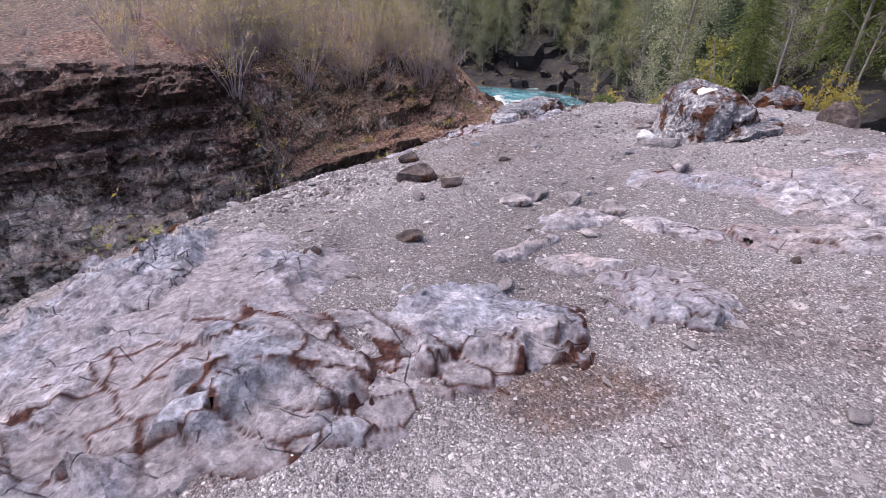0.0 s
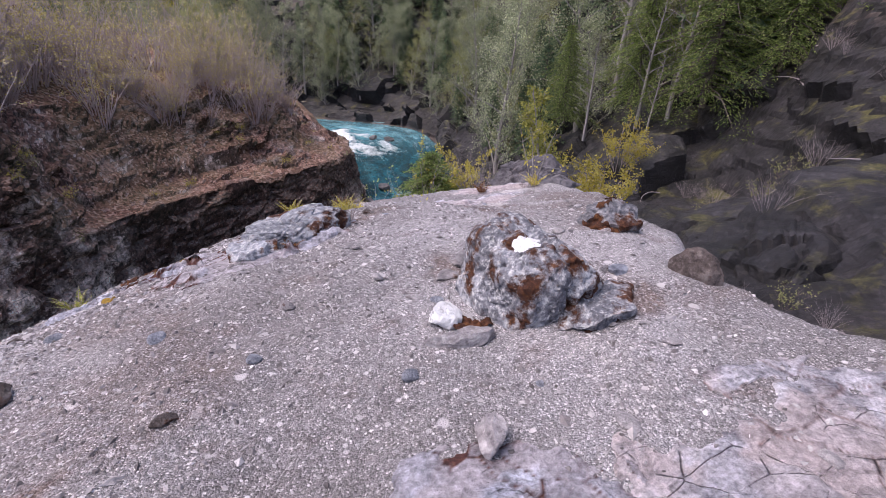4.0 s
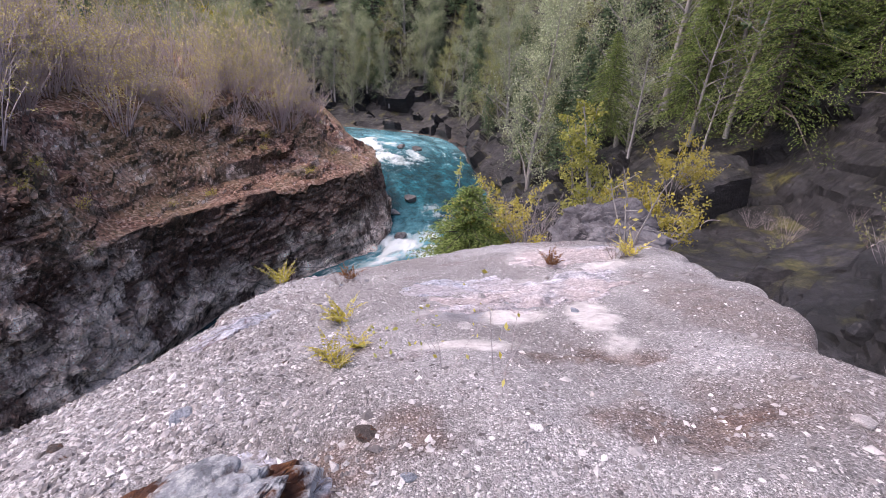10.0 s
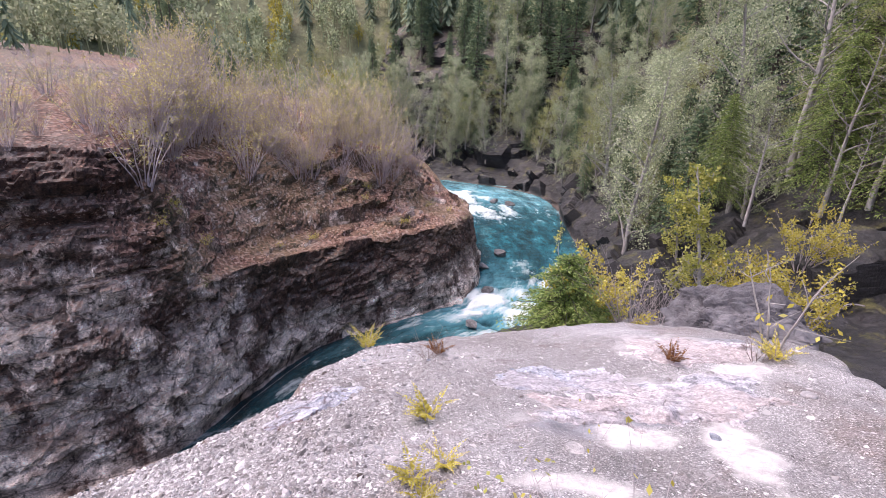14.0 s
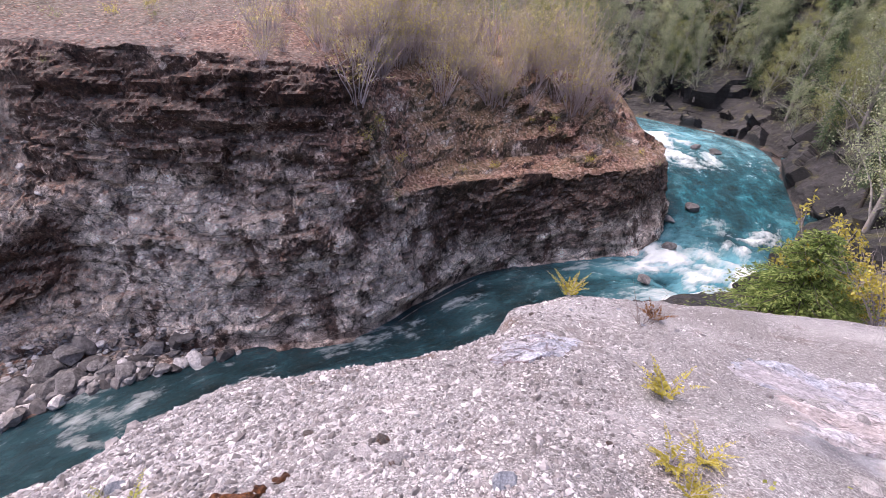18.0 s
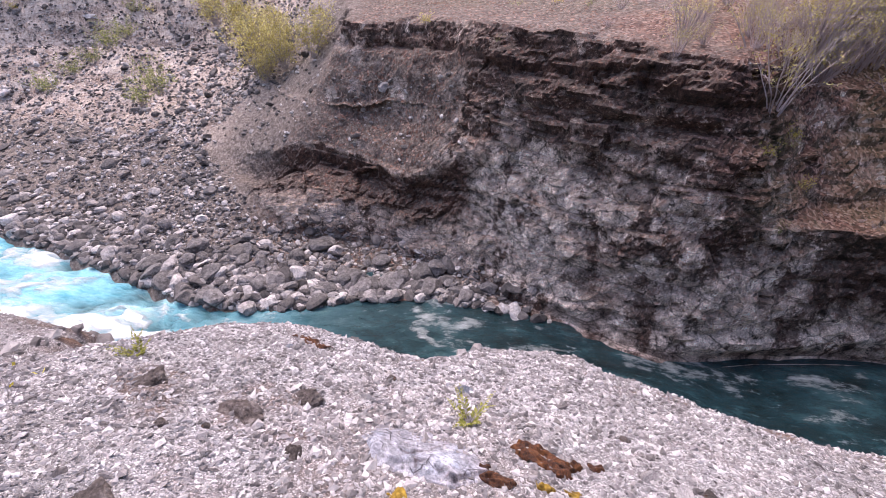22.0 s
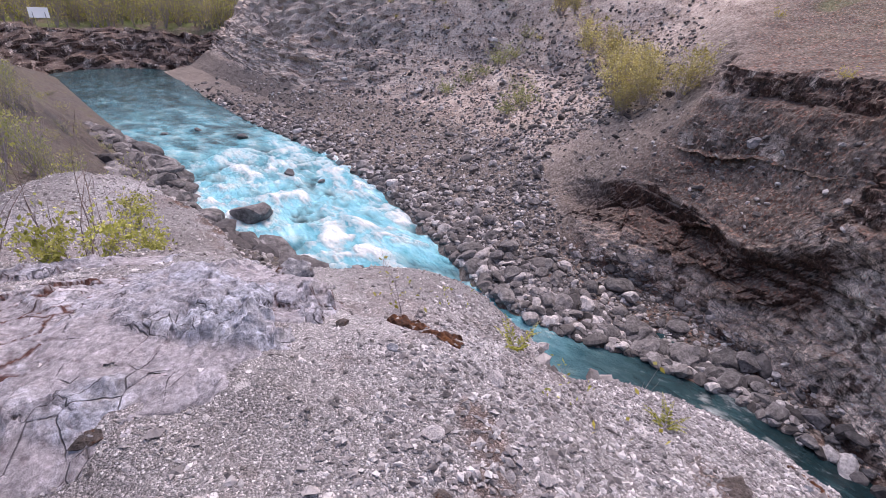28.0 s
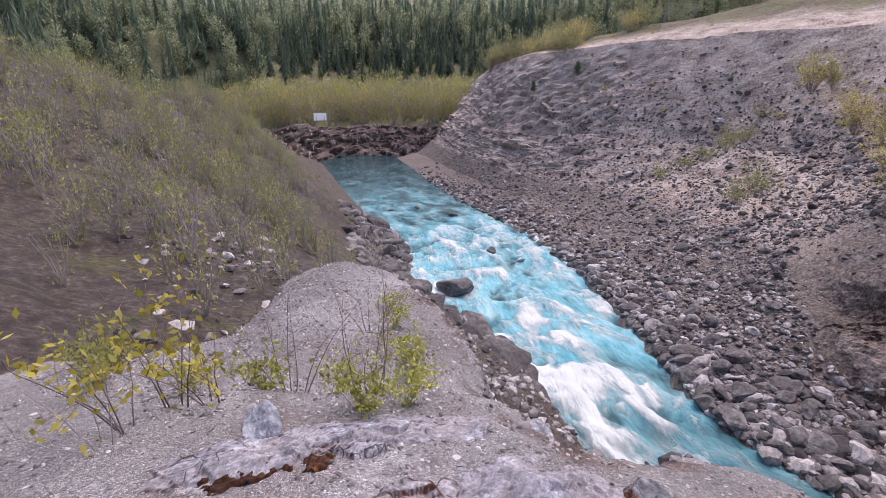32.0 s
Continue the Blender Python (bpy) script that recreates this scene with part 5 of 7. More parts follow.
def rock_shape(seed, size, level=3, cuts=9, rough=0.10, flat=0.0):
    """An angular rock: a ball cut by planes, then roughened. size: its three half lengths; flat: how level its top is."""
    rng = np.random.default_rng(seed)
    v, f = ICO[level]
    v = v.copy()
    for k in range(cuts):
        n = rng.normal(size=3)
        n /= np.linalg.norm(n)
        cut = rng.uniform(0.55, 0.86)
        over = np.maximum(v @ n - cut, 0)
        v -= over[:, None] * n * 0.94
    if flat:
        v[:, 2] = np.minimum(v[:, 2], flat + 0.12 * v[:, 2])
    v[:, 2] = np.maximum(v[:, 2], -0.55)
    r = v / np.maximum(np.linalg.norm(v, axis=1, keepdims=True), 1e-6)
    o = rng.uniform(-50, 50, 3)
    w = v * 1.6 + o
    v = v + r * (rough * fbm(w[:, 0], w[:, 1], w[:, 2], 4, seed % 97))[:, None]
    if level >= 4:
        w = v * 4.5 + o
        f1, f2, idn = cells(w[:, 0] * 0.55, w[:, 1] * 0.55, w[:, 2] * 0.55, seed % 89)
        v = v + r * (0.03 * idn - 0.035 * (1 - smooth(0, 0.12, f2 - f1)) + 0.025 * fbm(w[:, 0], w[:, 1], w[:, 2], 3, 5))[:, None]
    if level >= 5:
        w = v * 2.2 + o
        f1, f2, idn = cells(w[:, 0], w[:, 1], w[:, 2] * 0.6, seed % 83)
        v = v + r * (0.035 * idn - 0.02 * (1 - smooth(0, 0.10, f2 - f1)) + 0.022 * fbm(w[:, 0] * 3, w[:, 1] * 3, w[:, 2] * 2, 4, 8, 0.55))[:, None]
    return v * np.asarray(size), f


def rock_mesh(name, seed, size, mat, level=3, cuts=9, rough=0.10, flat=0.0):
    v, f = rock_shape(seed, size, level, cuts, rough, flat)
    return mesh_from(name, v, f, mat, False)


def spur_z(x, y):
    return float(spur_height(np.array([[float(x)]]), np.array([[float(y)]]))[0][0, 0])


def spur_rock(name, x, y, size, turn, mat, seed, label, category="rock", sink=0.2, level=4, cuts=10, rough=0.1, flat=0.0, tilt=(0, 0), group=""):
    me = rock_mesh(name, seed, [s / 2 for s in size], mat, level, cuts, rough, flat)
    ob = new(name, me)
    ob.matrix_world = pose(x, y, spur_z(x, y) + size[2] * (0.32 - sink), tilt[0], tilt[1], turn)
    tagged(ob, label, category, group)
    return ob


# the mossy boulder in the middle of the path, its broken pieces and snow-white patch
def boulder_shape():
    """A blocky boulder: upright on one side, sloping on the other, with a second hump behind a seam."""
    v, f = ICO[6]
    v = v / (np.abs(v) ** 3.2).sum(1, keepdims=True) ** (1 / 3.2)
    x, y, z = v.T
    low = 0.34 * smooth(0.0, 1.0, x) + 0.10 * smooth(0.2, -0.9, y) * smooth(-0.2, 0.8, x)
    z = np.where(z > 0, z * (1 - low), np.maximum(z, -0.7))
    x = x * (1 + 0.14 * smooth(0.5, -0.6, z))
    v = np.stack([x, y, z], 1)
    r = v / np.linalg.norm(v, axis=1, keepdims=True)
    seam = np.exp(-((y - 0.28 - 0.18 * x + 0.1 * vnoise(x * 2, y * 2, z * 2, 4)) / 0.09) ** 2) * smooth(-0.1, 0.4, z)
    cleft = np.exp(-((x - 0.12 + 0.25 * z + 0.12 * vnoise(x * 2, y * 2, z * 3, 6)) / 0.07) ** 2) * smooth(0.2, -0.5, y)
    f1, f2, idn = cells(x * 1.5 + 0.3 * vnoise(x * 3, y * 3, z * 3, 9), y * 1.5, z * 1.2, 12)
    g1, g2, idm = cells(x * 4.2, y * 4.2, z * 3.0, 14)
    d = 0.12 * fbm(x * 1.1 + 4, y * 1.1, z * 1.1, 2, 15) + 0.035 * idn - 0.03 * (1 - smooth(0, 0.10, f2 - f1)) + 0.025 * idm - 0.02 * (1 - smooth(0, 0.12, g2 - g1))
    d = d + 0.022 * fbm(x * 6, y * 6, z * 6, 4, 17, 0.62) - 0.13 * seam - 0.10 * cleft
    return (v + r * d[:, None]) * (0.35, 0.42, 0.37), f


boulder = new("boulder", mesh_from("boulder", *boulder_shape(), BOULDER_STONE, False))
boulder.matrix_world = pose(2.44, 4.47, spur_z(2.44, 4.47) + 0.06, 0, 0, 6)
tagged(boulder, "grey lichen-covered boulder with rusty moss on the gravel", "boulder")
WHITE = make_stone("white_quartz", ((0.62, 0.62, 0.63), (0.72, 0.72, 0.73), (0.78, 0.78, 0.78)), 0.0, 2.0, 0.2)


def crust(ob, way, spread, mat, name, label, ragged=0.16):
    """A thin skin over the part of a rock that faces way."""
    me = ob.data
    v = np.array([q.co[:] for q in me.vertices])
    nrm = np.array([q.normal[:] for q in me.vertices])
    way = np.array(way) / np.linalg.norm(way)
    d = (v - v.mean(0)) / np.linalg.norm(v - v.mean(0), axis=1, keepdims=True)
    near = d @ way + ragged * fbm(v[:, 0] * 13, v[:, 1] * 13, v[:, 2] * 13, 5, 7, 0.7) > math.cos(radians(spread))
    faces = np.array([list(f.vertices) for f in me.polygons])
    faces = faces[near[faces].all(1)]
    # one connected piece alone
    tag = np.arange(len(v))
    for _ in range(60):
        low = tag[faces].min(1)
        for k in range(3):
            np.minimum.at(tag, faces[:, k], low)
    root = np.bincount(tag[faces[:, 0]]).argmax()
    faces = faces[tag[faces[:, 0]] == root]
    used = np.unique(faces)
    remap = np.zeros(len(v), int)
    remap[used] = np.arange(len(used))
    thick = 0.006 + 0.010 * np.clip(fbm(v[used, 0] * 30, v[used, 1] * 30, v[used, 2] * 30, 3, 9), 0, 1)
    sk = mesh_from(name, v[used] + nrm[used] * thick[:, None], remap[faces], mat, True)
    part(name, sk, mat, ob, label)


crust(boulder, (-0.34, -0.30, 0.88), 14, WHITE, "quartz_patch", "white quartz patch", 0.008)
RUSTY = make_stone("rusty_moss", ((0.018, 0.009, 0.008), (0.055, 0.020, 0.011), (0.15, 0.058, 0.018)), 0.0, 9.0, 0.4)
GOLD_MOSS = make_stone("golden_moss", ((0.09, 0.05, 0.012), (0.22, 0.13, 0.02), (0.42, 0.28, 0.04)), 0.0, 6.0, 0.4)
spur_rock("rock", 2.72, 4.10, (0.62, 0.48, 0.42), 30, BOULDER_STONE, 13, "bluish lichen-covered rock with rusty moss against the boulder", "rock", 0.26, 5, 12, 0.12, 0.3)
spur_rock("stone_slab", 1.84, 4.33, (0.26, 0.20, 0.16), 50, WHITE, 14, "pale broken stone slab leaning beside the boulder", "stone", 0.1, 4, 10, 0.06, 0.5, (12, 8))
spur_rock("stone_slab", 1.87, 4.10, (0.46, 0.17, 0.13), 8, PALE_STONE, 15, "long low pale stone lying before the boulder", "stone", 0.15, 4, 10, 0.06, 0.5)
spur_rock("stone_slab", 2.22, 5.05, (0.34, 0.22, 0.07), 40, SLAB_STONE, 16, "low grey stone half buried in gravel", "stone", 0.34)
spur_rock("stone", 2.02, 4.86, (0.2, 0.14, 0.05), 20, SLAB_STONE, 17, "flat brown stone in the gravel", "stone", 0.1, 3)

# the mossy rock mass on the left rim
spur_rock("rim_rock", 1.05, 6.12, (1.15, 0.66, 0.60), 36, RIM_STONE, 22, "blue-grey bedrock block with orange moss at the rim", "rock", 0.26, 6, 22, 0.15, 0.4)
spur_rock("rim_rock", 0.72, 5.86, (0.5, 0.4, 0.3), 60, RIM_STONE, 26, "low blue-grey rock with dark moss seams at the rim", "rock", 0.26, 5, 16, 0.13, 0.4)
far_rim = spur_rock("rim_rock", 3.6, 5.30, (0.54, 0.46, 0.5), -20, MOSS_STONE, 24, "rusty moss-covered rock on the far rim", "rock", 0.2, 5, 12, 0.16)
crust(far_rim, (-0.5, -0.6, -0.1), 34, RUSTY, "moss_patch", "rust-red moss")
crust(far_rim, (-0.2, 0.1, 0.95), 26, RUSTY, "moss_patch", "rust-red moss")
spur_rock("rim_rock", 3.5, 4.25, (0.2, 0.36, 0.40), 25, BROWN_STONE, 25, "dark upright rock block at the rim", "rock", 0.3, 4, 12, 0.06)
spur_rock("stone", 3.05, 4.42, (0.16, 0.12, 0.09), 20, BLUE_STONE, 29, "small grey stone in the gravel", "stone", 0.15, 3)

# broken stones on the path
for x, y, a, b, c, turn, tilt, seed in [(-0.28, 3.45, 0.36, 0.2, 0.17, 20, 18, 51), (-0.02, 3.2, 0.24, 0.12, 0.1, 28, 12, 52), (-0.26, 2.4, 0.18, 0.11, 0.08, 5, 0, 53), (0.56, 3.2, 0.12, 0.1, 0.08, 0, 0, 54),
                                        (0.58, 3.08, 0.26, 0.16, 0.14, 40, 8, 55), (0.42, 2.95, 0.24, 0.18, 0.12, 10, 5, 56), (0.80, 2.95, 0.20, 0.13, 0.12, 60, 12, 57), (1.02, 2.78, 0.2, 0.16, 0.12, 0, 10, 58),
                                        (-0.42, 4.45, 0.22, 0.16, 0.14, 15, 10, 59), (1.74, 3.42, 0.22, 0.14, 0.16, 70, 14, 60)]:
    spur_rock("broken_stone", x, y, (a, b, c), turn, BROWN_STONE if seed in (51, 52, 53, 54, 59) else SLAB_STONE, seed, "broken angular stone lying on the gravel", "stone", 0.08, 4, 11, 0.06, 0.5, (tilt, 0), "broken stones on the path")

# dark lumps and rocks along the upstream rim
for x, y, a, b, c, turn, seed in [(-1.3, 5.33, 0.36, 0.26, 0.2, 20, 61), (-1.4, 5.68, 0.3, 0.24, 0.22, -30, 62), (-0.86, 5.55, 0.18, 0.12, 0.1, 10, 63), (-1.75, 4.88, 0.34, 0.26, 0.18, 0, 64),
                                  (-0.78, 4.78, 0.46, 0.28, 0.16, 15, 65), (-1.25, 4.98, 0.12, 0.1, 0.08, 0, 66)]:
    spur_rock("earth_lump", x, y, (a * 0.75, b * 0.75, c * 0.75), turn, BROWN_STONE, seed, "dark brown mossy lump in pale gravel", "rock", 0.42, 5, 7, 0.2, 0.0, (0, 0), "dark lumps near the rim")
for x, y, a, b, c, turn, seed in [(-1.75, -0.45, 0.6, 0.3, 0.2, 60, 81), (-3.4, 0.95, 0.5, 0.3, 0.26, 30, 82), (-2.65, 1.95, 0.42, 0.3, 0.3, 20, 84)]:
    spur_rock("rim_rock", x, y, (a, b, c), turn, MOSS_STONE if seed != 81 else BLUE_STONE, seed, "blue-grey rim rock with rust-red moss", "rock", 0.28, 5, 9, 0.09, 0.5)


# moss beds lying on the gravel
def moss_bed(x, y, rx, ry, turn, mat, label, seed):
    us, vs = np.meshgrid(np.linspace(-1.1, 1.1, 46), np.linspace(-1.1, 1.1, 46), indexing="ij")
    c, s = math.cos(radians(turn)), math.sin(radians(turn))
    px, py = x + us * rx * c - vs * ry * s, y + us * rx * s + vs * ry * c
    e = us**2 + vs**2 + 1.1 * fbm(px * 9, py * 9, 0, 4, seed, 0.6)
    z = spur_height(px, py)[0] + 0.02 * (1 - smooth(0.3, 1.0, e)) * (1 + 0.9 * vnoise(px * 40, py * 40, 0, seed + 1)) - 0.03 * smooth(0.8, 1.1, e)
    me = mesh_from("moss_bed", np.stack([px, py, z], 2).reshape(-1, 3), grid_faces(46, 46), mat, True)
    tagged(new("moss_bed", me), label, "moss", "moss beds on the spur")


for k, (x, y, rx, ry, turn, gold) in enumerate([(-0.45, 6.72, 0.20, 0.08, 20, 0), (-0.22, 6.66, 0.10, 0.05, 60, 1), (-0.34, 6.86, 0.16, 0.06, 70, 0), (-0.40, 6.4, 0.1, 0.06, 20, 0), (-1.36, 0.02, 0.26, 0.10, 140, 0), (-1.72, 0.28, 0.16, 0.08, 30, 0), (-0.4, 5.9, 0.1, 0.05, 0, 1),
                                               (2.66, 4.0, 0.17, 0.08, 10, 0), (1.96, 4.28, 0.12, 0.10, 30, 0), (0.05, 6.32, 0.14, 0.08, 20, 1), (3.6, 5.2, 0.2, 0.12, 20, 0), (-2.62, 5.9, 0.2, 0.1, 30, 0), (-2.2, 3.1, 0.24, 0.08, 80, 0)]):
    moss_bed(x, y, rx, ry, turn, GOLD_MOSS if gold else RUSTY, "golden-yellow moss cushion on the gravel" if gold else "rust-red moss bed on the gravel", 970 + 3 * k)

# loose stones that can be told apart
rng = np.random.default_rng(5)
STONES = [rock_mesh("stone", 400 + k, (0.5, 0.38, 0.26), m, 2, 8, 0.08) for k, m in enumerate((PALE_STONE, PALE_STONE, SLAB_STONE, BLUE_STONE, BROWN_STONE, PALE_STONE))]
made = 0
while made < 170:
    x, y = rng.uniform(-3.6, 5.5), rng.uniform(-3.0, 11.0)
    if rim_distance(np.array([x]), np.array([y]))[0] > -0.15:
        continue
    s = rng.uniform(0.05, 0.15)
    ob = new("stone", STONES[rng.integers(len(STONES))])
    ob.matrix_world = Matrix.LocRotScale((x, y, spur_z(x, y) + 0.05 * s), Euler((rng.uniform(-0.3, 0.3), rng.uniform(-0.3, 0.3), rng.uniform(0, 6.3))), (s, s, s * rng.uniform(0.6, 1.0)))
    tagged(ob, "small angular stone lying in the gravel", "stone", "loose stones on the spur")
    made += 1


# ---- many small pieces joined into one mesh ----
def scatter_mesh(name, protos, places, sizes, mat, rng, squash=(0.5, 1.0), turns=0.5):
    """protos: (verts, faces) pairs with the same face width; places: (n, 3)."""
    vs, fs, base = [], [], 0
    which = rng.integers(len(protos), size=len(places))
    for k, (pv, pf) in enumerate(protos):
        idx = np.where(which == k)[0]
        n = len(idx)
        if not n:
            continue
        a, b, c = rng.uniform(0, 2 * math.pi, n), rng.uniform(-turns, turns, n), rng.uniform(-turns, turns, n)
        ca, sa, cb, sb, cc, sc = np.cos(a), np.sin(a), np.cos(b), np.sin(b), np.cos(c), np.sin(c)
        one, zero = np.ones(n), np.zeros(n)
        rz = np.stack([ca, -sa, zero, sa, ca, zero, zero, zero, one], 1).reshape(n, 3, 3)
        rx = np.stack([one, zero, zero, zero, cb, -sb, zero, sb, cb], 1).reshape(n, 3, 3)
        ry = np.stack([cc, zero, sc, zero, one, zero, -sc, zero, cc], 1).reshape(n, 3, 3)
        s = sizes[idx][:, None] * np.stack([rng.uniform(0.8, 1.25, n), rng.uniform(0.65, 1.0, n), rng.uniform(*squash, n)], 1)
        local = pv[None] * s[:, None, :]
        v = np.einsum("nij,nkj->nki", rz @ rx @ ry, local) + places[idx][:, None, :]
        vs.append(v.reshape(-1, 3))
        fs.append((pf[None] + (np.arange(n) * len(pv))[:, None, None] + base).reshape(-1, pf.shape[1]))
        base += n * len(pv)
    return mesh_from(name, np.concatenate(vs), np.concatenate(fs), mat, False)


def jag(seed, level, cuts=6):
    v, f = rock_shape(seed, (1, 1, 0.8), level, cuts, 0.12)
    return v, f


OCTA = (np.array([(1, 0, 0), (-0.9, 0.1, 0), (0, 1, 0), (0.1, -1, 0), (0, 0, 0.7), (0, 0.1, -0.6)], float),
        np.array([(0, 2, 4), (2, 1, 4), (1, 3, 4), (3, 0, 4), (2, 0, 5), (1, 2, 5), (3, 1, 5), (0, 3, 5)]))


def build_pebbles():
    rng = np.random.default_rng(17)
    n = 105000
    along = np.array([(e[0], e[1]) for _, e, _, _ in PATH])
    c = along[rng.integers(len(along), size=n)]
    ang, rad = rng.uniform(0, 2 * math.pi, n), 0.4 + 5.2 * rng.uniform(0, 1, n) ** 0.75
    x, y = c[:, 0] + rad * np.cos(ang), c[:, 1] + rad * np.sin(ang)
    patchy = fbm(x * 0.8, y * 0.8, 0, 3, 401)
    coarse = smooth(5.0, 6.2, y) * (1 - smooth(0.6, 2.4, x)) + smooth(2.0, 3.5, y) * (1 - smooth(-1.2, 0.0, x))
    k = n // 4
    x[:k], y[:k] = rng.uniform(-8.6, -1.5, k), rng.uniform(-7.2, 1.5, k)
    keep = rng.uniform(0, 1, n) < 0.45 + 0.4 * patchy + 0.5 * coarse
    x, y, coarse = x[keep], y[keep], coarse[keep]
    k = 42000
    x, y = np.concatenate([x, rng.uniform(-3.6, 2.0, k)]), np.concatenate([y, rng.uniform(3.0, 11.6, k)])
    edge = smooth(5.0, 6.2, y[-k:]) * (1 - smooth(0.6, 2.0, x[-k:])) + smooth(2.0, 3.5, y[-k:]) * (1 - smooth(-1.2, 0.0, x[-k:]))
    coarse = np.concatenate([coarse, 0.8 * np.clip(edge, 0, 1)])
    few = np.ones(len(x), bool)
    few[-k:] = rng.uniform(0, 1, k) < 0.1 + 0.9 * edge
    x, y, coarse = x[few], y[few], coarse[few]
    z, d, bare, _ = spur_height(x, y)
    ok = (d < 0.05) & (bare < 0.5) & (silt(x, y) < 0.4)
    x, y, z, coarse = x[ok], y[ok], z[ok], coarse[ok]
    r = rng.uniform(0, 1, len(x))
    size = 0.005 + 0.016 * r**3 + 0.012 * (y < -1.0) * rng.uniform(0, 1, len(x)) + coarse * 0.014 * rng.uniform(0, 1, len(x)) ** 1.5 + (rng.uniform(0, 1, len(x)) > 0.985) * rng.uniform(0.008, 0.025, len(x))
    me = scatter_mesh("pebbles", [OCTA, (OCTA[0] * (1.2, 0.7, 0.9), OCTA[1])], np.stack([x, y, z + 0.15 * size], 1), size, PEBBLES, rng)
    tagged(new("pebbles", me), "pale angular pebbles strewn over the spur", "pebbles", kind="stuff")


build_pebbles()


# ---- talus of the far bank ----
def bank_samples(grid, count, weight, rng):
    """Random points on a bank, by area times weight."""
    a, b, c = grid[:-1, :-1], grid[1:, :-1], grid[:-1, 1:]
    area = np.linalg.norm(np.cross(b - a, c - a), axis=2) * weight[:-1, :-1]
    p = area.ravel() / area.sum()
    k = rng.choice(area.size, count, p=p)
    u, v = rng.uniform(0, 1, (count, 1)), rng.uniform(0, 1, (count, 1))
    a, b, c = a.reshape(-1, 3)[k], b.reshape(-1, 3)[k], c.reshape(-1, 3)[k]
    return a + (b - a) * u + (c - a) * v, k


TALUS_EDGE = smooth(5.2, 6.2, LEFT_ST + 1.7 * smooth(2.2, 3.0, LEFT_ROW) + 0.6 * fbm(LEFT[..., 0] * 0.15, LEFT[..., 1] * 0.15, LEFT[..., 2] * 0.15, 3, 402))
TALUS = smooth(0.9, 1.05, LEFT_ROW) * ((1 - TALUS_EDGE) * (1 - smooth(4.0, 5.0, LEFT_ROW)) + TALUS_EDGE * (1 - smooth(1.95, 2.2, LEFT_ROW)) + 0.10 * TALUS_EDGE * smooth(3.05, 3.2, LEFT_ROW) * (1 - smooth(4.3, 4.6, LEFT_ROW)) * (1 - smooth(8.3, 9.0, LEFT_ST)))
TALUS = TALUS * (1 - smooth(2.6, 2.9, LEFT_ROW) * (1 - smooth(1.0, 1.6, LEFT_ST))) * smooth(0.3, 1.5, LEFT_ST) * (1 - smooth(9.3, 10.6, LEFT_ST))


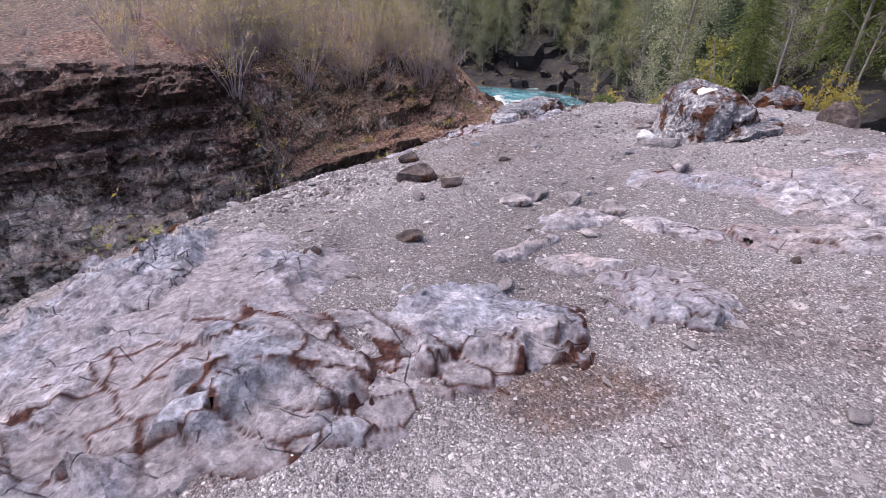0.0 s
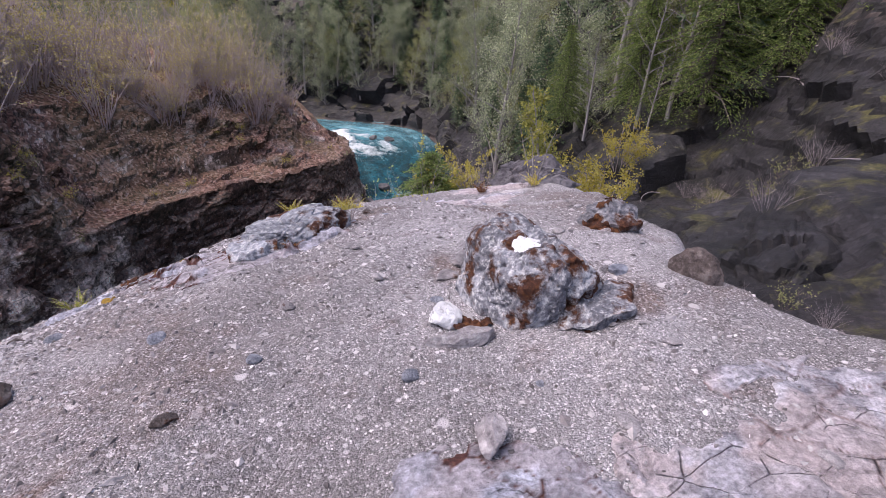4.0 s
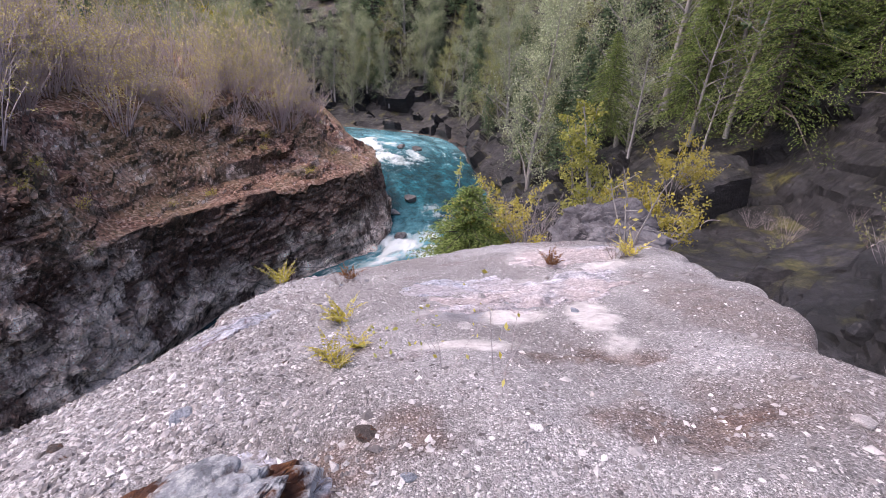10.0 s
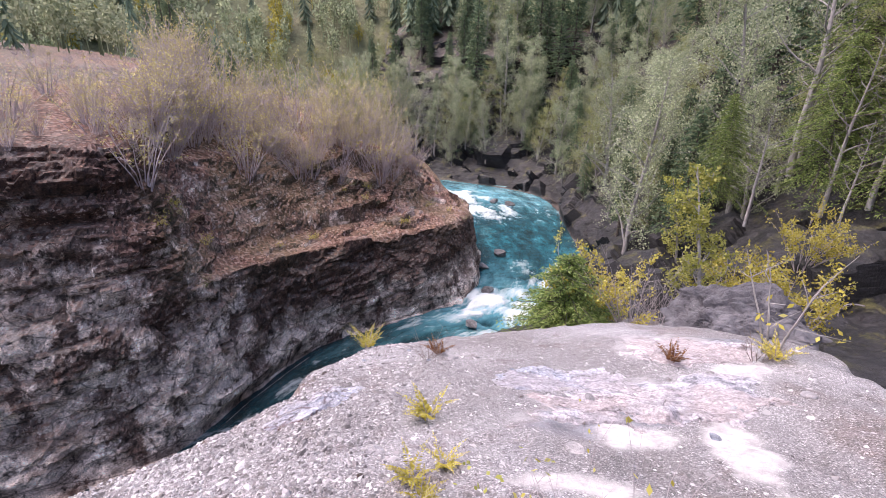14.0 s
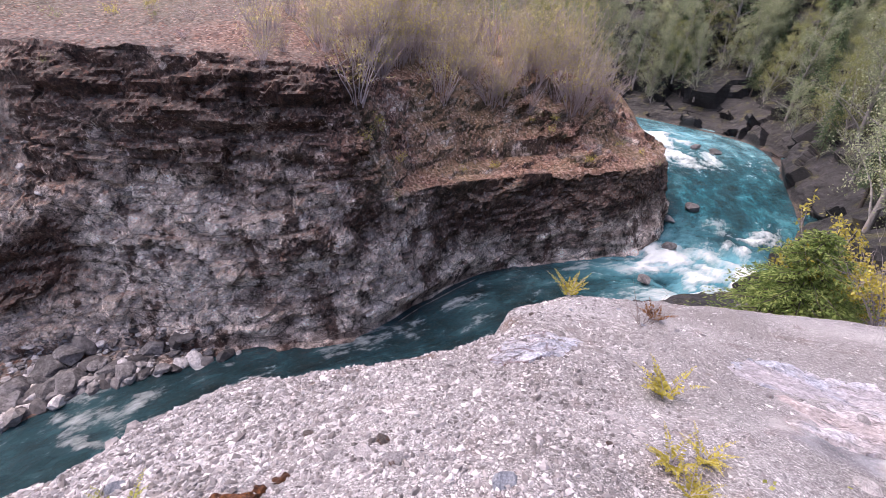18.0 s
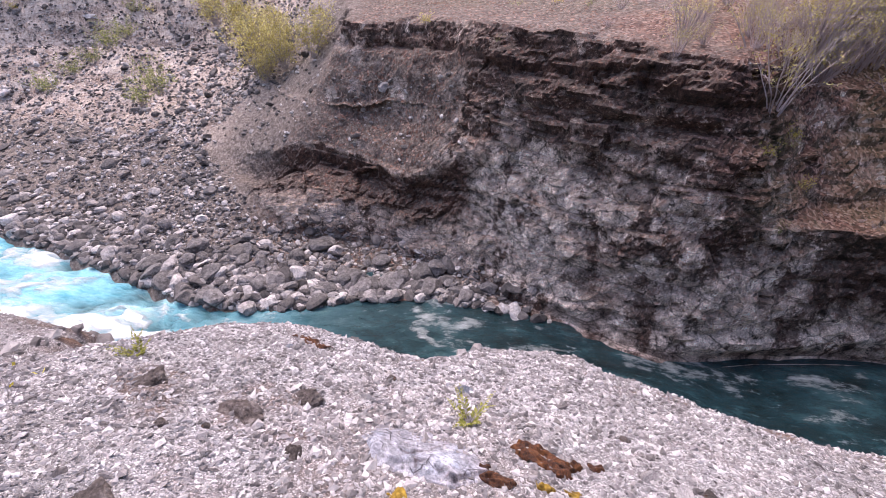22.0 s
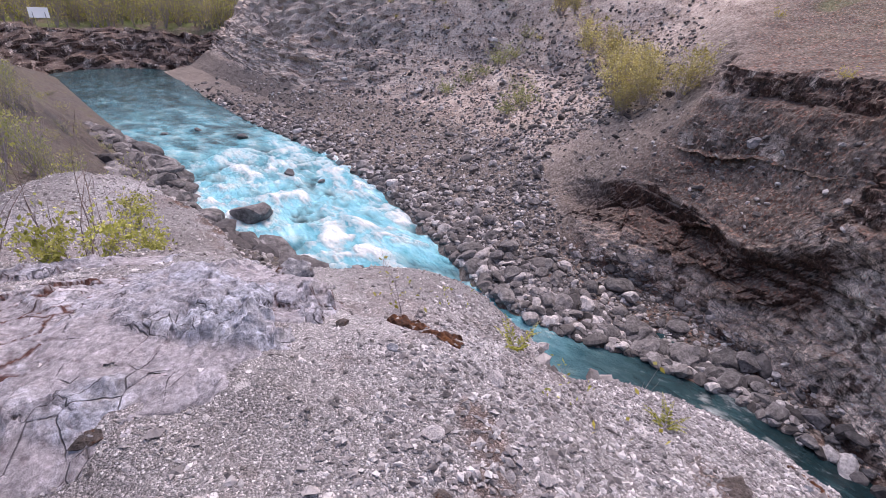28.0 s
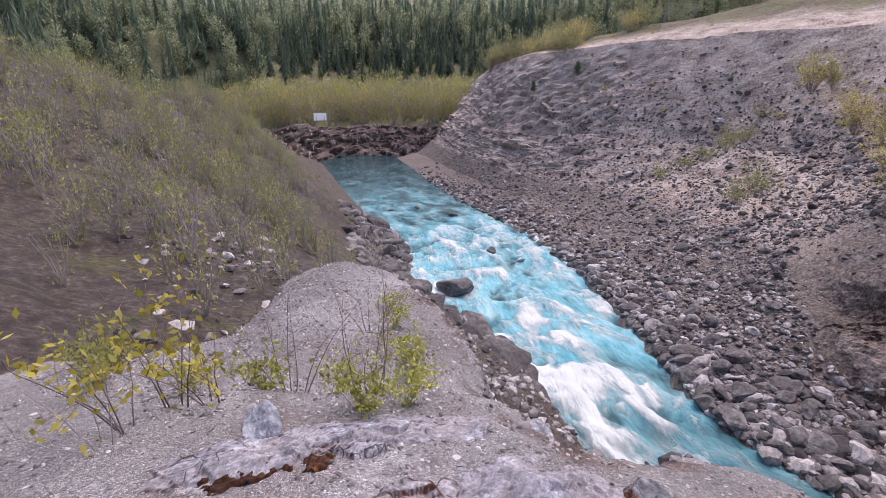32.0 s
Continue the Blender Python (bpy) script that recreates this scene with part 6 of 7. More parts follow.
def build_talus():
    rng = np.random.default_rng(23)
    st, row = LEFT_ST[:-1, :-1].ravel(), LEFT_ROW[:-1, :-1].ravel()
    w = TALUS * (0.35 + 0.65 * smooth(2.0, 5.0, LEFT_ST))
    p, k = bank_samples(LEFT, 25000, w, rng)
    shore = np.exp(-((row[k] - 1.0) / 0.5) ** 2)
    size = 0.10 + 0.32 * rng.uniform(0, 1, len(p)) ** 3 + shore * 0.65 * rng.uniform(0, 1, len(p)) ** 1.6 + (rng.uniform(0, 1, len(p)) > 0.985) * rng.uniform(0.3, 0.7, len(p))
    small = size < 0.42
    p[:, 2] += 0.12 * size
    me = scatter_mesh("rubble", [jag(500 + j, 1, 5) for j in range(6)], p[small], size[small], RUBBLE, rng, (0.5, 0.9), 0.7)
    tagged(new("rubble", me), "grey talus rubble covering the far bank", "rubble", kind="stuff")
    me = scatter_mesh("large_rubble", [jag(520 + j, 2, 7) for j in range(6)], p[~small], size[~small], RUBBLE, rng, (0.5, 0.95), 0.7)
    tagged(new("large_rubble", me), "large grey boulders piled along the water", "rubble", kind="stuff")
    # the boulders by the water, each a thing of its own
    meshes = [rock_mesh("boulder", 540 + j, (1, 0.8, 0.68), RIVER_STONE, 3, 15, 0.06) for j in range(8)]
    w = TALUS * smooth(4.2, 5.2, LEFT_ST) * np.exp(-((LEFT_ROW - 1.15) / 0.5) ** 2)
    p, k = bank_samples(LEFT, 130, w, rng)
    for q in p:
        s = 0.5 + 1.0 * rng.uniform() ** 2
        ob = new("boulder", meshes[rng.integers(8)])
        ob.matrix_world = Matrix.LocRotScale((q[0], q[1], q[2] + 0.25 * s), Euler((rng.uniform(-0.4, 0.4), rng.uniform(-0.4, 0.4), rng.uniform(0, 6.3))), (s, s, s * rng.uniform(0.7, 1)))
        tagged(ob, "rounded grey boulder in the talus by the water", "boulder", "boulders along the far shore")
    # rocks standing in the river and on the near shore
    for x, y, s in [(-45.2, -28.6, 3.0), (-61.5, -33.2, 1.1), (-59.8, -27.2, 0.7), (-77.6, -51.8, 1.3), (-79.2, -62.8, 0.8), (-74, -66, 0.8), (-41.4, -30.6, 0.9), (-38.8, -29.6, 0.8), (-42.3, -35.8, 1.1), (-36.2, -19.6, 0.8),
                    (-47.7, -42.2, 1.6), (-50.0, -41.5, 1.7), (-57.7, -51.0, 1.9), (-64.3, -59.5, 1.2), (-51.5, -46.5, 1.5), (-47.0, -39.6, 1.4), (-53.5, -47.4, 1.2), (-37.2, -24.6, 0.7), (-39.2, -31.4, 1.2), (-44.2, -37.6, 1.3),
                    (-67.8, -15.6, 1.9), (-59.2, -9.2, 1.6), (-57.4, -13.6, 1.5), (-68.9, -22, 1.3), (-78.6, -29, 1.2), (12.8, 68.4, 1.3), (6.6, 47.6, 0.9), (9.8, 63.6, 0.9), (16.5, 101, 1.1), (19.2, 98.2, 1.3), (9.2, 56.0, 1.0), (-41.2, -0.6, 1.3), (-37.6, 4.4, 1.1), (-45.6, -4.6, 1.2)]:
        ob = new("boulder", meshes[rng.integers(8)])
        ob.matrix_world = Matrix.LocRotScale((x, y, WATER_Z + 0.22 * s), Euler((rng.uniform(-0.3, 0.3), rng.uniform(-0.3, 0.3), rng.uniform(0, 6.3))), (s, s, s * 0.75))
        tagged(ob, "dark wet boulder standing in the rapids", "boulder", "boulders in the river")


build_talus()


def build_near_shore():
    rng = np.random.default_rng(29)
    w = smooth(0.95, 1.0, RIGHT_ROW) * (1 - smooth(1.6, 2.1, RIGHT_ROW)) * smooth(1.2, 2.0, RIGHT_ST) * (1 - smooth(6.0, 6.8, RIGHT_ST))
    p, k = bank_samples(RIGHT, 2400, w, rng)
    size = 0.35 + 1.25 * rng.uniform(0, 1, len(p)) ** 2
    me = scatter_mesh("shore_rubble", [jag(560 + j, 2, 7) for j in range(6)], p, size, WET_RUBBLE, rng, (0.5, 0.95), 0.6)
    meshes = [rock_mesh("boulder", 620 + j, (1, 0.8, 0.7), RIVER_STONE, 3, 15, 0.06) for j in range(5)]
    w = smooth(0.9, 1.0, RIGHT_ROW) * (1 - smooth(1.2, 1.5, RIGHT_ROW)) * smooth(1.6, 2.2, RIGHT_ST) * (1 - smooth(5.4, 6.0, RIGHT_ST))
    for q in bank_samples(RIGHT, 110, w, rng)[0]:
        s = 1.0 + 1.7 * rng.uniform() ** 1.5
        ob = new("boulder", meshes[rng.integers(5)])
        ob.matrix_world = Matrix.LocRotScale((q[0], q[1], q[2] + 0.3 * s), Euler((rng.uniform(-0.4, 0.4), rng.uniform(-0.4, 0.4), rng.uniform(0, 6.3))), (s, s, s * rng.uniform(0.7, 1)))
        tagged(ob, "dark grey boulder piled on the near shore", "boulder", "boulders along the near shore")
    w = smooth(1.2, 1.5, RIGHT_ROW) * (1 - smooth(2.9, 3.2, RIGHT_ROW)) * smooth(5.2, 6.0, RIGHT_ST) * (1 - smooth(8.2, 9.0, RIGHT_ST))
    p, k = bank_samples(RIGHT, 5000, w, rng)
    me2 = scatter_mesh("slope_rubble", [jag(590 + j, 1, 6) for j in range(5)], p, 0.05 + 0.3 * rng.uniform(0, 1, len(p)) ** 3, RUBBLE, rng, (0.5, 0.95), 0.6)
    tagged(new("slope_rubble", me2), "loose stones on the slope below the spur", "rubble", kind="stuff")
    tagged(new("shore_rubble", me), "wet grey boulders along the near shore", "rubble", kind="stuff")


build_near_shore()


def build_flank_rubble():
    rng = np.random.default_rng(37)
    x, y = rng.uniform(-12, -2.5, 9000), rng.uniform(-8, 9, 9000)
    z, d, bare, _ = spur_height(x, y)
    ok = (d > 0.0) & (d < 3.0) & (z > -12)
    x, y, z = x[ok], y[ok], z[ok]
    size = 0.025 + 0.10 * rng.uniform(0, 1, len(x)) ** 3
    me = scatter_mesh("flank_rubble", [jag(580 + j, 1, 5) for j in range(4)], np.stack([x, y, z], 1), size, RUBBLE, rng, (0.5, 0.9), 0.7)
    tagged(new("flank_rubble", me), "broken stones on the flanks of the spur", "rubble", kind="stuff")


build_flank_rubble()

# the dark rock hump behind the spur tip, and the rock domes beside the spur
def bank_rock(name, x, y, z, size, turn, seed, label, mat):
    ob = new(name, rock_mesh(name, seed, [s / 2 for s in size], mat, 6, 9, 0.16))
    ob.matrix_world = pose(x, y, z, 0, 0, turn)
    for key, val in (("soil", 0.0), ("green", 0.35)):
        set_float(ob.data, key, np.full(len(ob.data.vertices), val))
    tagged(ob, label, "rock")


HUMP = make_stone("grey_hump_rock", ((0.07, 0.065, 0.073), (0.135, 0.126, 0.14), (0.23, 0.218, 0.235)), 0.0, 0.35, 0.3)
bank_rock("rock_hump", 6.6, 11.95, spur_z(6.6, 11.95) + 0.12, (2.2, 1.3, 1.5), -25, 601, "purple-grey rock hump behind the spur tip", HUMP)
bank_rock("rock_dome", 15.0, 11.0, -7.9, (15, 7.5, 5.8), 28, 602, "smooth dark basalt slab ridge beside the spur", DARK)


# white sign panel far upstream
def build_sign():
    root = new("sign")
    root.matrix_world = pose(-92.0, -108.4, -7.4, 20, 0, -40)
    bm = bmesh.new()
    bmesh.ops.create_cube(bm, size=1.0, matrix=Matrix.Translation((0, 0, 3.4)) @ Matrix.Diagonal((3.6, 0.08, 2.2, 1)))
    bmesh.ops.bevel(bm, geom=bm.edges[:], offset=0.02, segments=1)
    paint, n, l, b = material("white_paint")
    b.inputs["Base Color"].default_value = (0.86, 0.86, 0.86, 1)
    b.inputs["Roughness"].default_value = 0.5
    part("panel", bm, paint, root, "white painted panel")
    for dx in (-1.1, 1.1):
        bm = bmesh.new()
        bmesh.ops.create_cone(bm, segments=8, radius1=0.06, radius2=0.06, depth=4.6, cap_ends=True, matrix=Matrix.Translation((dx, 0.1, 1.2)))
        part("post", bm, RIVER_STONE, root)
    tagged(root, "white blank sign board on two posts", "sign")


build_sign()

# ---- plants ----
BARK_GREY = make_bark("grey_bark", (0.16, 0.145, 0.14), (0.42, 0.39, 0.38))
BARK_DARK = make_bark("dark_bark", (0.05, 0.04, 0.035), (0.14, 0.115, 0.10))
TWIG = make_bark("twig_bark", (0.24, 0.195, 0.205), (0.46, 0.41, 0.42))
CANE = make_bark("cane_bark", (0.30, 0.235, 0.25), (0.58, 0.50, 0.515))
RED_TWIG = make_bark("red_twig", (0.12, 0.085, 0.075), (0.26, 0.20, 0.18))
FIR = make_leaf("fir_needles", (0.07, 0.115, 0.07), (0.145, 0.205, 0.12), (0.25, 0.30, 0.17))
# fir needles made paler and bluer: distance haze put into the leaf colour
HAZY_FIR = make_leaf("hazy_fir_needles", (0.09, 0.135, 0.10), (0.17, 0.225, 0.16), (0.29, 0.34, 0.235))
CEDAR = make_leaf("cedar_sprays", (0.09, 0.14, 0.04), (0.205, 0.28, 0.085), (0.40, 0.46, 0.165))
ALDER = make_leaf("alder_leaves", (0.20, 0.235, 0.135), (0.38, 0.42, 0.26), (0.56, 0.59, 0.41))
YELLOW = make_leaf("yellow_leaves", (0.33, 0.28, 0.045), (0.54, 0.46, 0.09), (0.66, 0.60, 0.20))
BUDS = make_leaf("yellow_buds", (0.34, 0.29, 0.10), (0.58, 0.51, 0.20), (0.74, 0.68, 0.36))
LIME = make_leaf("spring_leaves", (0.24, 0.25, 0.055), (0.42, 0.42, 0.11), (0.58, 0.56, 0.19))
OLIVE = make_leaf("willow_leaves", (0.19, 0.205, 0.08), (0.32, 0.335, 0.14), (0.46, 0.46, 0.22))
# spring willow leaves, colour brightened to offset the bluff thicket's shaded side
LIT_WILLOW = make_leaf("brightened_willow_leaves", (0.38, 0.40, 0.09), (0.58, 0.58, 0.16), (0.72, 0.70, 0.27))
RUSSET = make_leaf("dead_leaves", (0.10, 0.045, 0.02), (0.22, 0.10, 0.045), (0.34, 0.18, 0.08))


def tube(points, radii, sides=4):
    p, r = np.asarray(points, float), np.asarray(radii, float)
    t = np.gradient(p, axis=0)
    t /= np.maximum(np.linalg.norm(t, axis=1, keepdims=True), 1e-9)
    ref = np.where(np.abs(t[:, 2:3]) < 0.9, np.array([[0, 0, 1.0]]), np.array([[1.0, 0, 0]]))
    a = np.cross(t, ref)
    a /= np.maximum(np.linalg.norm(a, axis=1, keepdims=True), 1e-9)
    b = np.cross(t, a)
    ang = np.arange(sides) * 2 * math.pi / sides
    v = p[:, None] + r[:, None, None] * (np.cos(ang)[None, :, None] * a[:, None] + np.sin(ang)[None, :, None] * b[:, None])
    n = len(p)
    i, j = np.meshgrid(np.arange(n - 1), np.arange(sides), indexing="ij")
    k = (j + 1) % sides
    f = np.stack([i * sides + j, i * sides + k, (i + 1) * sides + k, (i + 1) * sides + j], -1).reshape(-1, 4)
    return v.reshape(-1, 3), f


def joined(pieces):
    vs, fs, base = [], [], 0
    for v, f in pieces:
        vs.append(v)
        fs.append(f + base)
        base += len(v)
    return np.concatenate(vs), np.concatenate(fs)


def leaf_quads(centres, along, length, width, rng, wild=0.6):
    """A small kite-shaped leaf at each centre, roughly along the given way."""
    n = len(centres)
    d = along + wild * rng.normal(size=(n, 3))
    d /= np.maximum(np.linalg.norm(d, axis=1, keepdims=True), 1e-9)
    s = np.cross(d, rng.normal(size=(n, 3)))
    s /= np.maximum(np.linalg.norm(s, axis=1, keepdims=True), 1e-9)
    ln, wd = (np.asarray(length) * np.ones(n))[:, None], (np.asarray(width) * np.ones(n))[:, None]
    v = np.stack([centres, centres + d * ln * 0.45 + s * wd * 0.5, centres + d * ln, centres + d * ln * 0.45 - s * wd * 0.5], 1)
    return v.reshape(-1, 3), np.arange(4 * n).reshape(n, 4)


def curve(start, way, length, n, bend, rng, wobble=0.1):
    """A line that leaves start along way and bends towards the vector bend."""
    pts, d = [np.asarray(start, float)], np.asarray(way, float) / np.linalg.norm(way)
    for _ in range(n):
        d = d + np.asarray(bend) / n + wobble * rng.normal(size=3) / math.sqrt(n)
        d = d / np.linalg.norm(d)
        pts.append(pts[-1] + d * length / n)
    return np.array(pts)


def finish(name, wood, leaves, bark, leaf, label, category, group, crown="crown", stem="trunk"):
    root = new(name)
    v, f = joined(wood)
    part(stem, mesh_from(stem, v, f, bark, True), bark, root)
    if leaves:
        v, f = joined(leaves)
        part(crown, mesh_from(crown, v, f, leaf, False), leaf, root)
    tagged(root, label, category, group)
    return root


def conifer(seed, height, reach, leaf, label, group, spray=0.34, bare=0.08, droop=-0.5, dense=1.0, thin=0.42):
    rng = np.random.default_rng(seed)
    line = curve((0, 0, -0.6), (0, 0, 1), height + 0.6, 10, (0, 0, 0), rng, 0.03)
    wood = [tube(line, np.linspace(0.018 * height, 0.02, 11), 7)]
    leaves = []
    z = height * bare
    while z < height * 0.985:
        u = z / height
        r = reach * (1 - u) ** 0.75 * rng.uniform(0.75, 1.1) + 0.15
        for a in rng.uniform(0, 2 * math.pi) + np.arange(5) * 1.257 + rng.uniform(-0.35, 0.35, 5):
            ln = r * rng.uniform(0.45, 1.2)
            at = np.array([np.interp(z, line[:, 2], line[:, 0]), np.interp(z, line[:, 2], line[:, 1]), z])
            br = curve(at, (math.cos(a), math.sin(a), 0.35 - 0.3 * (1 - u)), ln, 5, (0, 0, droop), rng, 0.12)
            wood.append(tube(br[[0, 2, 5]], [0.012 + 0.012 * ln, 0.008 + 0.006 * ln, 0.005], 3))
            m = max(3, int(ln / spray * 5 * dense))
            t = rng.uniform(0.12, 1.0, m)
            c = np.stack([np.interp(t, np.linspace(0, 1, 6), br[:, k]) for k in range(3)], 1)
            side = np.cross(br[-1] - br[0], (0, 0, 1.0))
            side /= max(np.linalg.norm(side), 1e-6)
            out = (br[-1] - br[0]) / max(ln, 1e-6)
            sgn = rng.choice([-1.0, 1.0], m)[:, None]
            c = c + side * sgn * rng.uniform(0, 0.16 * ln, (m, 1))
            way = out * 0.8 + side * sgn * 0.9 + np.array([0, 0, -0.35])
            leaves.append(leaf_quads(c, way, spray * rng.uniform(0.6, 1.3, m), spray * thin, rng, 0.35))
        z += max(0.16, 0.045 * height * (1 - 0.6 * u)) / dense * 0.75
    return finish("conifer", wood, leaves, BARK_DARK, leaf, label, "conifer", group)


def broadleaf(seed, height, spread, leaf, bark, label, group, count=2600, size=0.22, limbs=9, name="tree", low=0.25, weep=0.0):
    rng = np.random.default_rng(seed)
    line = curve((0, 0, -0.5), (0, 0, 1), height + 0.5, 9, (rng.uniform(-0.2, 0.2), rng.uniform(-0.2, 0.2), 0), rng, 0.12)
    wood = [tube(line, np.linspace(0.013 * height + 0.02, 0.015, 10), 6)]
    tips = []
    for k in range(limbs):
        u = low + (0.95 - low) * (k + rng.uniform(0, 0.8)) / limbs
        at = line[0] + 0
        at = np.array([np.interp(u, np.linspace(0, 1, 10), line[:, j]) for j in range(3)])
        a = k * 2.4 + rng.uniform(-0.5, 0.5)
        ln = spread * (1.15 - 0.75 * u) * rng.uniform(0.75, 1.2)
        limb = curve(at, (math.cos(a), math.sin(a), 0.9), ln, 6, (0, 0, 0.35 - weep), rng, 0.3)
        wood.append(tube(limb, np.linspace(0.006 * height * (1.1 - u) + 0.01, 0.008, 7), 4))
        for _ in range(6):
            t = rng.uniform(0.25, 1)
            s = np.array([np.interp(t, np.linspace(0, 1, 7), limb[:, j]) for j in range(3)])
            tw = curve(s, rng.normal(size=3) + (0, 0, 0.5), ln * rng.uniform(0.25, 0.5), 4, (0, 0, 0.3 - weep), rng, 0.35)
            wood.append(tube(tw[[0, 2, 4]], [0.012, 0.009, 0.005], 3))
            tips.append(tw)
    leaves = []
    if count:
        tips = np.array(tips)
        k = rng.integers(len(tips), size=count)
        t = rng.uniform(0, 4, count)
        i = np.minimum(t.astype(int), 3)
        c = tips[k, i] + (tips[k, i + 1] - tips[k, i]) * (t - i)[:, None] + rng.normal(size=(count, 3)) * 0.035 * height * 0.5
        leaves.append(leaf_quads(c, np.array([[0, 0, -0.3]]) * np.ones((count, 1)), size * rng.uniform(0.6, 1.3, count), size * 0.6, rng, 1.0))
    return finish(name, wood, leaves, bark, leaf, label, "tree", group)


def shrub(seed, height, spread, stems, leaf, bark, label, group, count=400, size=0.09, name="shrub", high=0.35, arch=-0.25, thick=0.016, category="shrub"):
    rng = np.random.default_rng(seed)
    wood, tips = [], []
    for k in range(stems):
        a, lean = rng.uniform(0, 2 * math.pi), rng.uniform(0.1, 1.0) * spread / height
        h = height * rng.uniform(0.6, 1.1)
        st = curve((0.06 * height * math.cos(a), 0.06 * height * math.sin(a), -0.12 * height), (lean * math.cos(a), lean * math.sin(a), 1), h * 1.1, 7, (0.25 * math.cos(a), 0.25 * math.sin(a), arch), rng, 0.22)
        wood.append(tube(st, np.linspace(thick * height * 0.5, thick * 0.08 * height, 8), 3))
        tips.append(st)
        for _ in range(4):
            t = rng.uniform(0.3, 0.9)
            s = np.array([np.interp(t, np.linspace(0, 1, 8), st[:, j]) for j in range(3)])
            tw = curve(s, rng.normal(size=3) * 0.8 + (0, 0, 1), h * rng.uniform(0.15, 0.4), 7, (0, 0, -0.1), rng, 0.25)
            wood.append(tube(tw[[0, 3, 7]], np.linspace(thick * 0.2 * height, thick * 0.06 * height, 3), 3))
            tips.append(tw)
    leaves = []
    if count:
        tips = np.array(tips)
        k = rng.integers(len(tips), size=count)
        t = rng.uniform(7 * high, 7, count)
        i = np.minimum(t.astype(int), 6)
        c = tips[k, i] + (tips[k, i + 1] - tips[k, i]) * (t - i)[:, None] + rng.normal(size=(count, 3)) * 0.02 * height
        leaves.append(leaf_quads(c, np.array([[0, 0, 0.2]]) * np.ones((count, 1)), size * rng.uniform(0.6, 1.3, count), size * 0.55, rng, 1.0))
    return finish(name, wood, leaves, bark, leaf, label, category, group, "foliage", "stem")


def fern(seed, height, fronds, leaf, label, group, name="fern"):
    """A tuft of feathery fronds."""
    rng = np.random.default_rng(seed)
    wood, leaves = [], []
    for k in range(fronds):
        a = rng.uniform(0, 2 * math.pi)
        fr = curve((0, 0, -0.03), (0.5 * math.cos(a), 0.5 * math.sin(a), 1), height * rng.uniform(0.7, 1.15), 8, (0.5 * math.cos(a), 0.5 * math.sin(a), -0.5), rng, 0.12)
        wood.append(tube(fr, np.linspace(0.012 * height, 0.004 * height, 9), 3))
        m = 34
        t = np.linspace(0.18, 1, m)
        c = np.stack([np.interp(t, np.linspace(0, 1, 9), fr[:, j]) for j in range(3)], 1)
        d = np.stack([np.interp(t, np.linspace(0, 1, 9), np.gradient(fr[:, j])) for j in range(3)], 1)
        d /= np.linalg.norm(d, axis=1, keepdims=True)
        s = np.cross(d, (0, 0, 1.0))
        s /= np.maximum(np.linalg.norm(s, axis=1, keepdims=True), 1e-6)
        sg = np.where(np.arange(m) % 2, 1, -1)[:, None]
        leaves.append(leaf_quads(c, s * sg + 0.5 * d, height * 0.24 * (1.05 - t), height * 0.055, rng, 0.15))
    return finish(name, wood, leaves, TWIG, leaf, label, "plant", group, "frond", "stalk")


def put(ob, x, y, z, size=1.0, turn=0.0, tilt=0.0):
    return Matrix.LocRotScale((x, y, z), Euler((radians(tilt), 0, radians(turn))), (size, size, size))


def plant(protos, used, m, k):
    """Places a copy of a kind; its first use moves the built one itself."""
    ob = protos[k]
    if k in used:
        return copy_thing(ob, m)
    used.add(k)
    ob.matrix_basis = m
    return ob


def grow(protos, places, sizes, rng, upright=True):
    used = set()
    for (x, y, z), s in zip(places, sizes):
        plant(protos, used, put(None, x, y, z, s, rng.uniform(0, 360), 0), int(rng.integers(len(protos))) if len(used) == len(protos) else len(used))


vr = np.random.default_rng(77)

# forest on the right bank
firs = [conifer(701, 19, 4.2, FIR, "tall dark green fir on the far bank", "forest firs", 0.55, 0.10), conifer(702, 15, 3.6, FIR, "dark green fir in the riverside forest", "forest firs", 0.5, 0.08), conifer(703, 22, 4.6, FIR, "tall narrow fir above the river", "forest firs", 0.6, 0.2)]
cedars = [conifer(711, 13, 5.2, CEDAR, "bright green cedar with drooping sprays", "cedars", 0.17, 0.04, -0.8, 1.5, 0.34), conifer(712, 10, 4.2, CEDAR, "spreading green cedar over the mossy rocks", "cedars", 0.16, 0.03, -0.9, 1.5, 0.34)]
alders = [broadleaf(721, 13, 4.2, ALDER, BARK_GREY, "grey-green alder coming into leaf by the river", "alders", 7600, 0.14, 24, "alder", 0.08, 0.4), broadleaf(722, 10, 3.6, ALDER, BARK_GREY, "soft grey-green alder on the river bank", "alders", 6800, 0.13, 22, "alder", 0.06, 0.4),
          broadleaf(723, 12, 4.0, OLIVE, BARK_GREY, "olive-green young alder above the water", "alders", 6800, 0.13, 22, "alder", 0.08, 0.35)]
bares = [broadleaf(731, 15, 4.5, None, BARK_GREY, "bare grey tree with twisted limbs", "bare trees", 0, 0.2, 16, "bare_tree", 0.3, 0.5), broadleaf(732, 12, 3.4, None, BARK_GREY, "leafless pale grey tree in the forest", "bare trees", 0, 0.2, 12, "bare_tree", 0.35, 0.3)]


def pick(grid, st, row, s0, s1, r0, r1, count, seed):
    w = (st >= s0) * (st <= s1) * (row >= r0) * (row <= r1) * 1.0
    return bank_samples(grid, count, w, np.random.default_rng(seed))[0]


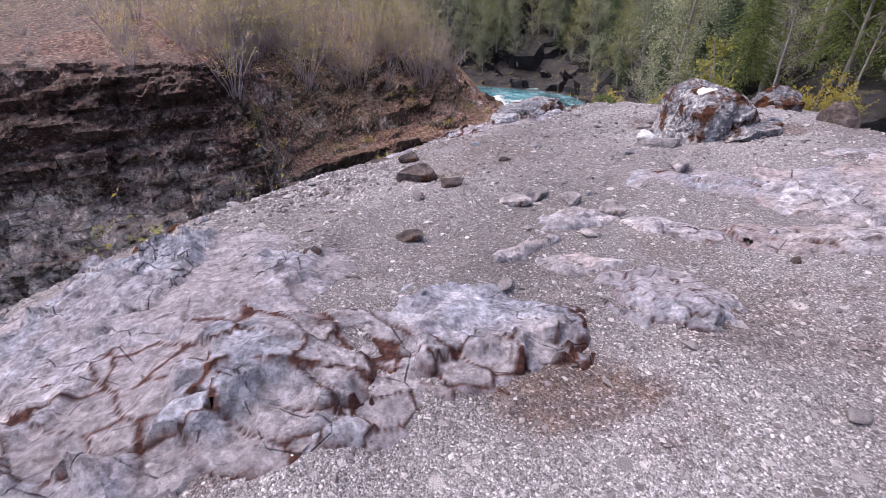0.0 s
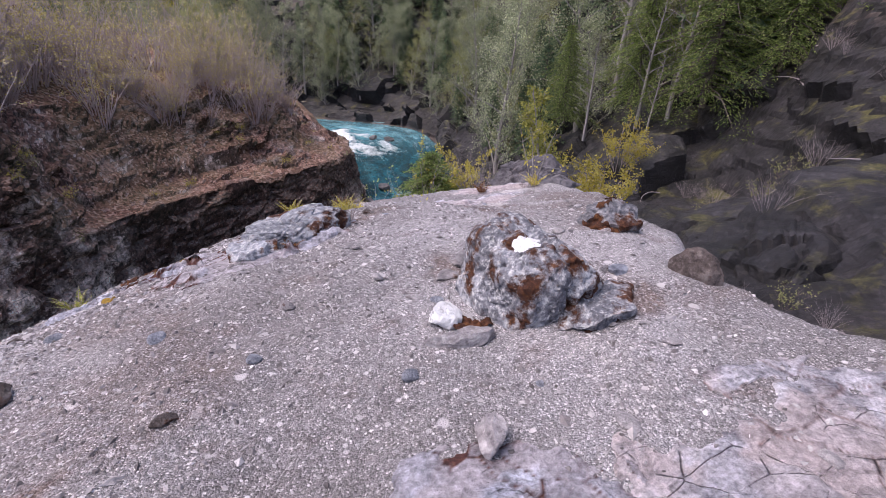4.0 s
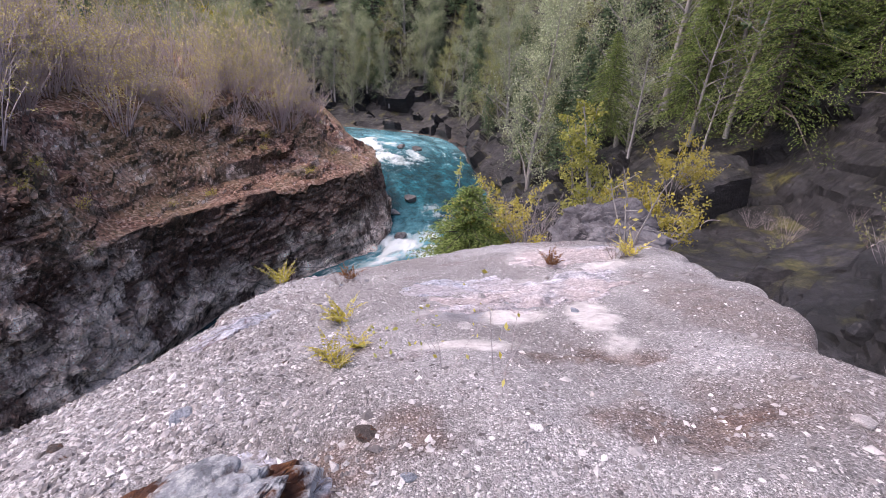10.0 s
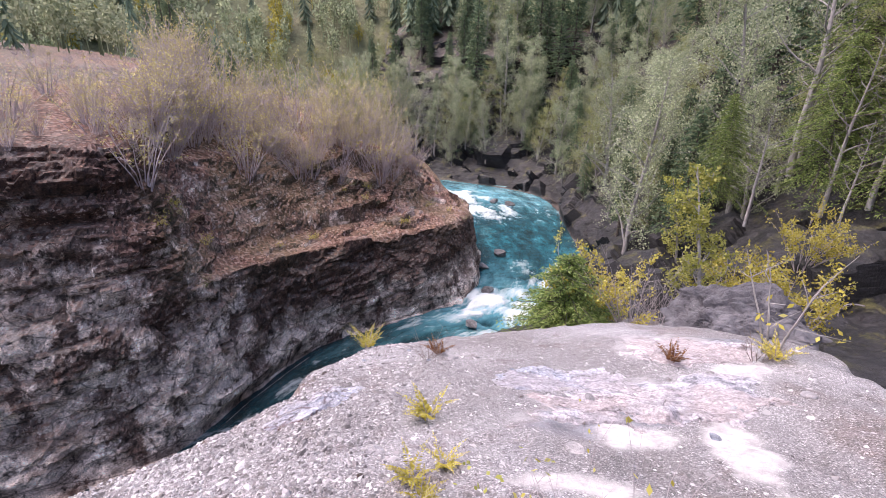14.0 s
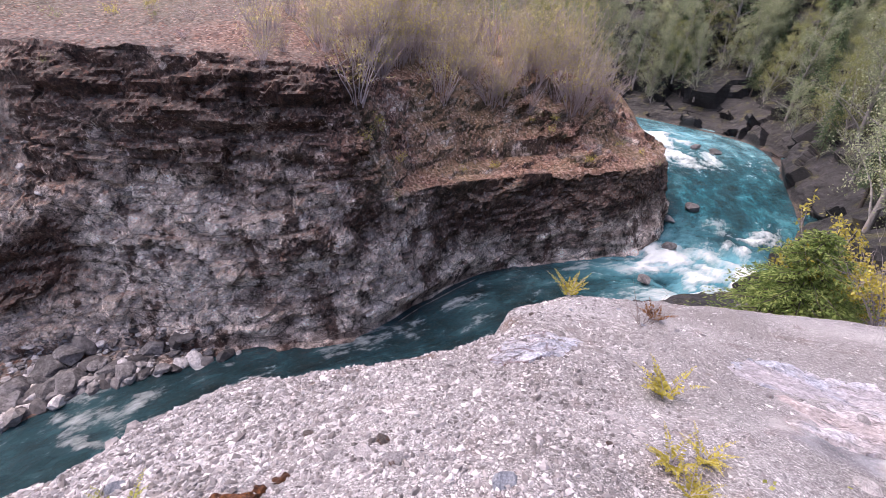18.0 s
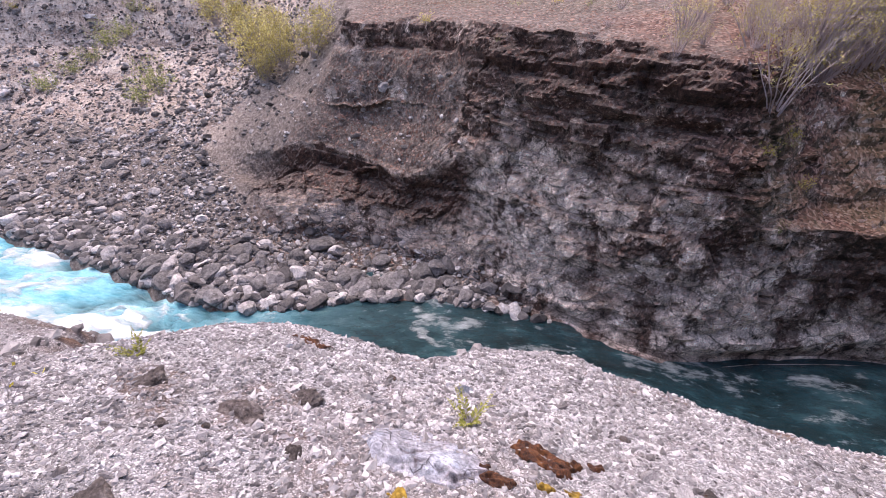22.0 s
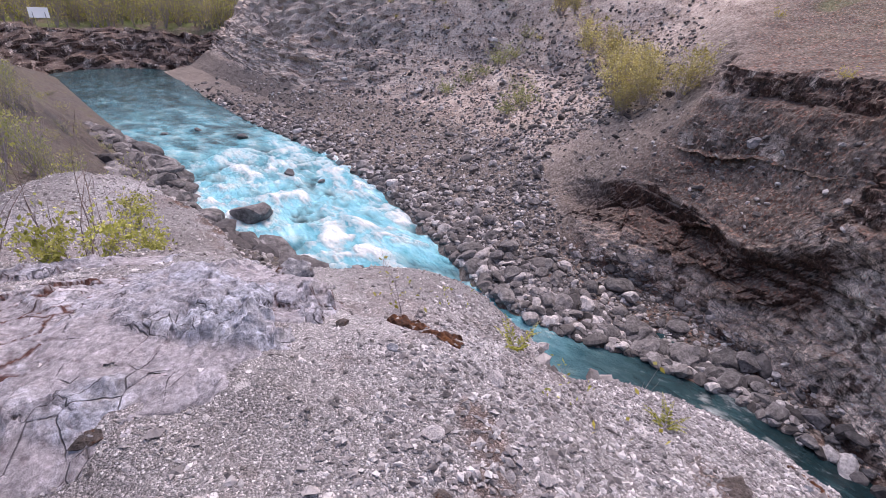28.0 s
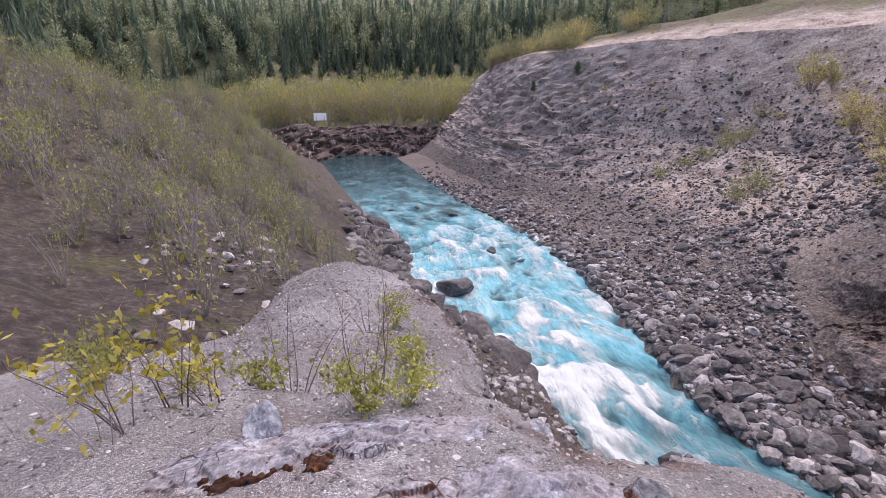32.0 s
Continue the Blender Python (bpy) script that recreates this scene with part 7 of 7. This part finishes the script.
p = pick(RIGHT, RIGHT_ST, RIGHT_ROW, 13.0, 19, 2.0, 3.4, 130, 741)
grow(alders, p[:92], vr.uniform(0.8, 1.4, 92), vr)
grow([copy_thing(f, f.matrix_basis) for f in firs], p[92:], vr.uniform(0.6, 1.0, 38), vr)
p = pick(RIGHT, RIGHT_ST, RIGHT_ROW, 12.0, 19, 3.3, 5.25, 130, 742)
grow(firs, p[:75], vr.uniform(0.75, 1.3, 75), vr)
grow([copy_thing(f, f.matrix_basis) for f in alders], p[75:], vr.uniform(0.9, 1.4, 55), vr)
grow(cedars, [(28.8, 29.3, -4.6), (31.5, 26.5, -2.0), (27.0, 34.5, -5.5), (33.0, 31.0, 0.0), (25.0, 41.0, -8.0), (30.0, 36.5, -3.5), (34.5, 24.0, 2.0)], [1.05, 1.0, 0.9, 1.1, 0.8, 1.0, 1.0], vr)
grow(bares, [(27.5, 37.5, -5.0), (29.5, 39.5, -4.5), (24.0, 36.0, -8.5), (38, 24, 5.0), (40, 27, 6.0), (41, 21, 7.0), (37, 19, 6.0), (26.5, 33.0, -7.0), (28.0, 31.5, -6.0), (25.6, 30.6, -7.2)], [1.15, 1.0, 0.7, 1.2, 1.2, 1.1, 1.0, 0.6, 1.0, 0.5], vr)
p = pick(RIGHT, RIGHT_ST, RIGHT_ROW, 8.5, 13, 4.4, 5.3, 40, 743)
grow([copy_thing(f, f.matrix_basis) for f in firs], p[:10], vr.uniform(0.7, 1.1, 10), vr)
grow([copy_thing(f, f.matrix_basis) for f in bares], p[10:], vr.uniform(0.8, 1.3, 30), vr)

# shrubs round the hump behind the spur tip
def right_z(x, y):
    d = (RIGHT[..., 0] - x) ** 2 + (RIGHT[..., 1] - y) ** 2
    return float(RIGHT[..., 2].ravel()[np.argmin(d.ravel())])


def on_right(places):
    return [(x, y, right_z(x, y)) for x, y in places]


def on_tip(places):
    return [(x, y, spur_z(x, y)) for x, y in places]


golden = [shrub(751, 3.2, 1.6, 16, YELLOW, TWIG, "golden-leaved shrub behind the rock hump", "golden shrubs", 2600, 0.12), shrub(752, 2.4, 1.2, 12, YELLOW, TWIG, "yellow willow shrub among grey rocks", "golden shrubs", 1700, 0.10)]
grow(golden, on_right([(15.2, 20.8), (13.8, 21.6), (14.5, 22.6), (19.2, 28.8), (21.0, 27.2)]) + on_tip([(5.3, 14.0), (4.9, 14.4)]), [1.25, 1.15, 0.95, 1.1, 0.9, 0.62, 0.5], vr)
young = [broadleaf(755, 6.0, 1.6, LIME, BARK_GREY, "slender young tree with lime-yellow leaves", "young trees", 1600, 0.15, 12, "young_tree", 0.15, -0.1)]
grow(young, on_right([(12.9, 22.2), (18.0, 30.0), (24.5, 44.0)]), [1.15, 0.9, 1.2], vr)
bush = [conifer(757, 3.4, 2.4, CEDAR, "round green cedar bush at the spur tip", "cedar bushes", 0.16, 0.02, -0.3, 1.9, 0.3)]
grow(bush, on_tip([(4.5, 14.0), (4.95, 13.5), (4.2, 14.5)]), [0.50, 0.26, 0.34], vr)
twiggy = [shrub(759, 2.2, 1.5, 26, None, TWIG, "bare grey twiggy shrub beside the cedar", "bare shrubs", 0, 0.1, "shrub", 0.3, -0.25, 0.010)]
grow(twiggy, on_tip([(5.6, 13.5), (6.1, 13.4), (5.3, 13.9), (6.7, 13.2)]) + on_right([(26.0, 20.5), (24.5, 23.5), (27.5, 17.5)]), [0.75, 0.65, 0.6, 0.5, 0.7, 0.7, 0.8], vr)

# cliff-top thickets across the gorge
canes = [shrub(761, 6.0, 2.2, 20, BUDS, CANE, "many-stemmed leafless shrub with yellow buds on the cliff top", "cliff-top thickets", 1000, 0.16, "thicket", 0.6, -0.12, 0.022), shrub(762, 5.0, 2.0, 18, BUDS, CANE, "tall grey-stemmed thicket with first leaves", "cliff-top thickets", 650, 0.15, "thicket", 0.6, -0.12, 0.022),
         shrub(763, 3.4, 2.6, 30, None, CANE, "bare purple-grey brush on the cliff edge", "cliff-top thickets", 0, 0.1, "thicket")]
p = pick(LEFT, LEFT_ST, LEFT_ROW, 12.0, 17.0, 4.55, 5.75, 95, 765)
grow(canes, p, vr.uniform(0.7, 1.25, 95), vr)
p = pick(LEFT, LEFT_ST, LEFT_ROW, 11.2, 12.6, 5.05, 6.2, 34, 766)
grow([copy_thing(f, f.matrix_basis) for f in canes], p, vr.uniform(0.6, 1.1, 34), vr)
p = pick(LEFT, LEFT_ST, LEFT_ROW, 10.6, 12.2, 5.0, 5.6, 30, 768)
grow([copy_thing(f, f.matrix_basis) for f in canes], p, vr.uniform(0.4, 0.9, 30), vr)
p = pick(LEFT, LEFT_ST, LEFT_ROW, 12.2, 16.5, 3.1, 4.3, 34, 767)
grow([copy_thing(canes[2], canes[2].matrix_basis)], p, vr.uniform(0.25, 0.55, 34), vr)
low = [shrub(771, 1.2, 0.9, 12, OLIVE, RED_TWIG, "low olive-leaved bush on the cliff slope", "low bushes", 220, 0.09), shrub(772, 1.6, 0.9, 14, YELLOW, TWIG, "yellow willow bush on the gravel slope", "low bushes", 420, 0.10)]
p = pick(LEFT, LEFT_ST, LEFT_ROW, 12.0, 17.5, 2.95, 4.4, 24, 773)
grow(low, p, vr.uniform(0.5, 1.0, 24), vr)
p = pick(LEFT, LEFT_ST, LEFT_ROW, 14.5, 21, 5.0, 6.4, 60, 774)
grow([copy_thing(f, f.matrix_basis) for f in alders], p, vr.uniform(0.45, 0.85, 60), vr)
p = pick(LEFT, LEFT_ST, LEFT_ROW, 11.5, 18, 6.15, 6.8, 8, 775)
grow([copy_thing(f, f.matrix_basis) for f in firs], p, vr.uniform(0.5, 0.8, 8), vr)

p = pick(LEFT, LEFT_ST, LEFT_ROW, 8.8, 12.4, 5.1, 6.4, 46, 776)
grow([copy_thing(canes[2], canes[2].matrix_basis), copy_thing(low[0], low[0].matrix_basis)], p, vr.uniform(0.3, 0.7, 46), vr)
p = pick(RIGHT, RIGHT_ST, RIGHT_ROW, 9.0, 12.2, 3.2, 5.0, 44, 777)
grow([copy_thing(f, f.matrix_basis) for f in (twiggy[0], low[0], twiggy[0])], p, vr.uniform(0.5, 1.1, 44), vr)


def branch(seed, length):
    """A bent grey branch without side twigs."""
    rng = np.random.default_rng(seed)
    line = curve((0, 0, 0.05), (1, 0, 0.15), length, 8, (0, 0.3, -0.15), rng, 0.25)
    wood = [tube(line, np.linspace(0.03, 0.008, 9), 5)]
    return finish("fallen_branch", wood, [], TWIG, None, "weathered grey branch fallen over dark rocks", "branch", "fallen branches", "foliage", "wood")


limbs = [branch(778, 2.2), branch(779, 1.6)]
p = pick(RIGHT, RIGHT_ST, RIGHT_ROW, 9.2, 12.2, 3.3, 4.9, 16, 780)
grow(limbs, p, vr.uniform(0.7, 1.4, 16), vr)

# yellow willows on the talus shelf
willow = [shrub(781, 3.4, 1.8, 26, BUDS, TWIG, "tall yellow willow on the talus slope", "yellow willows", 1900, 0.15, "willow", 0.2), shrub(782, 2.4, 1.8, 20, OLIVE, TWIG, "green-grey willow thicket on the slope", "green willows", 900, 0.14, "willow", 0.15)]
grow(willow[:1], [(-61.5, 12.2, -9.6), (-64.5, 12.0, -8.8), (-60.5, 14.5, -8.0), (-66, 15, -7.0), (-70, 13, -6.5), (-76, 12.5, -7.0), (-73, 16, -5.5), (-57.5, 17.5, -6.5), (-95, 3.5, 1.0), (-92, 6, 1.0), (-84, 9, -4.5), (-80, 12, -5.5)], vr.uniform(1.0, 1.8, 12), vr)
grow(willow[1:], [(-80, -10, -10.5), (-84, -8, -9.5), (-88, -6, -8), (-92, -4, -7), (-108, -8, -0.5), (-104, -4, -2), (-100, -2, -4), (-78, -13, -12), (-70, -2, -13), (-72, 0, -12)], vr.uniform(0.8, 1.5, 10), vr)
p = pick(LEFT, LEFT_ST, LEFT_ROW, 0.6, 9.5, 4.2, 5.6, 70, 785)
grow([copy_thing(low[1], low[1].matrix_basis), copy_thing(low[0], low[0].matrix_basis)], p, vr.uniform(0.4, 1.2, 70), vr)
small_fir = [conifer(787, 3.0, 1.0, FIR, "small dark fir standing on the bare terrace", "small firs", 0.22, 0.02, -0.2, 1.2)]
grow(small_fir, [(-119.5, -29.5, 6.6), (-111, -40, 5.0), (-105, -48, 1.5)], [1.6, 0.6, 0.5], vr)
p = pick(LEFT, LEFT_ST, LEFT_ROW, 0.0, 1.3, 4.9, 5.8, 60, 788)
grow([copy_thing(willow[0], willow[0].matrix_basis), copy_thing(willow[1], willow[1].matrix_basis)], p, vr.uniform(1.0, 2.2, 60), vr)
p = pick(LEFT, LEFT_ST, LEFT_ROW, 0.0, 3.2, 6.0, 6.8, 40, 789)
grow([copy_thing(f, f.matrix_basis) for f in (alders[0], alders[1], firs[0])], p, vr.uniform(0.8, 1.3, 40), vr)

# willow slope upstream on the near bank
green = [shrub(791, 3.0, 2.0, 18, OLIVE, TWIG, "grey-green willow on the shrubby slope", "slope willows", 800, 0.13, "willow", 0.25), shrub(792, 3.6, 1.6, 14, LIME, TWIG, "slim young willow with pale green leaves", "slope willows", 520, 0.12, "willow", 0.35)]
p = pick(RIGHT, RIGHT_ST, RIGHT_ROW, 0.4, 5.0, 2.0, 3.9, 150, 793)
grow(green, p, vr.uniform(0.35, 0.8, 150), vr)
p = pick(RIGHT, RIGHT_ST, RIGHT_ROW, 0.0, 6.5, 4.0, 5.2, 60, 794)
grow([copy_thing(f, f.matrix_basis) for f in (alders[0], alders[1], green[1])], p, vr.uniform(0.7, 1.2, 60), vr)


# the veil of thin willows that nobody could count
def willow_stuff(name, leaf, label, grid, w, count, h0, h1, seed):
    r = np.random.default_rng(seed)
    n = 95
    a, t = r.uniform(0, 2 * math.pi, n), r.uniform(0.06, 1.0, n)
    rad = 0.34 * t**0.35 * r.uniform(0.2, 1, n)
    c = np.stack([rad * np.cos(a), rad * np.sin(a), t], 1)
    proto = leaf_quads(c, np.stack([0.3 * np.cos(a), 0.3 * np.sin(a), np.ones(n)], 1), 0.075 * r.uniform(0.6, 1.3, n), 0.03, r, 0.7)
    stems = [tube([(0, 0, -0.05), (0.12 * math.cos(k), 0.12 * math.sin(k), 0.5), (0.26 * math.cos(k + 0.3), 0.26 * math.sin(k + 0.3), 0.95)], [0.007, 0.005, 0.002], 3) for k in np.arange(9) * 0.7]
    p, _ = bank_samples(grid, count, w, r)
    size = r.uniform(h0, h1, count)
    for nm, pr, mat in ((name, proto, leaf), (name + "_stem", joined(stems), TWIG)):
        rr = np.random.default_rng(seed + 1)
        me = scatter_mesh(nm, [pr], p, size, mat, rr, (0.8, 1.2), 0.12)
        ob = new(nm, me)
        tagged(ob, label, "willows", kind="stuff")


w = smooth(2.2, 2.8, RIGHT_ROW) * (1 - smooth(4.3, 5.0, RIGHT_ROW)) * smooth(0.3, 0.8, RIGHT_ST) * (1 - smooth(5.4, 6.6, RIGHT_ST)) * smooth(-0.35, 0.1, fbm(RIGHT[..., 0] * 0.09, RIGHT[..., 1] * 0.09, 0, 3, 11))
willow_stuff("willow_thicket", OLIVE, "pale green willow thicket on the slope", RIGHT, w, 2100, 1.0, 3.0, 31)
willow_stuff("willow_thicket", LIME, "yellow-green willow thicket on the slope", RIGHT, w, 900, 1.2, 3.2, 33)
w = smooth(3.0, 3.3, BLUFF_ROW) * (1 - smooth(4.9, 5.1, BLUFF_ROW))
willow_stuff("willow_thicket", LIT_WILLOW, "yellow-green willow thicket above the bluff", BLUFF, w, 520, 8, 15, 35)
willow_stuff("willow_thicket", BUDS, "yellow willow thicket above the bluff", BLUFF, w, 420, 8, 14, 37)

# ---- far forest on the hillsides ----
def build_far_forest():
    rng = np.random.default_rng(97)
    quads = []
    lay = []
    for k in range(12):
        h0, h1, r = 0.06 + 0.075 * k, 0.06 + 0.075 * k + 0.12, 0.2 * (1 - 0.078 * k)
        for j in range(9):
            a = j * 0.698 + k * 0.4 + 0.2 * ((j * 7) % 3)
            rr = r * (0.75 + 0.5 * ((j * 5 + k * 3) % 4) / 3)
            lay.append([(0, 0, h1), (rr * 0.6 * math.cos(a - 0.3), rr * 0.6 * math.sin(a - 0.3), h0 + 0.03), (rr * math.cos(a), rr * math.sin(a), h0 - 0.03), (rr * 0.6 * math.cos(a + 0.3), rr * 0.6 * math.sin(a + 0.3), h0 + 0.03)])
    cone = (np.array(lay).reshape(-1, 3), np.arange(4 * len(lay)).reshape(-1, 4))
    pr = np.random.default_rng(3)
    d = pr.normal(size=(190, 3))
    d /= np.linalg.norm(d, axis=1, keepdims=True)
    c = d * (0.2, 0.2, 0.36) * pr.uniform(0.35, 1.0, (190, 1)) + (0, 0, 0.6)
    puff = leaf_quads(c, d, 0.075, 0.05, pr, 0.9)
    trunk = tube([(0, 0, -0.05), (0, 0, 0.75)], [0.014, 0.006], 4)
    puff = joined([puff, trunk])

    def fill(name, proto, mat, count, h0, h1, label, low, high, seed, sector):
        r = np.random.default_rng(seed)
        rad = low + (high - low) * r.uniform(0, 1, count) ** 0.7
        a = r.uniform(*sector, count)
        x, y = rad * np.cos(a), rad * np.sin(a)
        size = r.uniform(h0, h1, count)
        me = scatter_mesh(name, [proto], np.stack([x, y, far_height(x, y) - 0.5], 1), size, mat, r, (0.95, 1.3), 0.04)
        tagged(new(name, me), label, "forest", kind="stuff")

    fill("fir_forest", cone, HAZY_FIR, 420, 12, 19, "dark conifer forest on the far hillside", 150, 330, 1, (radians(35), radians(150)))
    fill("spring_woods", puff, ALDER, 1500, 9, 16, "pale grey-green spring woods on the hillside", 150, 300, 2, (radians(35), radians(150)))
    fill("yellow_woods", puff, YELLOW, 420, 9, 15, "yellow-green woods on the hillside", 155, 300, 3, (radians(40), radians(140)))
    fill("fir_forest", cone, HAZY_FIR, 1300, 15, 24, "dark conifer forest above the upstream valley", 260, 420, 4, (radians(175), radians(275)))
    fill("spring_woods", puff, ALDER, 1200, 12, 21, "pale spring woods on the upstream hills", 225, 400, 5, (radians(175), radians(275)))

    def fill_bank(name, proto, mat, grid, w, count, h0, h1, label, seed):
        r = np.random.default_rng(seed)
        p, _ = bank_samples(grid, count, w, r)
        me = scatter_mesh(name, [proto], p - np.array([0, 0, 0.4]), r.uniform(h0, h1, count), mat, r, (0.95, 1.3), 0.04)
        tagged(new(name, me), label, "forest", kind="stuff")

    w = smooth(4.85, 5.05, RIGHT_ROW) * (1 - 0.75 * smooth(5.5, 5.8, RIGHT_ROW)) * smooth(11.0, 12.0, RIGHT_ST) + 0.2 * smooth(5.05, 5.2, RIGHT_ROW) * smooth(8.0, 9.0, RIGHT_ST)
    fill_bank("hillside_firs", cone, HAZY_FIR, RIGHT, w, 500, 12, 22, "dark firs covering the near hillside", 6)
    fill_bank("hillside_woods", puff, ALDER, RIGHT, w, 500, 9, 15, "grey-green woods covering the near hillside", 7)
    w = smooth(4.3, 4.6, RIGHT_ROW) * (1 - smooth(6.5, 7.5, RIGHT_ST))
    fill_bank("hillside_firs", cone, HAZY_FIR, RIGHT, w, 600, 12, 20, "dark firs above the willow slope", 8)
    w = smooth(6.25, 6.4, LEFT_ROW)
    fill_bank("hillside_firs", cone, HAZY_FIR, LEFT, w, 50, 9, 14, "dark firs behind the cliff top", 9)
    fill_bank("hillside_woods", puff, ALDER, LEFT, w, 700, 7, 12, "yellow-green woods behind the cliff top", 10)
    fill_bank("hillside_firs", cone, HAZY_FIR, BLUFF, smooth(5.2, 5.4, BLUFF_ROW), 350, 11, 18, "dark firs behind the upstream bluff", 11)


build_far_forest()

# ---- plants on the spur ----
def on_spur(ob, x, y, size=1.0, turn=0.0, tilt=0.0):
    return put(ob, x, y, spur_z(x, y), size, turn, tilt)


def spur_plants(protos, places):
    used = set()
    for k, x, y, s, turn in places:
        plant(protos, used, on_spur(None, x, y, s, turn), k)


spur_plants([fern(801, 0.42, 11, YELLOW, "small yellow fern-like seedling on the rim", "yellow ferns"), fern(802, 0.34, 8, LIME, "bright green feathery seedling in gravel", "green ferns")],
            [(0, 0.88, 11.25, 1.0, 0), (0, 1.68, 8.5, 0.7, 80), (0, 1.58, 7.6, 0.5, 150), (0, 1.75, 7.75, 0.45, 210), (0, 1.62, 7.4, 0.4, 300), (1, -0.94, 6.57, 0.75, 0), (1, -2.65, 3.68, 1.1, 40), (1, -2.38, 4.72, 0.9, 90), (0, 5.36, 9.8, 0.9, 20)])
spur_plants([fern(805, 0.30, 9, RUSSET, "withered orange fern tuft", "withered ferns")], [(0, 4.34, 9.95, 1.1, 0), (0, 1.82, 10.4, 0.9, 60), (0, 1.0, 5.85, 0.5, 60)])
spur_plants([shrub(811, 0.62, 0.3, 4, YELLOW, TWIG, "thin twig shrub with few leaves in the gravel", "twig shrubs", 10, 0.05, "twig_shrub", 0.3, -0.1, 0.012), shrub(812, 0.75, 0.35, 3, LIME, TWIG, "slender sapling twig with new leaves", "twig shrubs", 22, 0.055, "twig_shrub", 0.4, -0.1, 0.010)],
            [(0, 2.42, 6.86, 0.9, 0), (0, 2.2, 7.05, 0.8, 90), (1, 1.91, 7.2, 0.6, 30), (0, 2.6, 7.8, 0.7, 10), (1, -1.92, 3.99, 0.85, 0), (1, -2.43, 2.85, 0.9, 60), (1, -2.75, 3.15, 0.85, 120), (0, -2.3, 2.95, 0.9, 200), (0, -1.75, 4.25, 0.9, 20), (0, -1.03, -1.04, 1.5, 0)])
spur_plants([shrub(815, 1.25, 0.5, 5, YELLOW, RED_TWIG, "sapling with large golden-yellow leaves", "golden saplings", 110, 0.085, "sapling", 0.35, -0.05, 0.014), shrub(816, 1.1, 0.5, 6, None, RED_TWIG, "bare brown sapling stems on the mound", "bare saplings", 0, 0.1, "sapling", 0.3, -0.1, 0.012),
             shrub(817, 0.6, 0.45, 14, LIME, TWIG, "low lime-green broom bush", "broom bushes", 420, 0.05, "broom_bush", 0.1, -0.1, 0.012)],
            [(0, -1.6, -1.34, 1.05, 0), (0, -1.9, -1.3, 0.8, 120), (0, -1.22, -1.1, 0.85, 70), (1, -2.58, -1.23, 1.15, 0), (1, -3.04, -0.67, 1.15, 90), (2, -2.5, -0.22, 1.0, 0), (2, -2.75, -0.02, 0.95, 80), (2, -2.4, -1.6, 1.1, 30), (2, -2.9, -1.0, 0.9, 140), (2, -1.9, -1.75, 0.8, 200), (2, -3.4, -0.9, 0.9, 10), (2, -2.1, -5.3, 1.8, 0), (2, -2.4, -6.2, 1.6, 60), (2, -5.2, -2.2, 1.3, 20), (2, -5.8, -3.0, 1.1, 90), (2, -4.7, -1.6, 1.2, 150), (2, -6.4, -3.4, 1.0, 200), (1, -5.3, -2.9, 1.0, 10)])
spur_plants([shrub(821, 1.5, 0.7, 3, YELLOW, BARK_GREY, "small leaning birch-barked tree with yellow leaves", "young birches", 40, 0.09, "small_tree", 0.5, -0.1, 0.03, "tree"), shrub(822, 0.45, 0.4, 10, None, RED_TWIG, "tangle of dead brown twigs", "dead twigs", 0, 0.1, "dead_brush")],
            [(0, 5.42, 9.95, 0.85, 140), (1, 5.2, 9.85, 1.1, 0), (1, 1.7, 10.3, 1.0, 50), (1, 1.5, 6.4, 0.6, 20)])
